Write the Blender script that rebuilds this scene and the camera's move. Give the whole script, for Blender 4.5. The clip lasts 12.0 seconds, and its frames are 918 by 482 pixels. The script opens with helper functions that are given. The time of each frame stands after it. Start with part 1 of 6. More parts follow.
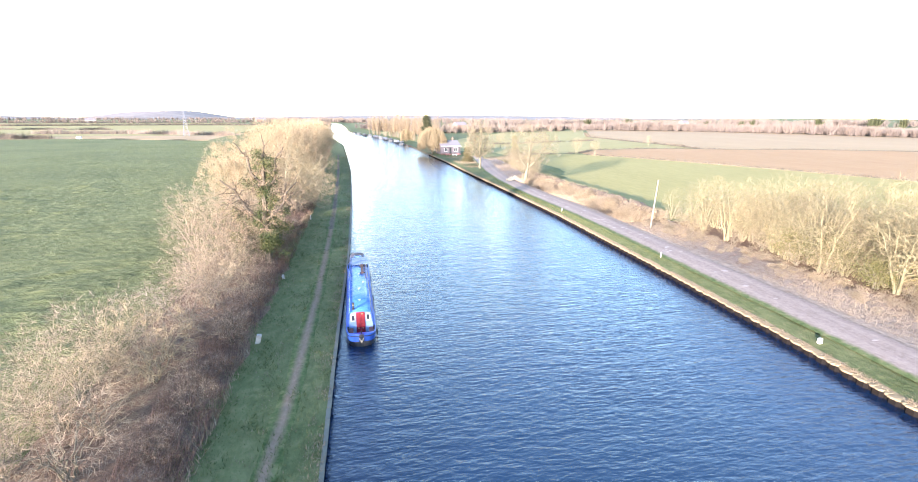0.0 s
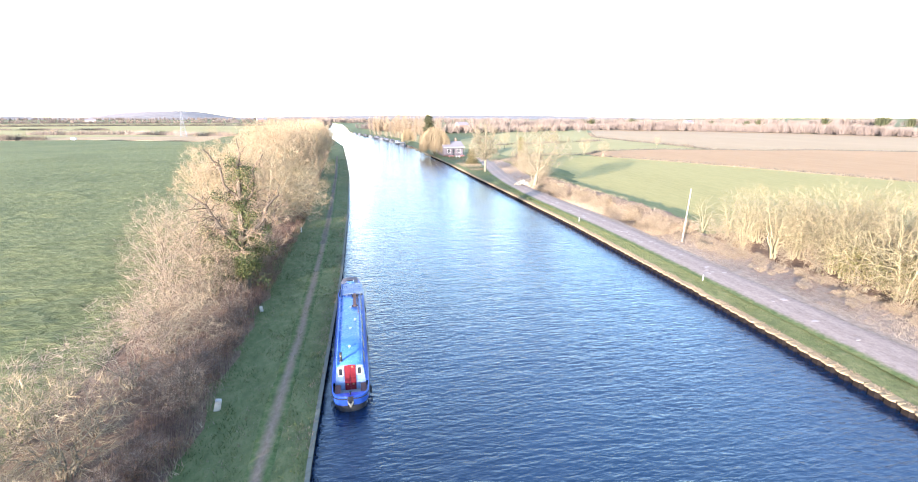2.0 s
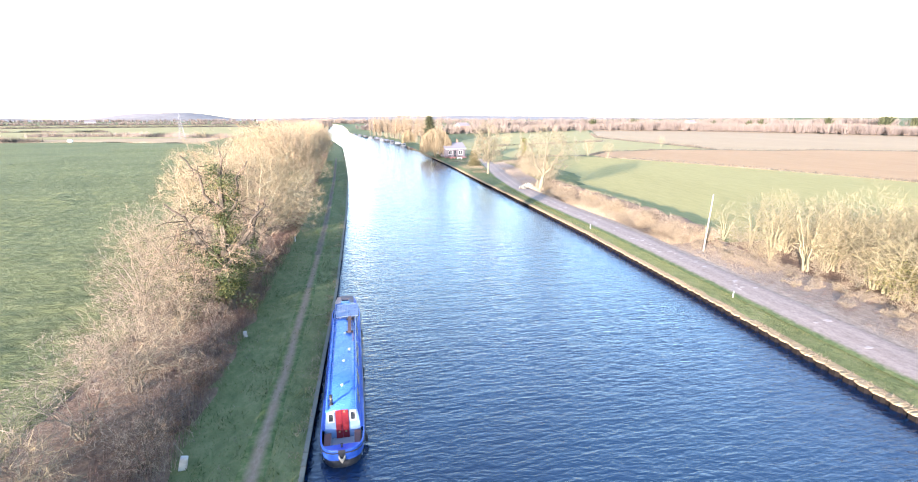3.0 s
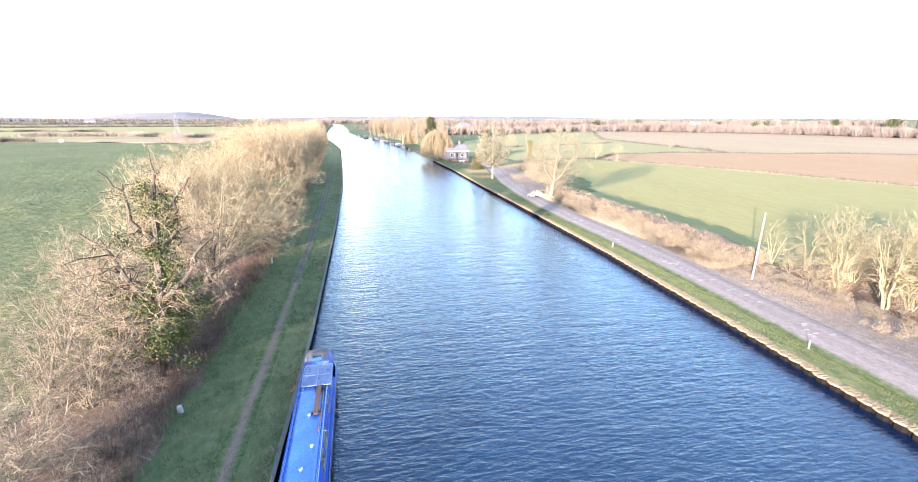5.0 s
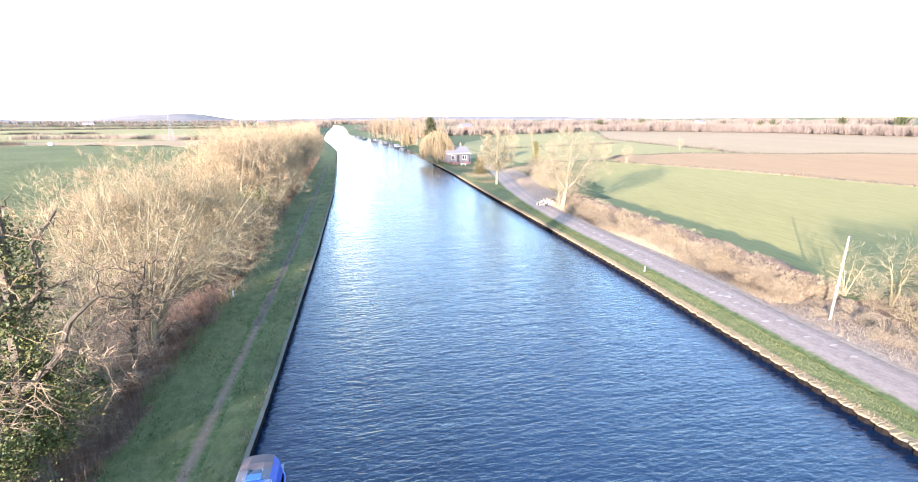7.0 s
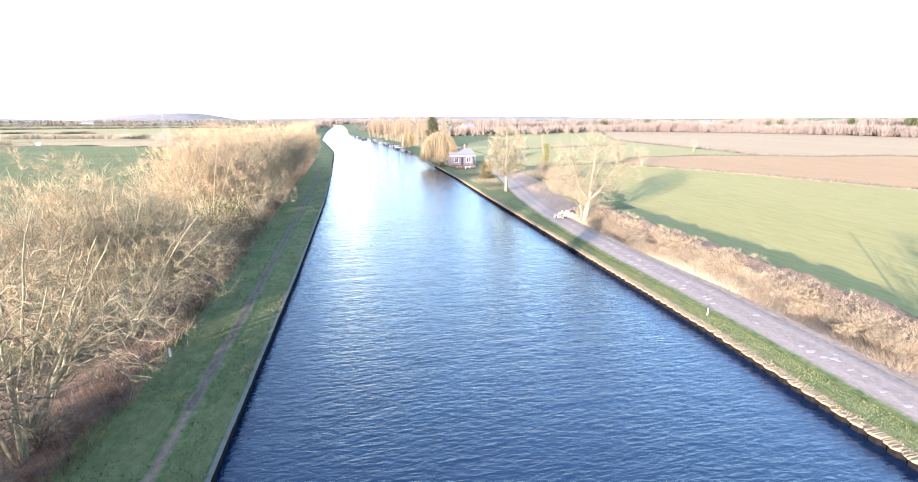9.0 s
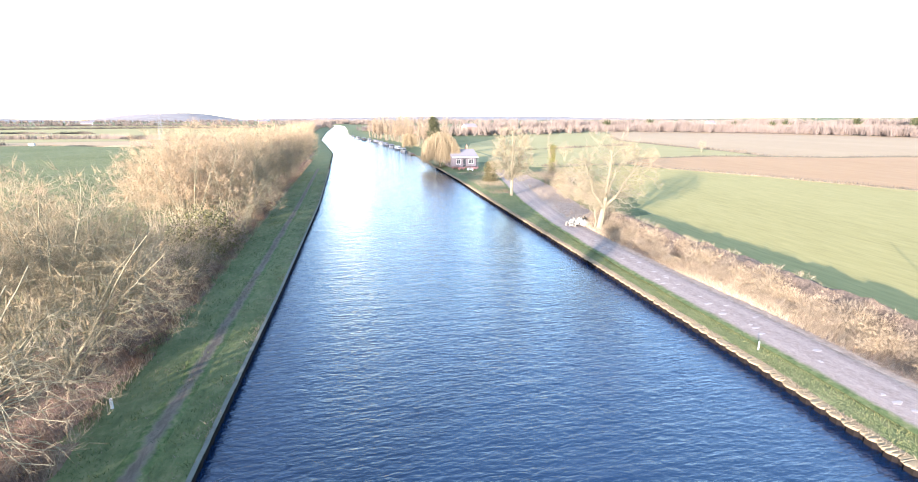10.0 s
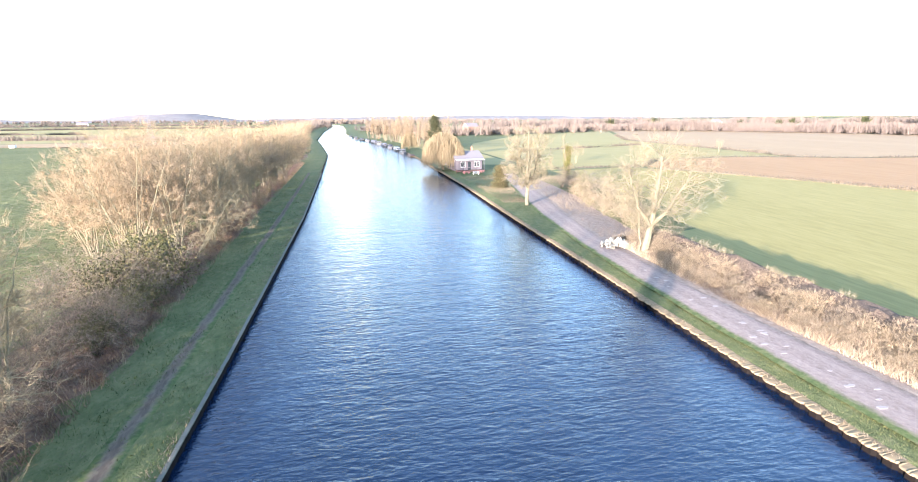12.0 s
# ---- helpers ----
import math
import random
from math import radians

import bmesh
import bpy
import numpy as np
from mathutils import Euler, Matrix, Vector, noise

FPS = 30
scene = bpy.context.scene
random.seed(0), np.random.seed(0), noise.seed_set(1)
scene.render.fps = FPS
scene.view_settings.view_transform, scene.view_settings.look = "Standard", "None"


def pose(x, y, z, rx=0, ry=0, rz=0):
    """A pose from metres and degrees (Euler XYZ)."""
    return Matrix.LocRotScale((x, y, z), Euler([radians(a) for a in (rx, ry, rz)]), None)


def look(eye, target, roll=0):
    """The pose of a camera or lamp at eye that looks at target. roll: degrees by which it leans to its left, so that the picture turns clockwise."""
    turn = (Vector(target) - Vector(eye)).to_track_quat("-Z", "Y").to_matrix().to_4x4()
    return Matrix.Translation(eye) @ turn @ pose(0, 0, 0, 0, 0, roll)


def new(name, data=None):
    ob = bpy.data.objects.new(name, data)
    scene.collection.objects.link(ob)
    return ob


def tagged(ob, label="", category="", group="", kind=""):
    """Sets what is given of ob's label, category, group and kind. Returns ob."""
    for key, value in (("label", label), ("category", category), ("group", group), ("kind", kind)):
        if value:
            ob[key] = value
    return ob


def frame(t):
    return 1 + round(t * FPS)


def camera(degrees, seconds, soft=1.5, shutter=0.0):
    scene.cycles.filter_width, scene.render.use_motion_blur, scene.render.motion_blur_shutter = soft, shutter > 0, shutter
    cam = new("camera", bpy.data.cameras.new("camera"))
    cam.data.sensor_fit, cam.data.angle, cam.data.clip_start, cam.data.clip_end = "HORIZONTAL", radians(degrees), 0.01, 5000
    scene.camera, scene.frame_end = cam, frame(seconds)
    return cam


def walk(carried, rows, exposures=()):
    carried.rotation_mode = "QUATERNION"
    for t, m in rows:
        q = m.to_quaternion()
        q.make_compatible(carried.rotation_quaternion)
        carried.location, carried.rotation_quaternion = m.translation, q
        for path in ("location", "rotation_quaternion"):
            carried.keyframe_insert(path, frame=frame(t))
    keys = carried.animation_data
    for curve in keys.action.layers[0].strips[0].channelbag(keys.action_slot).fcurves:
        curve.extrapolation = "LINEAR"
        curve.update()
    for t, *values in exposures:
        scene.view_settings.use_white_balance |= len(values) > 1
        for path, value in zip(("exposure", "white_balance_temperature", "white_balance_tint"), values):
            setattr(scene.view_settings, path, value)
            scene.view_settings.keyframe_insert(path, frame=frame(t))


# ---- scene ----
cam = camera(87.0, 12.0, soft=1.05)
PATH = [
    (0, (0.297, -0.14, 15.513), (0.7, 1.754, 15.015), 0.1),
    (0.5, (0.452, 1.563, 15.603), (0.852, 3.457, 15.104), 0.1),
    (1, (0.686, 3.394, 15.601), (1.086, 5.289, 15.102), 0.1),
    (1.5, (0.904, 5.356, 15.611), (1.303, 7.252, 15.113), -0.0),
    (2, (1.104, 7.294, 15.64), (1.501, 9.19, 15.141), -0.0),
    (2.5, (1.289, 9.352, 15.693), (1.684, 11.247, 15.194), -0.2),
    (3, (1.525, 11.472, 15.715), (1.919, 13.369, 15.218), -0.2),
    (5, (3.063, 20.09, 15.917), (3.452, 21.988, 15.421), -0.0),
    (5.5, (3.502, 22.148, 15.99), (3.89, 24.046, 15.492), -0.1),
    (6, (4.019, 24.616, 15.918), (4.405, 26.515, 15.424), -0.2),
    (6.5, (4.432, 26.939, 15.862), (4.819, 28.838, 15.367), -0.3),
    (7, (4.913, 29.558, 15.937), (5.297, 31.458, 15.442), -0.3),
    (9, (6.375, 40.491, 15.914), (6.753, 42.391, 15.419), -0.2),
    (9.5, (6.752, 43.201, 15.913), (7.128, 45.102, 15.418), -0.1),
    (10, (7.232, 46.425, 15.822), (7.606, 48.326, 15.327), -0.2),
    (10.5, (7.673, 49.288, 15.696), (8.044, 51.191, 15.202), -0.3),
    (11, (7.986, 52.686, 15.685), (8.357, 54.588, 15.19), -0.4),
    (11.5, (8.205, 55.791, 15.586), (8.578, 57.692, 15.091), -0.4),
    (12, (8.49, 59.48, 15.608), (8.864, 61.381, 15.111), -0.4),
]
walk(cam, [(t, look(eye, target, roll)) for t, eye, target, roll in PATH], exposures=[(0.0, 2.97, 5830.0, 19.5)])

# ---- light: a low winter sun from behind the left shoulder, clear blue sky ----
SUN_EL = radians(8.4)
SUN_WAY = Vector((0.675, 0.738, 0.0)).normalized()  # the way the shadows fall
world = bpy.data.worlds.new("sky")
scene.world = world
world.use_nodes = True
wn = world.node_tree.nodes
sky = wn.new("ShaderNodeTexSky")
sky.sky_type = "NISHITA"
sky.sun_disc = False
sky.sun_elevation = SUN_EL
sky.sun_rotation = math.atan2(-SUN_WAY.x, -SUN_WAY.y)
sky.air_density, sky.dust_density, sky.ozone_density = 1.0, 0.35, 1.6
wn["Background"].inputs["Strength"].default_value = 0.15
world.node_tree.links.new(sky.outputs[0], wn["Background"].inputs["Color"])

sun_data = bpy.data.lights.new("sun", "SUN")
sun_data.energy, sun_data.angle, sun_data.color = 4.2, radians(0.55), (1.0, 0.90, 0.77)
sun = new("sun", sun_data)
down = Vector((SUN_WAY.x * math.cos(SUN_EL), SUN_WAY.y * math.cos(SUN_EL), -math.sin(SUN_EL)))
sun.matrix_world = look((0, 0, 60), Vector((0, 0, 60)) + down)

# ---- materials ----
def ramp(nt, fac, stops):
    r = nt.nodes.new("ShaderNodeValToRGB")
    el = r.color_ramp.elements
    while len(el) < len(stops):
        el.new(0.5)
    for e, (p, c) in zip(el, stops):
        e.position, e.color = p, (*c, 1)
    nt.links.new(fac, r.inputs[0])
    return r.outputs[0]


def noise_node(nt, vec, scale, detail=4, rough=0.6, distort=0.0):
    n = nt.nodes.new("ShaderNodeTexNoise")
    n.inputs["Scale"].default_value, n.inputs["Detail"].default_value = scale, detail
    n.inputs["Roughness"].default_value, n.inputs["Distortion"].default_value = rough, distort
    nt.links.new(vec, n.inputs["Vector"])
    return n.outputs["Fac"]


def mapped(nt, vec, scale=(1, 1, 1), turn=0.0):
    m = nt.nodes.new("ShaderNodeMapping")
    m.inputs["Scale"].default_value = scale
    m.inputs["Rotation"].default_value = (0, 0, radians(turn))
    nt.links.new(vec, m.inputs["Vector"])
    return m.outputs[0]


def mix(nt, fac, a, b, mode="MIX"):
    m = nt.nodes.new("ShaderNodeMix")
    m.data_type, m.blend_type = "RGBA", mode
    for v, s in ((fac, m.inputs[0]), (a, m.inputs[6]), (b, m.inputs[7])):
        if isinstance(v, (int, float)):
            s.default_value = v
        elif isinstance(v, tuple):
            s.default_value = (*v, 1)
        else:
            nt.links.new(v, s)
    return m.outputs[2]


def blank(name, rough=0.8, metal=0.0, spec=0.3):
    m = bpy.data.materials.new(name)
    m.use_nodes = True
    b = m.node_tree.nodes["Principled BSDF"]
    b.inputs["Roughness"].default_value, b.inputs["Metallic"].default_value = rough, metal
    b.inputs["Specular IOR Level"].default_value = spec
    return m, m.node_tree, b


def bumped(nt, b, height, strength, dist):
    u = nt.nodes.new("ShaderNodeBump")
    u.inputs["Strength"].default_value, u.inputs["Distance"].default_value = strength, dist
    nt.links.new(height, u.inputs["Height"])
    nt.links.new(u.outputs[0], b.inputs["Normal"])


def where(nt, world_space=True):
    if world_space:
        return nt.nodes.new("ShaderNodeNewGeometry").outputs["Position"]
    return nt.nodes.new("ShaderNodeTexCoord").outputs["Object"]


def earth(name, cols, big=0.05, fine=1.2, stretch=(1, 1, 1), turn=0.0, bump=0.5, dist=0.15, patch=0.5, rough=0.95):
    """Soil, turf and gravel: three colours, mixed by fine grain and by wide patches, in world metres."""
    m, nt, b = blank(name, rough, 0, 0.15)
    p = mapped(nt, where(nt), stretch, turn)
    f = noise_node(nt, p, fine, 6, 0.7, 0.3)
    g = noise_node(nt, p, big, 4, 0.6, 0.6)
    c1 = ramp(nt, f, [(0.3, cols[0]), (0.5, cols[1]), (0.72, cols[2])])
    c2 = ramp(nt, g, [(0.3, cols[3] if len(cols) > 3 else cols[0]), (0.7, cols[2])])
    h = nt.nodes.new("ShaderNodeMath")
    h.operation = "MULTIPLY"
    h.inputs[1].default_value = patch
    nt.links.new(g, h.inputs[0])
    nt.links.new(mix(nt, h.outputs[0], c1, c2), b.inputs["Base Color"])
    bumped(nt, b, f, bump, dist)
    return m


def soft_strip(name, core, sides, edge, wobble, grain=4.0, stretch=(1, 1, 1), ruts=0.0):
    """A worn way whose surface gives way to the turf on either side; its width runs along u."""
    m, nt, b = blank(name, 0.95, 0, 0.12)
    p = mapped(nt, where(nt), stretch)
    f = noise_node(nt, p, grain, 6, 0.7, 0.3)
    big = noise_node(nt, p, 0.22, 4, 0.6, 0.5)
    frag = noise_node(nt, where(nt), 1.6, 5, 0.7, 0.4)
    c = ramp(nt, f, [(0.3, core[0]), (0.5, core[1]), (0.72, core[2])])
    c = mix(nt, mix(nt, 0.5, big, (0.0, 0.0, 0.0)), c, core[0])
    uv = nt.nodes.new("ShaderNodeUVMap")
    sep = nt.nodes.new("ShaderNodeSeparateXYZ")
    nt.links.new(uv.outputs[0], sep.inputs[0])

    def calc(op, a, v):
        n = nt.nodes.new("ShaderNodeMath")
        n.operation = op
        for s, q in zip(n.inputs, (a, v)):
            if isinstance(q, float):
                s.default_value = q
            else:
                nt.links.new(q, s)
        return n.outputs[0]

    shake = calc("MULTIPLY", calc("SUBTRACT", frag, 0.5), wobble)
    u = calc("ADD", sep.outputs[0], shake)
    if ruts:
        r = calc("ABSOLUTE", calc("SUBTRACT", calc("ABSOLUTE", calc("SUBTRACT", u, 0.5), 0.0), 0.19), 0.0)
        k = ramp(nt, r, [(0.0, (ruts, ruts, ruts)), (0.10, (0, 0, 0))])
        c = mix(nt, k, c, core[2])
    for cols, lo, hi in ((sides[0], edge * 0.55, edge * 1.3), (sides[1], 1 - edge * 1.3, 1 - edge * 0.55)):
        turf = ramp(nt, noise_node(nt, where(nt), 2.0, 6, 0.7, 0.3), [(0.3, cols[0]), (0.5, cols[1]), (0.72, cols[2])])
        k = ramp(nt, u, [(lo, (1, 1, 1)), (hi, (0, 0, 0))] if hi < 0.5 else [(lo, (0, 0, 0)), (hi, (1, 1, 1))])
        c = mix(nt, k, c, turf)
    nt.links.new(c, b.inputs["Base Color"])
    bumped(nt, b, f, 0.6, 0.04)
    return m


def plant(name, cols, rough=0.8, through_light=0.0):
    """Twigs and leaves: each one has its own shade."""
    m, nt, b = blank(name, rough, 0, 0.2)
    geo = nt.nodes.new("ShaderNodeNewGeometry")
    info = nt.nodes.new("ShaderNodeObjectInfo")
    c = ramp(nt, geo.outputs["Random Per Island"], [(i / max(1, len(cols) - 1), k) for i, k in enumerate(cols)])
    tint = ramp(nt, info.outputs["Random"], [(0.0, (0.78, 0.76, 0.78)), (1.0, (1.15, 1.08, 0.98))])
    nt.links.new(mix(nt, 1.0, c, tint, "MULTIPLY"), b.inputs["Base Color"])
    return m


def bark(name, cols):
    m, nt, b = blank(name, 0.9, 0, 0.15)
    p = mapped(nt, where(nt, False), (3, 3, 0.7))
    f = noise_node(nt, p, 3.0, 6, 0.7, 0.5)
    nt.links.new(ramp(nt, f, [(0.3, cols[0]), (0.55, cols[1]), (0.75, cols[2])]), b.inputs["Base Color"])
    bumped(nt, b, f, 0.6, 0.03)
    return m


def paint(name, col, rough=0.35, metal=0.0, wear=0.15, dirt=(0.16, 0.14, 0.11), scale=2.0, spec=0.4):
    """Paint, plastic or metal with faint stains."""
    m, nt, b = blank(name, rough, metal, spec)
    p = where(nt, False)
    f = noise_node(nt, p, scale, 6, 0.7, 0.4)
    g = noise_node(nt, p, scale * 14, 3, 0.6)
    k = ramp(nt, f, [(0.45, (0, 0, 0)), (0.8, (wear, wear, wear))])
    base = mix(nt, g, tuple(c * 0.88 for c in col), tuple(min(1, c * 1.08) for c in col))
    nt.links.new(mix(nt, k, base, dirt), b.inputs["Base Color"])
    r = nt.nodes.new("ShaderNodeMapRange")
    r.inputs[3].default_value, r.inputs[4].default_value = max(0, rough - 0.08), min(1, rough + 0.15)
    nt.links.new(f, r.inputs[0])
    nt.links.new(r.outputs[0], b.inputs["Roughness"])
    bumped(nt, b, g, 0.08, 0.004)
    return m


def water_material():
    """Dark canal water: short wind ripples, longer swells, and long-crested waves slanting from the east bank."""
    m, nt, b = blank("canal_water", 0.05, 0, 1.0)
    b.inputs["IOR"].default_value = 1.37
    p = where(nt)
    g = noise_node(nt, p, 0.035, 3, 0.5, 0.4)
    # the blue base adds sky reflection that the gloss alone leaves too dark
    nt.links.new(ramp(nt, g, [(0.3, (0.0025, 0.0108, 0.0305)), (0.7, (0.0040, 0.0150, 0.0395))]), b.inputs["Base Color"])
    fine = noise_node(nt, mapped(nt, p, (0.55, 1.35, 1), 8), 2.8, 4, 0.55, 0.4)
    swell = noise_node(nt, mapped(nt, p, (0.7, 1.4, 1), -12), 0.55, 2, 0.5, 0.3)
    crest = noise_node(nt, mapped(nt, p, (0.16, 1.0, 1), -24), 1.1, 2, 0.5, 0.2)
    height = fine
    for wave, amount in ((swell, 0.7), (crest, 0.65)):
        add = nt.nodes.new("ShaderNodeMath")
        add.operation = "MULTIPLY_ADD"
        add.inputs[1].default_value = amount
        nt.links.new(wave, add.inputs[0])
        nt.links.new(height, add.inputs[2])
        height = add.outputs[0]
    bumped(nt, b, height, 1.0, 0.078)
    return m


# grey-brown rather than green: the horizon's haze is put into the colour
HILL = earth("hazed_hill", [(0.16, 0.13, 0.12), (0.21, 0.18, 0.16), (0.27, 0.235, 0.20)], 0.006, 0.03, (1, 1, 1), 0, 0.3, 0.5, 0.5)
BOAT_WHITE = paint("weathered_white_gel", (0.15, 0.145, 0.14), 0.7, 0, 0.3)
WATER = water_material()
PASTURE = earth("pasture", [(0.030, 0.045, 0.013), (0.082, 0.098, 0.032), (0.20, 0.19, 0.082), (0.17, 0.15, 0.072)], 0.03, 0.9, (0.8, 1.5, 1), 20, 1.0, 0.5, 0.75)
BANK_GRASS = earth("bank_turf", [(0.040, 0.060, 0.018), (0.088, 0.109, 0.037), (0.18, 0.165, 0.075), (0.13, 0.122, 0.053)], 0.35, 2.0, (1, 0.6, 1), 0, 1.0, 0.14, 0.75)
WHEAT = earth("winter_wheat", [(0.185, 0.148, 0.046), (0.258, 0.207, 0.068), (0.33, 0.262, 0.096), (0.295, 0.236, 0.084)], 0.02, 0.7, (2.2, 0.3, 1), -35, 0.5, 0.08, 0.7)
PLOUGH = earth("ploughed_soil", [(0.25, 0.138, 0.062), (0.33, 0.19, 0.088), (0.40, 0.242, 0.118), (0.30, 0.178, 0.082)], 0.012, 0.35, (3, 0.25, 1), 40, 0.8, 0.2, 0.6)
STUBBLE = earth("stubble_field", [(0.26, 0.17, 0.088), (0.33, 0.218, 0.115), (0.39, 0.265, 0.142), (0.29, 0.19, 0.10)], 0.01, 0.3, (2.5, 0.4, 1), 40, 0.5, 0.1, 0.6)
FARGRASS = earth("far_meadow", [(0.21, 0.175, 0.062), (0.275, 0.225, 0.085), (0.33, 0.265, 0.11), (0.26, 0.205, 0.088)], 0.008, 0.15, (0.4, 2, 1), 0, 0.3, 0.1, 0.7)
TURF_COLS = [(0.040, 0.060, 0.018), (0.088, 0.109, 0.037), (0.18, 0.165, 0.075)]
VERGE_COLS = [(0.15, 0.108, 0.08), (0.235, 0.178, 0.135), (0.33, 0.265, 0.205)]
TRACK = soft_strip("gravel_track", [(0.20, 0.147, 0.118), (0.285, 0.214, 0.173), (0.375, 0.293, 0.24)], (TURF_COLS, VERGE_COLS), 0.14, 0.16, 3.5, (1.1, 0.75, 1), 0.3)
DIRT = soft_strip("trodden_dirt", [(0.165, 0.11, 0.073), (0.22, 0.152, 0.103), (0.28, 0.203, 0.143)], (TURF_COLS, TURF_COLS), 0.35, 0.30, 5.0, (1, 0.6, 1))
MUD = soft_strip("trodden_mud", [(0.082, 0.062, 0.045), (0.13, 0.098, 0.070), (0.20, 0.158, 0.115)], (TURF_COLS, TURF_COLS), 0.30, 0.5, 3.0, (1, 0.3, 1), 0.5)
LITTER = earth("leaf_litter", [(0.07, 0.043, 0.030), (0.15, 0.095, 0.062), (0.25, 0.16, 0.095), (0.11, 0.07, 0.05)], 0.25, 3.0, (1, 1, 1), 0, 0.9, 0.10, 0.5)
VERGE = earth("dry_verge", [(0.15, 0.108, 0.08), (0.235, 0.178, 0.135), (0.33, 0.265, 0.205), (0.18, 0.135, 0.105)], 0.3, 2.4, (1, 0.7, 1), 0, 0.9, 0.10, 0.5)
PALE_STONE = earth("pale_rubble", [(0.17, 0.15, 0.115), (0.26, 0.23, 0.18), (0.35, 0.315, 0.25)], 0.8, 6.0, (1, 1, 1), 0, 0.5, 0.03, 0.4)
PUDDLE_SKY = paint("sky_tinted_puddle", (0.33, 0.262, 0.218), 0.5, 0, 0.3, (0.25, 0.19, 0.15), 1.5, 0.3)

BARK_GREY = bark("grey_bark", [(0.096, 0.078, 0.054), (0.174, 0.144, 0.096), (0.252, 0.216, 0.150)])
BARK_PALE = bark("pale_bark", [(0.10, 0.083, 0.052), (0.165, 0.142, 0.092), (0.23, 0.20, 0.135)])
BARK_YELLOW = bark("lichened_bark", [(0.12, 0.10, 0.052), (0.19, 0.162, 0.09), (0.26, 0.228, 0.135)])
BARK_ASH = bark("ash_bark", [(0.12, 0.102, 0.062), (0.20, 0.173, 0.108), (0.28, 0.248, 0.165)])
BARK_DARK = bark("dark_bark", [(0.04, 0.03, 0.021), (0.085, 0.064, 0.045), (0.15, 0.118, 0.08)])
BARK_OAK = bark("oak_bark", [(0.04, 0.031, 0.022), (0.085, 0.067, 0.048), (0.145, 0.118, 0.085)])
TWIG_TAN = plant("tan_twigs", [(0.13, 0.101, 0.057), (0.215, 0.170, 0.098), (0.33, 0.268, 0.165), (0.175, 0.136, 0.078)])
TWIG_ORANGE = plant("orange_twigs", [(0.185, 0.136, 0.080), (0.265, 0.20, 0.122), (0.345, 0.268, 0.172), (0.22, 0.163, 0.098)])
TWIG_BROWN = plant("brown_twigs", [(0.16, 0.115, 0.072), (0.23, 0.168, 0.105), (0.29, 0.215, 0.14)])
TWIG_RED = plant("russet_twigs", [(0.085, 0.063, 0.041), (0.15, 0.115, 0.074), (0.33, 0.272, 0.182), (0.24, 0.188, 0.122)])
TWIG_ROSE = plant("rosy_twigs", [(0.075, 0.055, 0.041), (0.145, 0.107, 0.078), (0.25, 0.195, 0.143), (0.34, 0.278, 0.205)])
TWIG_OAK = plant("oak_twigs", [(0.10, 0.072, 0.050), (0.165, 0.122, 0.085), (0.25, 0.19, 0.135), (0.13, 0.096, 0.067)])
# purplish twigs, darkened to carry the shade on the hedge's towpath side
TWIG_SHADED = plant("shaded_purplish_twigs", [(0.075, 0.056, 0.044), (0.135, 0.102, 0.076), (0.23, 0.18, 0.132), (0.31, 0.25, 0.185)])
TWIG_RUST = plant("rust_bracken", [(0.09, 0.048, 0.030), (0.16, 0.088, 0.050), (0.25, 0.15, 0.085), (0.125, 0.072, 0.045)])
TWIG_GOLD = plant("golden_twigs", [(0.18, 0.136, 0.072), (0.24, 0.186, 0.104), (0.29, 0.232, 0.14)])
TWIG_PALE = plant("pale_twigs", [(0.085, 0.070, 0.037), (0.165, 0.136, 0.076), (0.29, 0.245, 0.15), (0.115, 0.094, 0.050)])
TWIG_CREAM = plant("cream_twigs", [(0.115, 0.096, 0.058), (0.175, 0.149, 0.094), (0.24, 0.208, 0.137), (0.135, 0.113, 0.07)])
STRAW = plant("dead_straw", [(0.12, 0.090, 0.058), (0.20, 0.156, 0.102), (0.29, 0.236, 0.160), (0.155, 0.117, 0.078)])
REED = plant("dead_reed_stems", [(0.14, 0.108, 0.072), (0.24, 0.188, 0.126), (0.36, 0.292, 0.202), (0.18, 0.138, 0.092)])
BRAMBLE = plant("bramble_stems", [(0.075, 0.045, 0.038), (0.125, 0.078, 0.062), (0.20, 0.135, 0.10), (0.105, 0.068, 0.058)])
GRASS = plant("grass_blades", [(0.045, 0.064, 0.019), (0.075, 0.092, 0.031), (0.11, 0.118, 0.045), (0.16, 0.145, 0.066)])
GRASS_DARK = plant("dark_grass_blades", [(0.03, 0.048, 0.014), (0.05, 0.07, 0.02), (0.08, 0.098, 0.03)])
IVY = plant("ivy_leaves", [(0.028, 0.040, 0.012), (0.052, 0.068, 0.019), (0.09, 0.102, 0.032)], 0.55)
EVERGREEN = plant("evergreen_needles", [(0.024, 0.030, 0.013), (0.042, 0.047, 0.020), (0.066, 0.066, 0.03)])
OLIVE = plant("olive_leaves", [(0.06, 0.063, 0.020), (0.10, 0.098, 0.030), (0.155, 0.142, 0.050)])
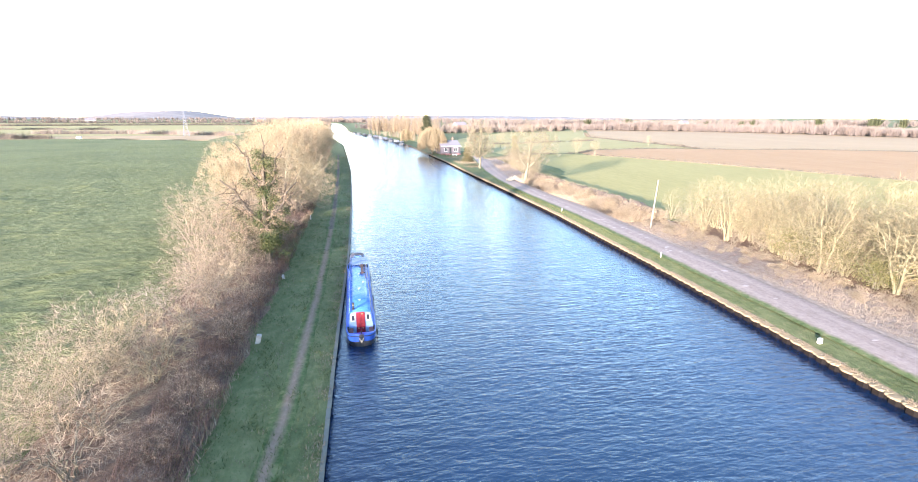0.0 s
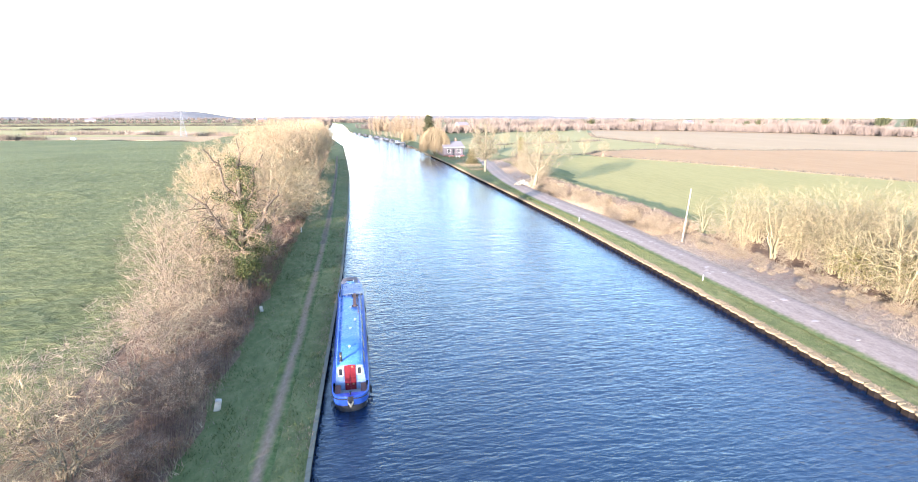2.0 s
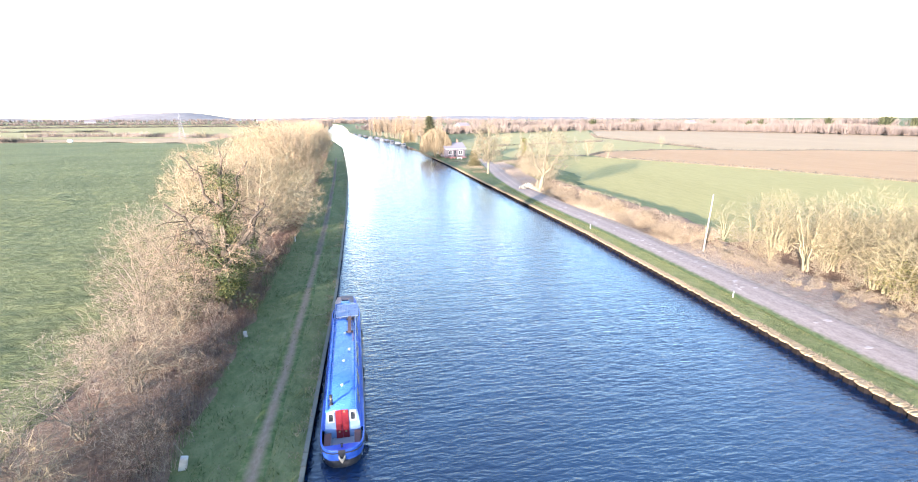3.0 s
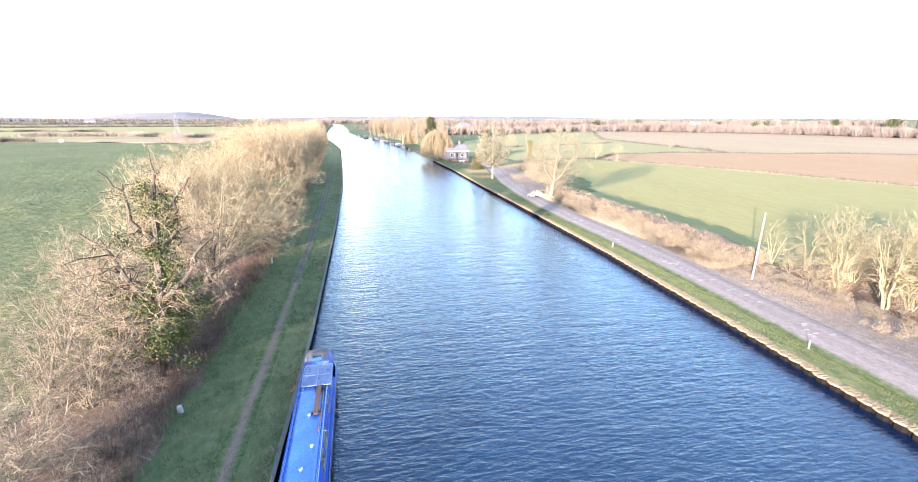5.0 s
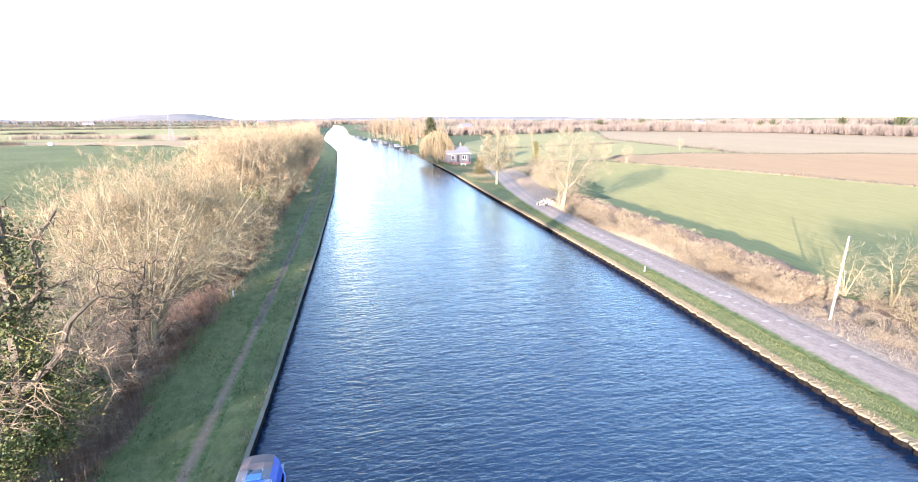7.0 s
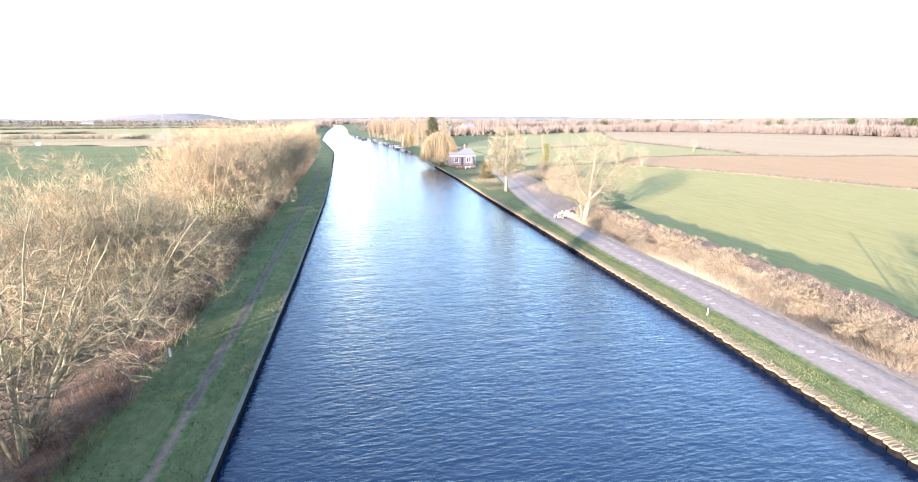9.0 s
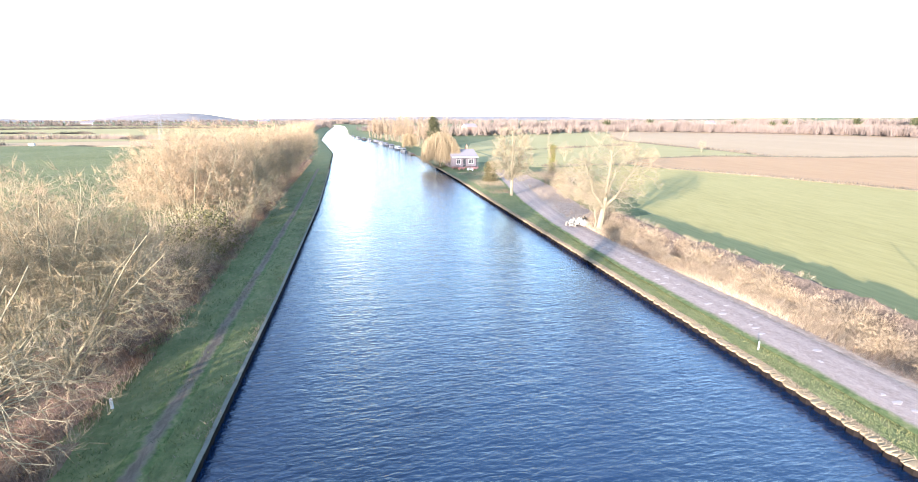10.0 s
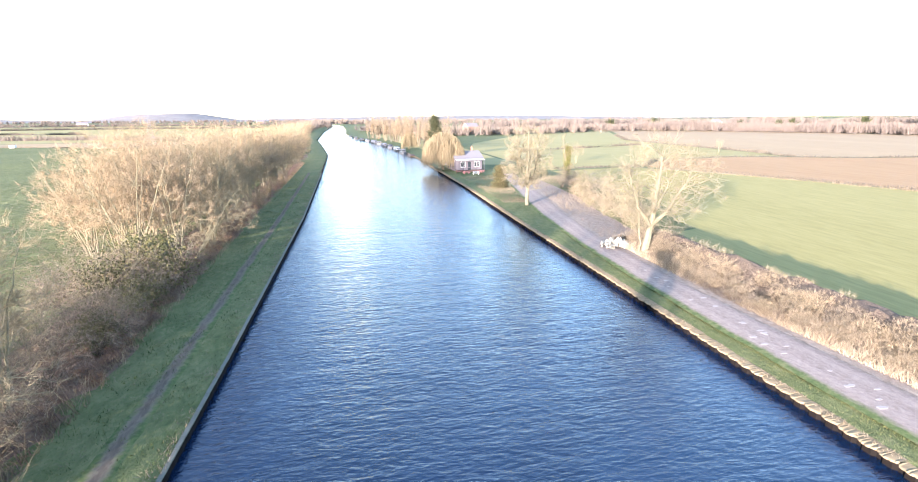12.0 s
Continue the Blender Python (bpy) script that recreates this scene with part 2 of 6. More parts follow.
# tangled growth, with the shade between its pale stems put into the colour
MOUND = earth("shaded_growth", [(0.06, 0.043, 0.031), (0.115, 0.083, 0.06), (0.20, 0.15, 0.11), (0.09, 0.065, 0.048)], 0.6, 5.0, (1, 1, 1), 0, 1.0, 0.25, 0.4)
# nearly equal tones: the softening of distant haze is put into the colour
WOODS = plant("hazed_wood_twigs", [(0.135, 0.110, 0.093), (0.152, 0.124, 0.105), (0.17, 0.139, 0.117)])
DARK_WOODS = plant("dark_hedge_twigs", [(0.065, 0.055, 0.043), (0.10, 0.084, 0.064), (0.14, 0.115, 0.088)])

BLUE_ROOF = paint("blue_roof_paint", (0.045, 0.132, 0.40), 0.24, 0, 0.15, (0.09, 0.17, 0.35), 1.2, 1.0)
BLUE_SIDE = paint("blue_side_paint", (0.020, 0.065, 0.36), 0.35, 0, 0.12, (0.06, 0.09, 0.22), 1.5)
HULL_BLACK = paint("black_hull_blacking", (0.018, 0.018, 0.022), 0.55, 0, 0.3, (0.10, 0.075, 0.05), 2.0)
BOW_BLUE = paint("bright_blue_paint", (0.026, 0.075, 0.33), 0.35, 0, 0.1, (0.08, 0.12, 0.24))
RED = paint("red_door_paint", (0.17, 0.010, 0.016), 0.45, 0, 0.15, (0.10, 0.03, 0.03))
CREAM = paint("cream_paint", (0.48, 0.45, 0.37), 0.5, 0, 0.2)
WHITE = paint("white_paint", (0.48, 0.47, 0.45), 0.5, 0, 0.25)
STAINED = paint("stained_white_paint", (0.40, 0.37, 0.33), 0.7, 0, 0.8, (0.15, 0.09, 0.06), 3.0)
CUSHION = paint("red_brown_cloth", (0.13, 0.06, 0.055), 0.9, 0, 0.3)
PALE_BLUE = paint("pale_blue_paint", (0.20, 0.28, 0.46), 0.45, 0, 0.2)
RIM = paint("dull_anodised_rim", (0.20, 0.24, 0.33), 0.5, 0.3, 0.1)
GREY_DECK = paint("grey_deck_paint", (0.26, 0.27, 0.30), 0.6, 0, 0.35)
CANVAS = paint("weathered_canvas", (0.13, 0.13, 0.15), 0.85, 0, 0.4, (0.12, 0.09, 0.08), 1.6)
CANVAS_BROWN = paint("brown_canvas", (0.14, 0.105, 0.10), 0.85, 0, 0.3)
PANEL = paint("solar_cells", (0.035, 0.07, 0.19), 0.25, 0.0, 0.05, (0.1, 0.15, 0.3), 3, 0.6)
ALU = paint("aluminium", (0.62, 0.64, 0.66), 0.35, 0.8, 0.1)
BLACK_IRON = paint("black_iron", (0.02, 0.02, 0.02), 0.5, 0.3, 0.2)
BRASS = paint("brass", (0.62, 0.50, 0.25), 0.3, 0.9, 0.1)
PLANK = bark("weathered_plank", [(0.085, 0.048, 0.04), (0.14, 0.08, 0.064), (0.19, 0.115, 0.092)])
ROPE = paint("rope", (0.24, 0.21, 0.16), 0.9, 0, 0.3)
POLE_WOOD = bark("weathered_pole", [(0.17, 0.145, 0.115), (0.25, 0.215, 0.17), (0.33, 0.285, 0.23)])
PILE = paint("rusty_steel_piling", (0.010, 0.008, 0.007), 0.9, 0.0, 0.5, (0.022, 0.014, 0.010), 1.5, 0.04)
COPING = paint("pale_coping", (0.26, 0.190, 0.108), 0.95, 0, 0.7, (0.12, 0.088, 0.048), 2.2, 0.1)
KERB = paint("grey_coping", (0.145, 0.138, 0.108), 0.9, 0, 0.6, (0.07, 0.07, 0.045), 1.5)
SLATE = paint("slate_roof", (0.17, 0.15, 0.15), 0.75, 0, 0.4, (0.22, 0.18, 0.15), 1.0)
BOARDS = paint("grey_boarding", (0.10, 0.085, 0.092), 0.8, 0, 0.4, (0.07, 0.06, 0.058), 1.0)
SHEET = paint("white_sheet_roof", (0.34, 0.32, 0.31), 0.6, 0, 0.2)
BRICK = paint("red_brick", (0.30, 0.14, 0.09), 0.85, 0, 0.3)
STEEL = paint("galvanised_steel", (0.20, 0.20, 0.21), 0.7, 0.2, 0.2)
GLASS = paint("window_glass", (0.03, 0.035, 0.04), 0.06, 0, 0.05, spec=0.6)

# ---- mesh tools ----
class Geo:
    """Gathers vertices and faces for one mesh."""

    def __init__(self):
        self.v, self.f = [], []

    def add(self, verts, faces):
        n = len(self.v)
        self.v += [tuple(p) for p in verts]
        self.f += [tuple(i + n for i in f) for f in faces]
        return self

    def box(self, c, s, m=None, taper=1.0):
        x, y, z = s[0] / 2, s[1] / 2, s[2] / 2
        pts = [Vector((a * x * (taper if k > 0 else 1), b * y * (taper if k > 0 else 1), k * z)) for k in (-1, 1) for b in (-1, 1) for a in (-1, 1)]
        if m is not None:
            pts = [m @ p for p in pts]
        return self.add([p + Vector(c) for p in pts], [(0, 2, 3, 1), (4, 5, 7, 6), (0, 1, 5, 4), (2, 6, 7, 3), (0, 4, 6, 2), (1, 3, 7, 5)])

    def tube(self, pts, radii, n=8, caps=True):
        pts = [Vector(p) for p in pts]
        if isinstance(radii, (int, float)):
            radii = [radii] * len(pts)
        rings = []
        for i, p in enumerate(pts):
            d = (pts[min(i + 1, len(pts) - 1)] - pts[max(i - 1, 0)]).normalized()
            a = d.orthogonal().normalized()
            if abs(d.z) < 0.9:
                a = d.cross(Vector((0, 0, 1))).normalized()
            b = d.cross(a)
            rings += [p + radii[i] * (math.cos(6.28319 * k / n) * a + math.sin(6.28319 * k / n) * b) for k in range(n)]
        faces = [(i * n + k, i * n + (k + 1) % n, (i + 1) * n + (k + 1) % n, (i + 1) * n + k) for i in range(len(pts) - 1) for k in range(n)]
        if caps:
            faces += [tuple(range(n))[::-1], tuple((len(pts) - 1) * n + k for k in range(n))]
        return self.add(rings, faces)

    def loft(self, rings, closed=False, caps=False):
        n = len(rings[0])
        span = n if closed else n - 1
        faces = [(i * n + k, i * n + (k + 1) % n, (i + 1) * n + (k + 1) % n, (i + 1) * n + k) for i in range(len(rings) - 1) for k in range(span)]
        if caps:
            faces += [tuple(range(n))[::-1], tuple((len(rings) - 1) * n + k for k in range(n))]
        return self.add([p for r in rings for p in r], faces)

    def mesh(self, name, mat, smooth=False, bevel=0.0):
        me = bpy.data.meshes.new(name)
        me.from_pydata(self.v, [], self.f)
        bm = bmesh.new()
        bm.from_mesh(me)
        bmesh.ops.recalc_face_normals(bm, faces=bm.faces)
        if bevel:
            bmesh.ops.bevel(bm, geom=list(bm.edges), offset=bevel, segments=2, affect="EDGES", clamp_overlap=True)
        bm.to_mesh(me)
        bm.free()
        if smooth:
            me.polygons.foreach_set("use_smooth", [True] * len(me.polygons))
        me.materials.append(mat)
        return me


def mesh_np(name, verts, faces, mat):
    me = bpy.data.meshes.new(name)
    verts, faces = np.asarray(verts, dtype=np.float32), np.asarray(faces, dtype=np.int32)
    k = faces.shape[1]
    me.vertices.add(len(verts))
    me.vertices.foreach_set("co", verts.ravel())
    me.loops.add(faces.size)
    me.loops.foreach_set("vertex_index", faces.ravel())
    me.polygons.add(len(faces))
    me.polygons.foreach_set("loop_start", np.arange(0, faces.size, k, dtype=np.int32))
    me.update(calc_edges=True)
    me.materials.append(mat)
    return me


def thing(name, m, label, category, group="", kind=""):
    ob = new(name)
    ob.empty_display_size = 0.3
    ob.matrix_world = m
    return tagged(ob, label, category, group, kind)


def part(name, data, mat, parent, label="", at=None):
    if isinstance(data, Geo):
        data = data.mesh(name, mat)
    ob = new(name, data)
    ob.parent = parent
    if at is not None:
        ob.matrix_basis = at
    return tagged(ob, label)


def whole(name, data, label, category, group="", kind="", m=None):
    ob = new(name, data)
    if m is not None:
        ob.matrix_world = m
    return tagged(ob, label, category, group, kind)


def unit(a):
    return a / np.maximum(np.linalg.norm(a, axis=-1, keepdims=True), 1e-9)


def rods(p0, p1, r0, r1, n=3):
    """Many thin tapered rods as one set of vertices and quads."""
    d = unit(p1 - p0)
    ref = np.where(np.abs(d[:, 2:3]) < 0.9, np.array([[0, 0, 1.0]]), np.array([[1.0, 0, 0]]))
    a = unit(np.cross(d, ref))
    b = np.cross(d, a)
    ring = []
    for p, r in ((p0, r0), (p1, r1)):
        for k in range(n):
            t = 6.28319 * k / n
            ring.append(p + r[:, None] * (math.cos(t) * a + math.sin(t) * b))
    v = np.stack(ring, axis=1).reshape(-1, 3)
    base = (np.arange(len(p0)) * 2 * n)[:, None]
    q = np.concatenate([base + np.array([[k, (k + 1) % n, n + (k + 1) % n, n + k]]) for k in range(n)])
    return v, q


def slivers(rng, p0, p1, r0):
    """The finest twigs: one thin tapering face each."""
    d = unit(p1 - p0)
    w = unit(np.cross(d, rng.normal(0, 1, d.shape))) * r0[:, None]
    v = np.stack([p0 - w, p0 + w, p1], 1).reshape(-1, 3)
    return v, np.arange(len(p0) * 3).reshape(-1, 3)


def grow(rng, p, d, length, r, seg, wander, lift, thin=0.25):
    """Lets many branches grow at once. Gives points, ways and radii along them."""
    pts, ways, rad = [p], [], [r]
    step = length[:, None] / seg
    for i in range(seg):
        d = unit(d + rng.normal(0, wander, d.shape) + np.array([[0, 0, lift]]))
        p = p + d * step
        pts.append(p)
        ways.append(d)
        rad.append(r * (1 - (1 - thin) * (i + 1) / seg))
    return np.stack(pts, 1), np.stack(ways, 1), np.stack(rad, 1)


def fork(rng, pts, ways, rad, length, n, u0, angle, ratio, thick, top_short=0.5):
    """Starts n side branches on each branch."""
    count, seg = ways.shape[:2]
    u = np.sort(rng.uniform(u0, 1.0, (count, n)), 1) * seg
    i = np.minimum(u.astype(int), seg - 1)
    f = (u - i)[..., None]
    rows = np.arange(count)[:, None]
    p = pts[rows, i] * (1 - f) + pts[rows, i + 1] * f
    d = ways[rows, i]
    r = rad[rows, i] * thick
    side = unit(np.cross(d, rng.normal(0, 1, d.shape)))
    a = np.radians(angle) * rng.uniform(0.65, 1.35, (count, n, 1))
    d2 = unit(d * np.cos(a) + side * np.sin(a))
    l2 = length[:, None] * ratio * rng.uniform(0.6, 1.25, (count, n)) * (1 - top_short * (u / seg))
    return p.reshape(-1, 3), d2.reshape(-1, 3), l2.ravel(), np.maximum(r.ravel(), 0.006)


def bare_tree(seed, stems, levels, twig_mat, bark_mat, name, light=False, crook=0.10):
    """Meshes of a leafless tree: its wood (stems and limbs) and its crown of twigs."""
    rng = np.random.default_rng(seed)
    p = np.array([s[0] for s in stems], float)
    d = unit(np.array([s[1] for s in stems], float))
    length = np.array([s[2] for s in stems], float)
    r = np.array([s[3] for s in stems], float)
    wood, crown = [], []
    first = dict(seg=7 if crook < 0.2 else 10, wander=crook, lift=0.04)
    for k, lv in enumerate([first] + levels):
        pts, ways, rad = grow(rng, p, d, length, r, lv["seg"], lv["wander"], lv["lift"], 0.25 if crook < 0.2 else 0.1)
        sides = (4 if light else 7) if k == 0 else (5 if k == 1 and not light else 3)
        a = pts[:, :-1].reshape(-1, 3), pts[:, 1:].reshape(-1, 3), rad[:, :-1].ravel(), rad[:, 1:].ravel()
        if k == len(levels) and k > 2 or light and k == 2:
            crown.append(slivers(rng, *a[:3]))
        else:
            (wood if k < 2 else crown).append(rods(*a, sides))
        if k < len(levels):
            nx = levels[k]
            p, d, length, r = fork(rng, pts, ways, rad, length, nx["n"], nx["u0"], nx["angle"], nx["ratio"], nx["thick"], nx.get("top", 0.5))
    out = []
    for tag_, sets, mat in (("trunk", wood, bark_mat), ("crown", crown, twig_mat)):
        v = np.concatenate([s[0] for s in sets])
        off = np.cumsum([0] + [len(s[0]) for s in sets[:-1]])
        faces = [f for s, o in zip(sets, off) for f in (s[1] + o).tolist()]
        me = bpy.data.meshes.new(name + "_" + tag_)
        me.from_pydata(v.tolist(), [], faces)
        me.materials.append(mat)
        out.append(me)
    return out


def limbs(pts, rad, sides=3):
    """Tapered tubes along many paths at once, each path one connected piece."""
    n, m = pts.shape[:2]
    d = np.empty_like(pts)
    d[:, 1:-1] = pts[:, 2:] - pts[:, :-2]
    d[:, 0], d[:, -1] = pts[:, 1] - pts[:, 0], pts[:, -1] - pts[:, -2]
    d = unit(d)
    ref = np.where(np.abs(d[:, :1, 2:3]) < 0.85, np.array([[[0, 0, 1.0]]]), np.array([[[1.0, 0, 0]]]))
    a = unit(np.cross(d, np.broadcast_to(ref, d.shape)))
    b = np.cross(d, a)
    ang = np.arange(sides) * 6.28319 / sides
    ring = pts[:, :, None] + rad[:, :, None, None] * (np.cos(ang)[:, None] * a[:, :, None] + np.sin(ang)[:, None] * b[:, :, None])
    base = (np.arange(n)[:, None] * m + np.arange(m - 1)[None]).reshape(-1, 1) * sides
    k = np.arange(sides)
    k2 = (k + 1) % sides
    quads = np.stack([base + k, base + k2, base + k2 + sides, base + k + sides], 2).reshape(-1, 4)
    return ring.reshape(-1, 3), quads


def in_lobes(rng, lobes, n, inner):
    """Points in a crown made of ellipsoids, none nearer to their middle than inner."""
    c = np.array([l[0] for l in lobes], float)
    r = np.array([l[1] for l in lobes], float)
    share = r.prod(1) ** 0.7
    i = rng.choice(len(lobes), n, p=share / share.sum())
    u = unit(rng.normal(0, 1, (n, 3)))
    p = c[i] + u * r[i] * (inner ** 3 + (1 - inner ** 3) * rng.uniform(0, 1, (n, 1))) ** (1 / 3)
    p[:, 2] = np.maximum(p[:, 2], 0.15 + 0.4 * rng.uniform(0, 1, n))
    return p


def reach(rng, src, ends, seg, bow, wobble, climb):
    """Bowed branches from the nearest fitting place of src = (points, ways, radii) to each end."""
    p, d, r = src
    gap = ends[:, None] - p[None]
    dist = np.linalg.norm(gap, axis=2)
    cost = dist + climb * np.maximum(0, p[None, :, 2] - ends[:, None, 2] + 0.35 * np.linalg.norm(gap[:, :, :2], axis=2)) + rng.uniform(0, 0.25, dist.shape) * dist
    i = cost.argmin(1)
    p0, way = p[i], d[i]
    span = np.linalg.norm(ends - p0, axis=1)[:, None]
    mid = p0 + (unit(way + np.array([[0, 0, 0.25]])) * 0.55 + unit(ends - p0) * 0.45) * span * bow
    t = np.linspace(0, 1, seg + 1)[None, :, None]
    pts = (1 - t) ** 2 * p0[:, None] + 2 * t * (1 - t) * mid[:, None] + t ** 2 * ends[:, None]
    pts += rng.normal(0, 1, pts.shape) * (wobble * span)[:, None] * (t > 0)
    return pts, r[i]


def flat(pts, rad):
    """Every place along branches that a smaller branch can leave from."""
    d = unit(pts[:, 1:] - pts[:, :-1])
    return pts[:, 1:].reshape(-1, 3), d.reshape(-1, 3), rad[:, 1:].ravel()


def crown_tree(seed, stems, lobes, counts, width, twig, mats, name, bow=0.5, wobble=0.05, climb=0.8, shell=0.72, lift=0.25):
    """A leafless tree whose branches fill a crown: stems, limbs, branches, and fine twigs.

    stems: (points, radius at the foot, at the top); counts: limbs, branches, twigs; width: radii of limbs and
    branches, half width of twigs; twig: shortest and longest twig."""
    rng = np.random.default_rng(seed)
    wood, crown, src = [], [], []
    for line, r0, r1 in stems:
        line = np.array(line, float)
        k = np.linspace(0, len(line) - 1, 3 * (len(line) - 1) + 1)
        p = np.stack([np.interp(k, np.arange(len(line)), line[:, c]) for c in range(3)], 1)[None]
        p[:, 1:] += rng.normal(0, 1, p[:, 1:].shape) * 0.06
        r = np.linspace(r0, r1, p.shape[1])[None]
        wood.append(limbs(p, r, 7))
        src.append(flat(p, r))
    src = [np.concatenate([q[c] for q in src]) for c in range(3)]
    low = src[0][:, 2] > 0.22 * max(l[0][2] for l in lobes)
    if low.any():
        src = [q[low] for q in src]
    pts, r = reach(rng, src, in_lobes(rng, lobes, counts[0], shell), 6, bow, wobble, climb)
    rad = np.minimum(r * 0.7, width[0])[:, None] * np.linspace(1, 0.3, 7)[None]
    wood.append(limbs(pts, rad, 4))
    one = flat(pts, rad)
    pts, r = reach(rng, one, in_lobes(rng, lobes, counts[1], 0.35), 4, bow, wobble, climb * 0.6)
    rad = np.minimum(r * 0.75, width[1])[:, None] * np.linspace(1, 0.35, 5)[None]
    crown.append(limbs(pts, rad, 3))
    two = flat(pts, rad)
    mid = np.mean([l[0] for l in lobes], 0)
    i = rng.integers(0, len(two[0]), counts[2])
    p0 = two[0][i] + rng.normal(0, 0.03, (counts[2], 3))
    way = unit(two[1][i] * 0.7 + unit(p0 - mid) * 0.45 + rng.normal(0, 0.5, p0.shape) + np.array([[0, 0, lift]]))
    v, f = slivers(rng, p0, p0 + way * rng.uniform(twig[0], twig[1], (counts[2], 1)), width[2] * rng.uniform(0.6, 1.3, counts[2]))
    crown.append((v, f))
    out = []
    for tag_, sets, mat in (("trunk", wood, mats[0]), ("crown", crown, mats[1])):
        v = np.concatenate([q[0] for q in sets])
        off = np.cumsum([0] + [len(q[0]) for q in sets[:-1]])
        faces = [f for q, o in zip(sets, off) for f in (q[1] + o).tolist()]
        me = bpy.data.meshes.new(name + "_" + tag_)
        me.from_pydata(v.tolist(), [], faces)
        me.materials.append(mat)
        out.append(me)
    return out


def leaf_cloud(seed, centres, spread, count, size, mat, name):
    """Small folded leaves scattered round a row of centres."""
    rng = np.random.default_rng(seed)
    c = np.asarray(centres, float)[rng.integers(0, len(centres), count)] + rng.normal(0, 1, (count, 3)) * np.asarray(spread)
    a = unit(rng.normal(0, 1, (count, 3))) * size * rng.uniform(0.6, 1.3, (count, 1))
    b = unit(np.cross(a, rng.normal(0, 1, (count, 3)))) * size * 0.6
    v = np.stack([c - a, c + b, c + a, c - b], 1).reshape(-1, 3)
    return mesh_np(name, v, np.arange(count * 4).reshape(-1, 4), mat)


def blades(seed, x, y, z, height, lean, width, mat, name):
    """One triangle for each blade of grass or straw."""
    rng = np.random.default_rng(seed)
    n = len(x)
    base = np.stack([x, y, z], 1)
    turn = rng.uniform(0, 6.28319, n)
    w = np.stack([np.cos(turn), np.sin(turn), np.zeros(n)], 1) * (np.asarray(width) * rng.uniform(0.6, 1.4, n))[:, None]
    tip = base + np.stack([rng.normal(0, lean, n) * height, rng.normal(0, lean, n) * height, height], 1)
    v = np.stack([base - w, base + w, tip], 1).reshape(-1, 3)
    return mesh_np(name, v, np.arange(n * 3).reshape(-1, 3), mat)

# ---- the setting: ground, canal, track, fields ----
LEFT_Y = [-400, -50, 18, 30, 54, 90, 137, 195, 271, 340, 415, 599, 794, 1045, 1300]
LEFT_X = [-7, -2.6, -1.8, -1.6, -0.95, -0.75, -1.0, -2.7, -5.5, -12.8, -21.4, -30, -37, -42, -75]
RIGHT_Y = [-400, -50, 17, 28, 45, 70, 100, 130, 163, 200, 245, 287, 360, 459, 568, 656, 1035, 1300]
RIGHT_X = [22, 26, 28.8, 29.6, 30.5, 31.3, 31.2, 30.9, 31.0, 30.2, 29.6, 27.7, 20, 1.0, -6.5, -8, -24, -57]


def left_x(y):
    return float(np.interp(y, LEFT_Y, LEFT_X))


def right_x(y):
    return float(np.interp(y, RIGHT_Y, RIGHT_X))


GROUND_Z = 0.9
stations = list(np.arange(-400, 0, 25)) + list(np.arange(0, 260, 2.0)) + list(np.arange(260, 1060, 12)) + [1060, 1200, 1300]


def ground_z(x, y):
    """Height of the land: level with the banks, with the farmland east of the canal a step lower."""
    o = x - right_x(y)
    start = float(np.interp(y, [0, 58, 64, 112, 135], [32, 32, 12.2, 12.2, 27]))
    u = min(1.0, max(0.0, (o - start) / 3.5))
    return GROUND_Z - 1.2 * u * u * (3 - 2 * u)


def ground_sheet():
    """One sheet from horizon to horizon, with the canal's bed sunk into it."""
    rows = [-1500] + stations + [1304, 1600, 2400, 3400, 4700]
    g = Geo()
    left = [(-4700, 0.9), (-1500, 0.9), (-500, 0.9), (-200, 0.9), (-80, 0.9), (-40, 0.9), (-20, 0.9), (-10, 0.88), (-6.5, 0.88), (-4, 0.84), (-2, 0.76), (-0.8, 0.68), (0, 0.6), (0.02, -1.6)]
    right = [(-0.02, -1.6), (0, 0.6), (0.5, 0.68), (1.5, 0.76), (3, 0.84), (7.5, 0.88), (12, 0.9), (12.9, 0.9), (13.8, 0.9), (14.8, 0.9), (15.8, 0.9), (20, 0.9), (25, 0.9), (27.8, 0.9), (29, 0.9), (30.5, 0.9), (32.8, 0.9), (34.5, 0.9), (36, 0.9), (60, 0.9), (150, 0.9), (400, 0.9), (1500, 0.9), (4700, 0.9)]
    for y in rows:
        inside = -400 <= y <= 1300
        l, r = left_x(y), right_x(y)
        ring = []
        for k, (o, z) in enumerate(left + right):
            x = (l if k < len(left) else r) + o
            if z < 0 and not inside:
                z = 0.88
            if k > len(left) + 5:
                z = ground_z(x, y)
            if 0.5 < z < 0.89 and k <= len(left) + 5 and 0 <= y < 260:
                z += 0.05 * noise.noise((x * 0.6, y * 0.35, 0))
            ring.append((x, y, z))
        g.v += ring
    n = len(left + right)
    g.f = [(i * n + k, i * n + k + 1, (i + 1) * n + k + 1, (i + 1) * n + k) for i in range(len(rows) - 1) for k in range(n - 1)]
    me = g.mesh("ground", PASTURE)
    me.materials.append(BANK_GRASS)
    me.materials.append(LITTER)
    nl = len(left)
    for i, poly in enumerate(me.polygons):
        k = i % (n - 1)
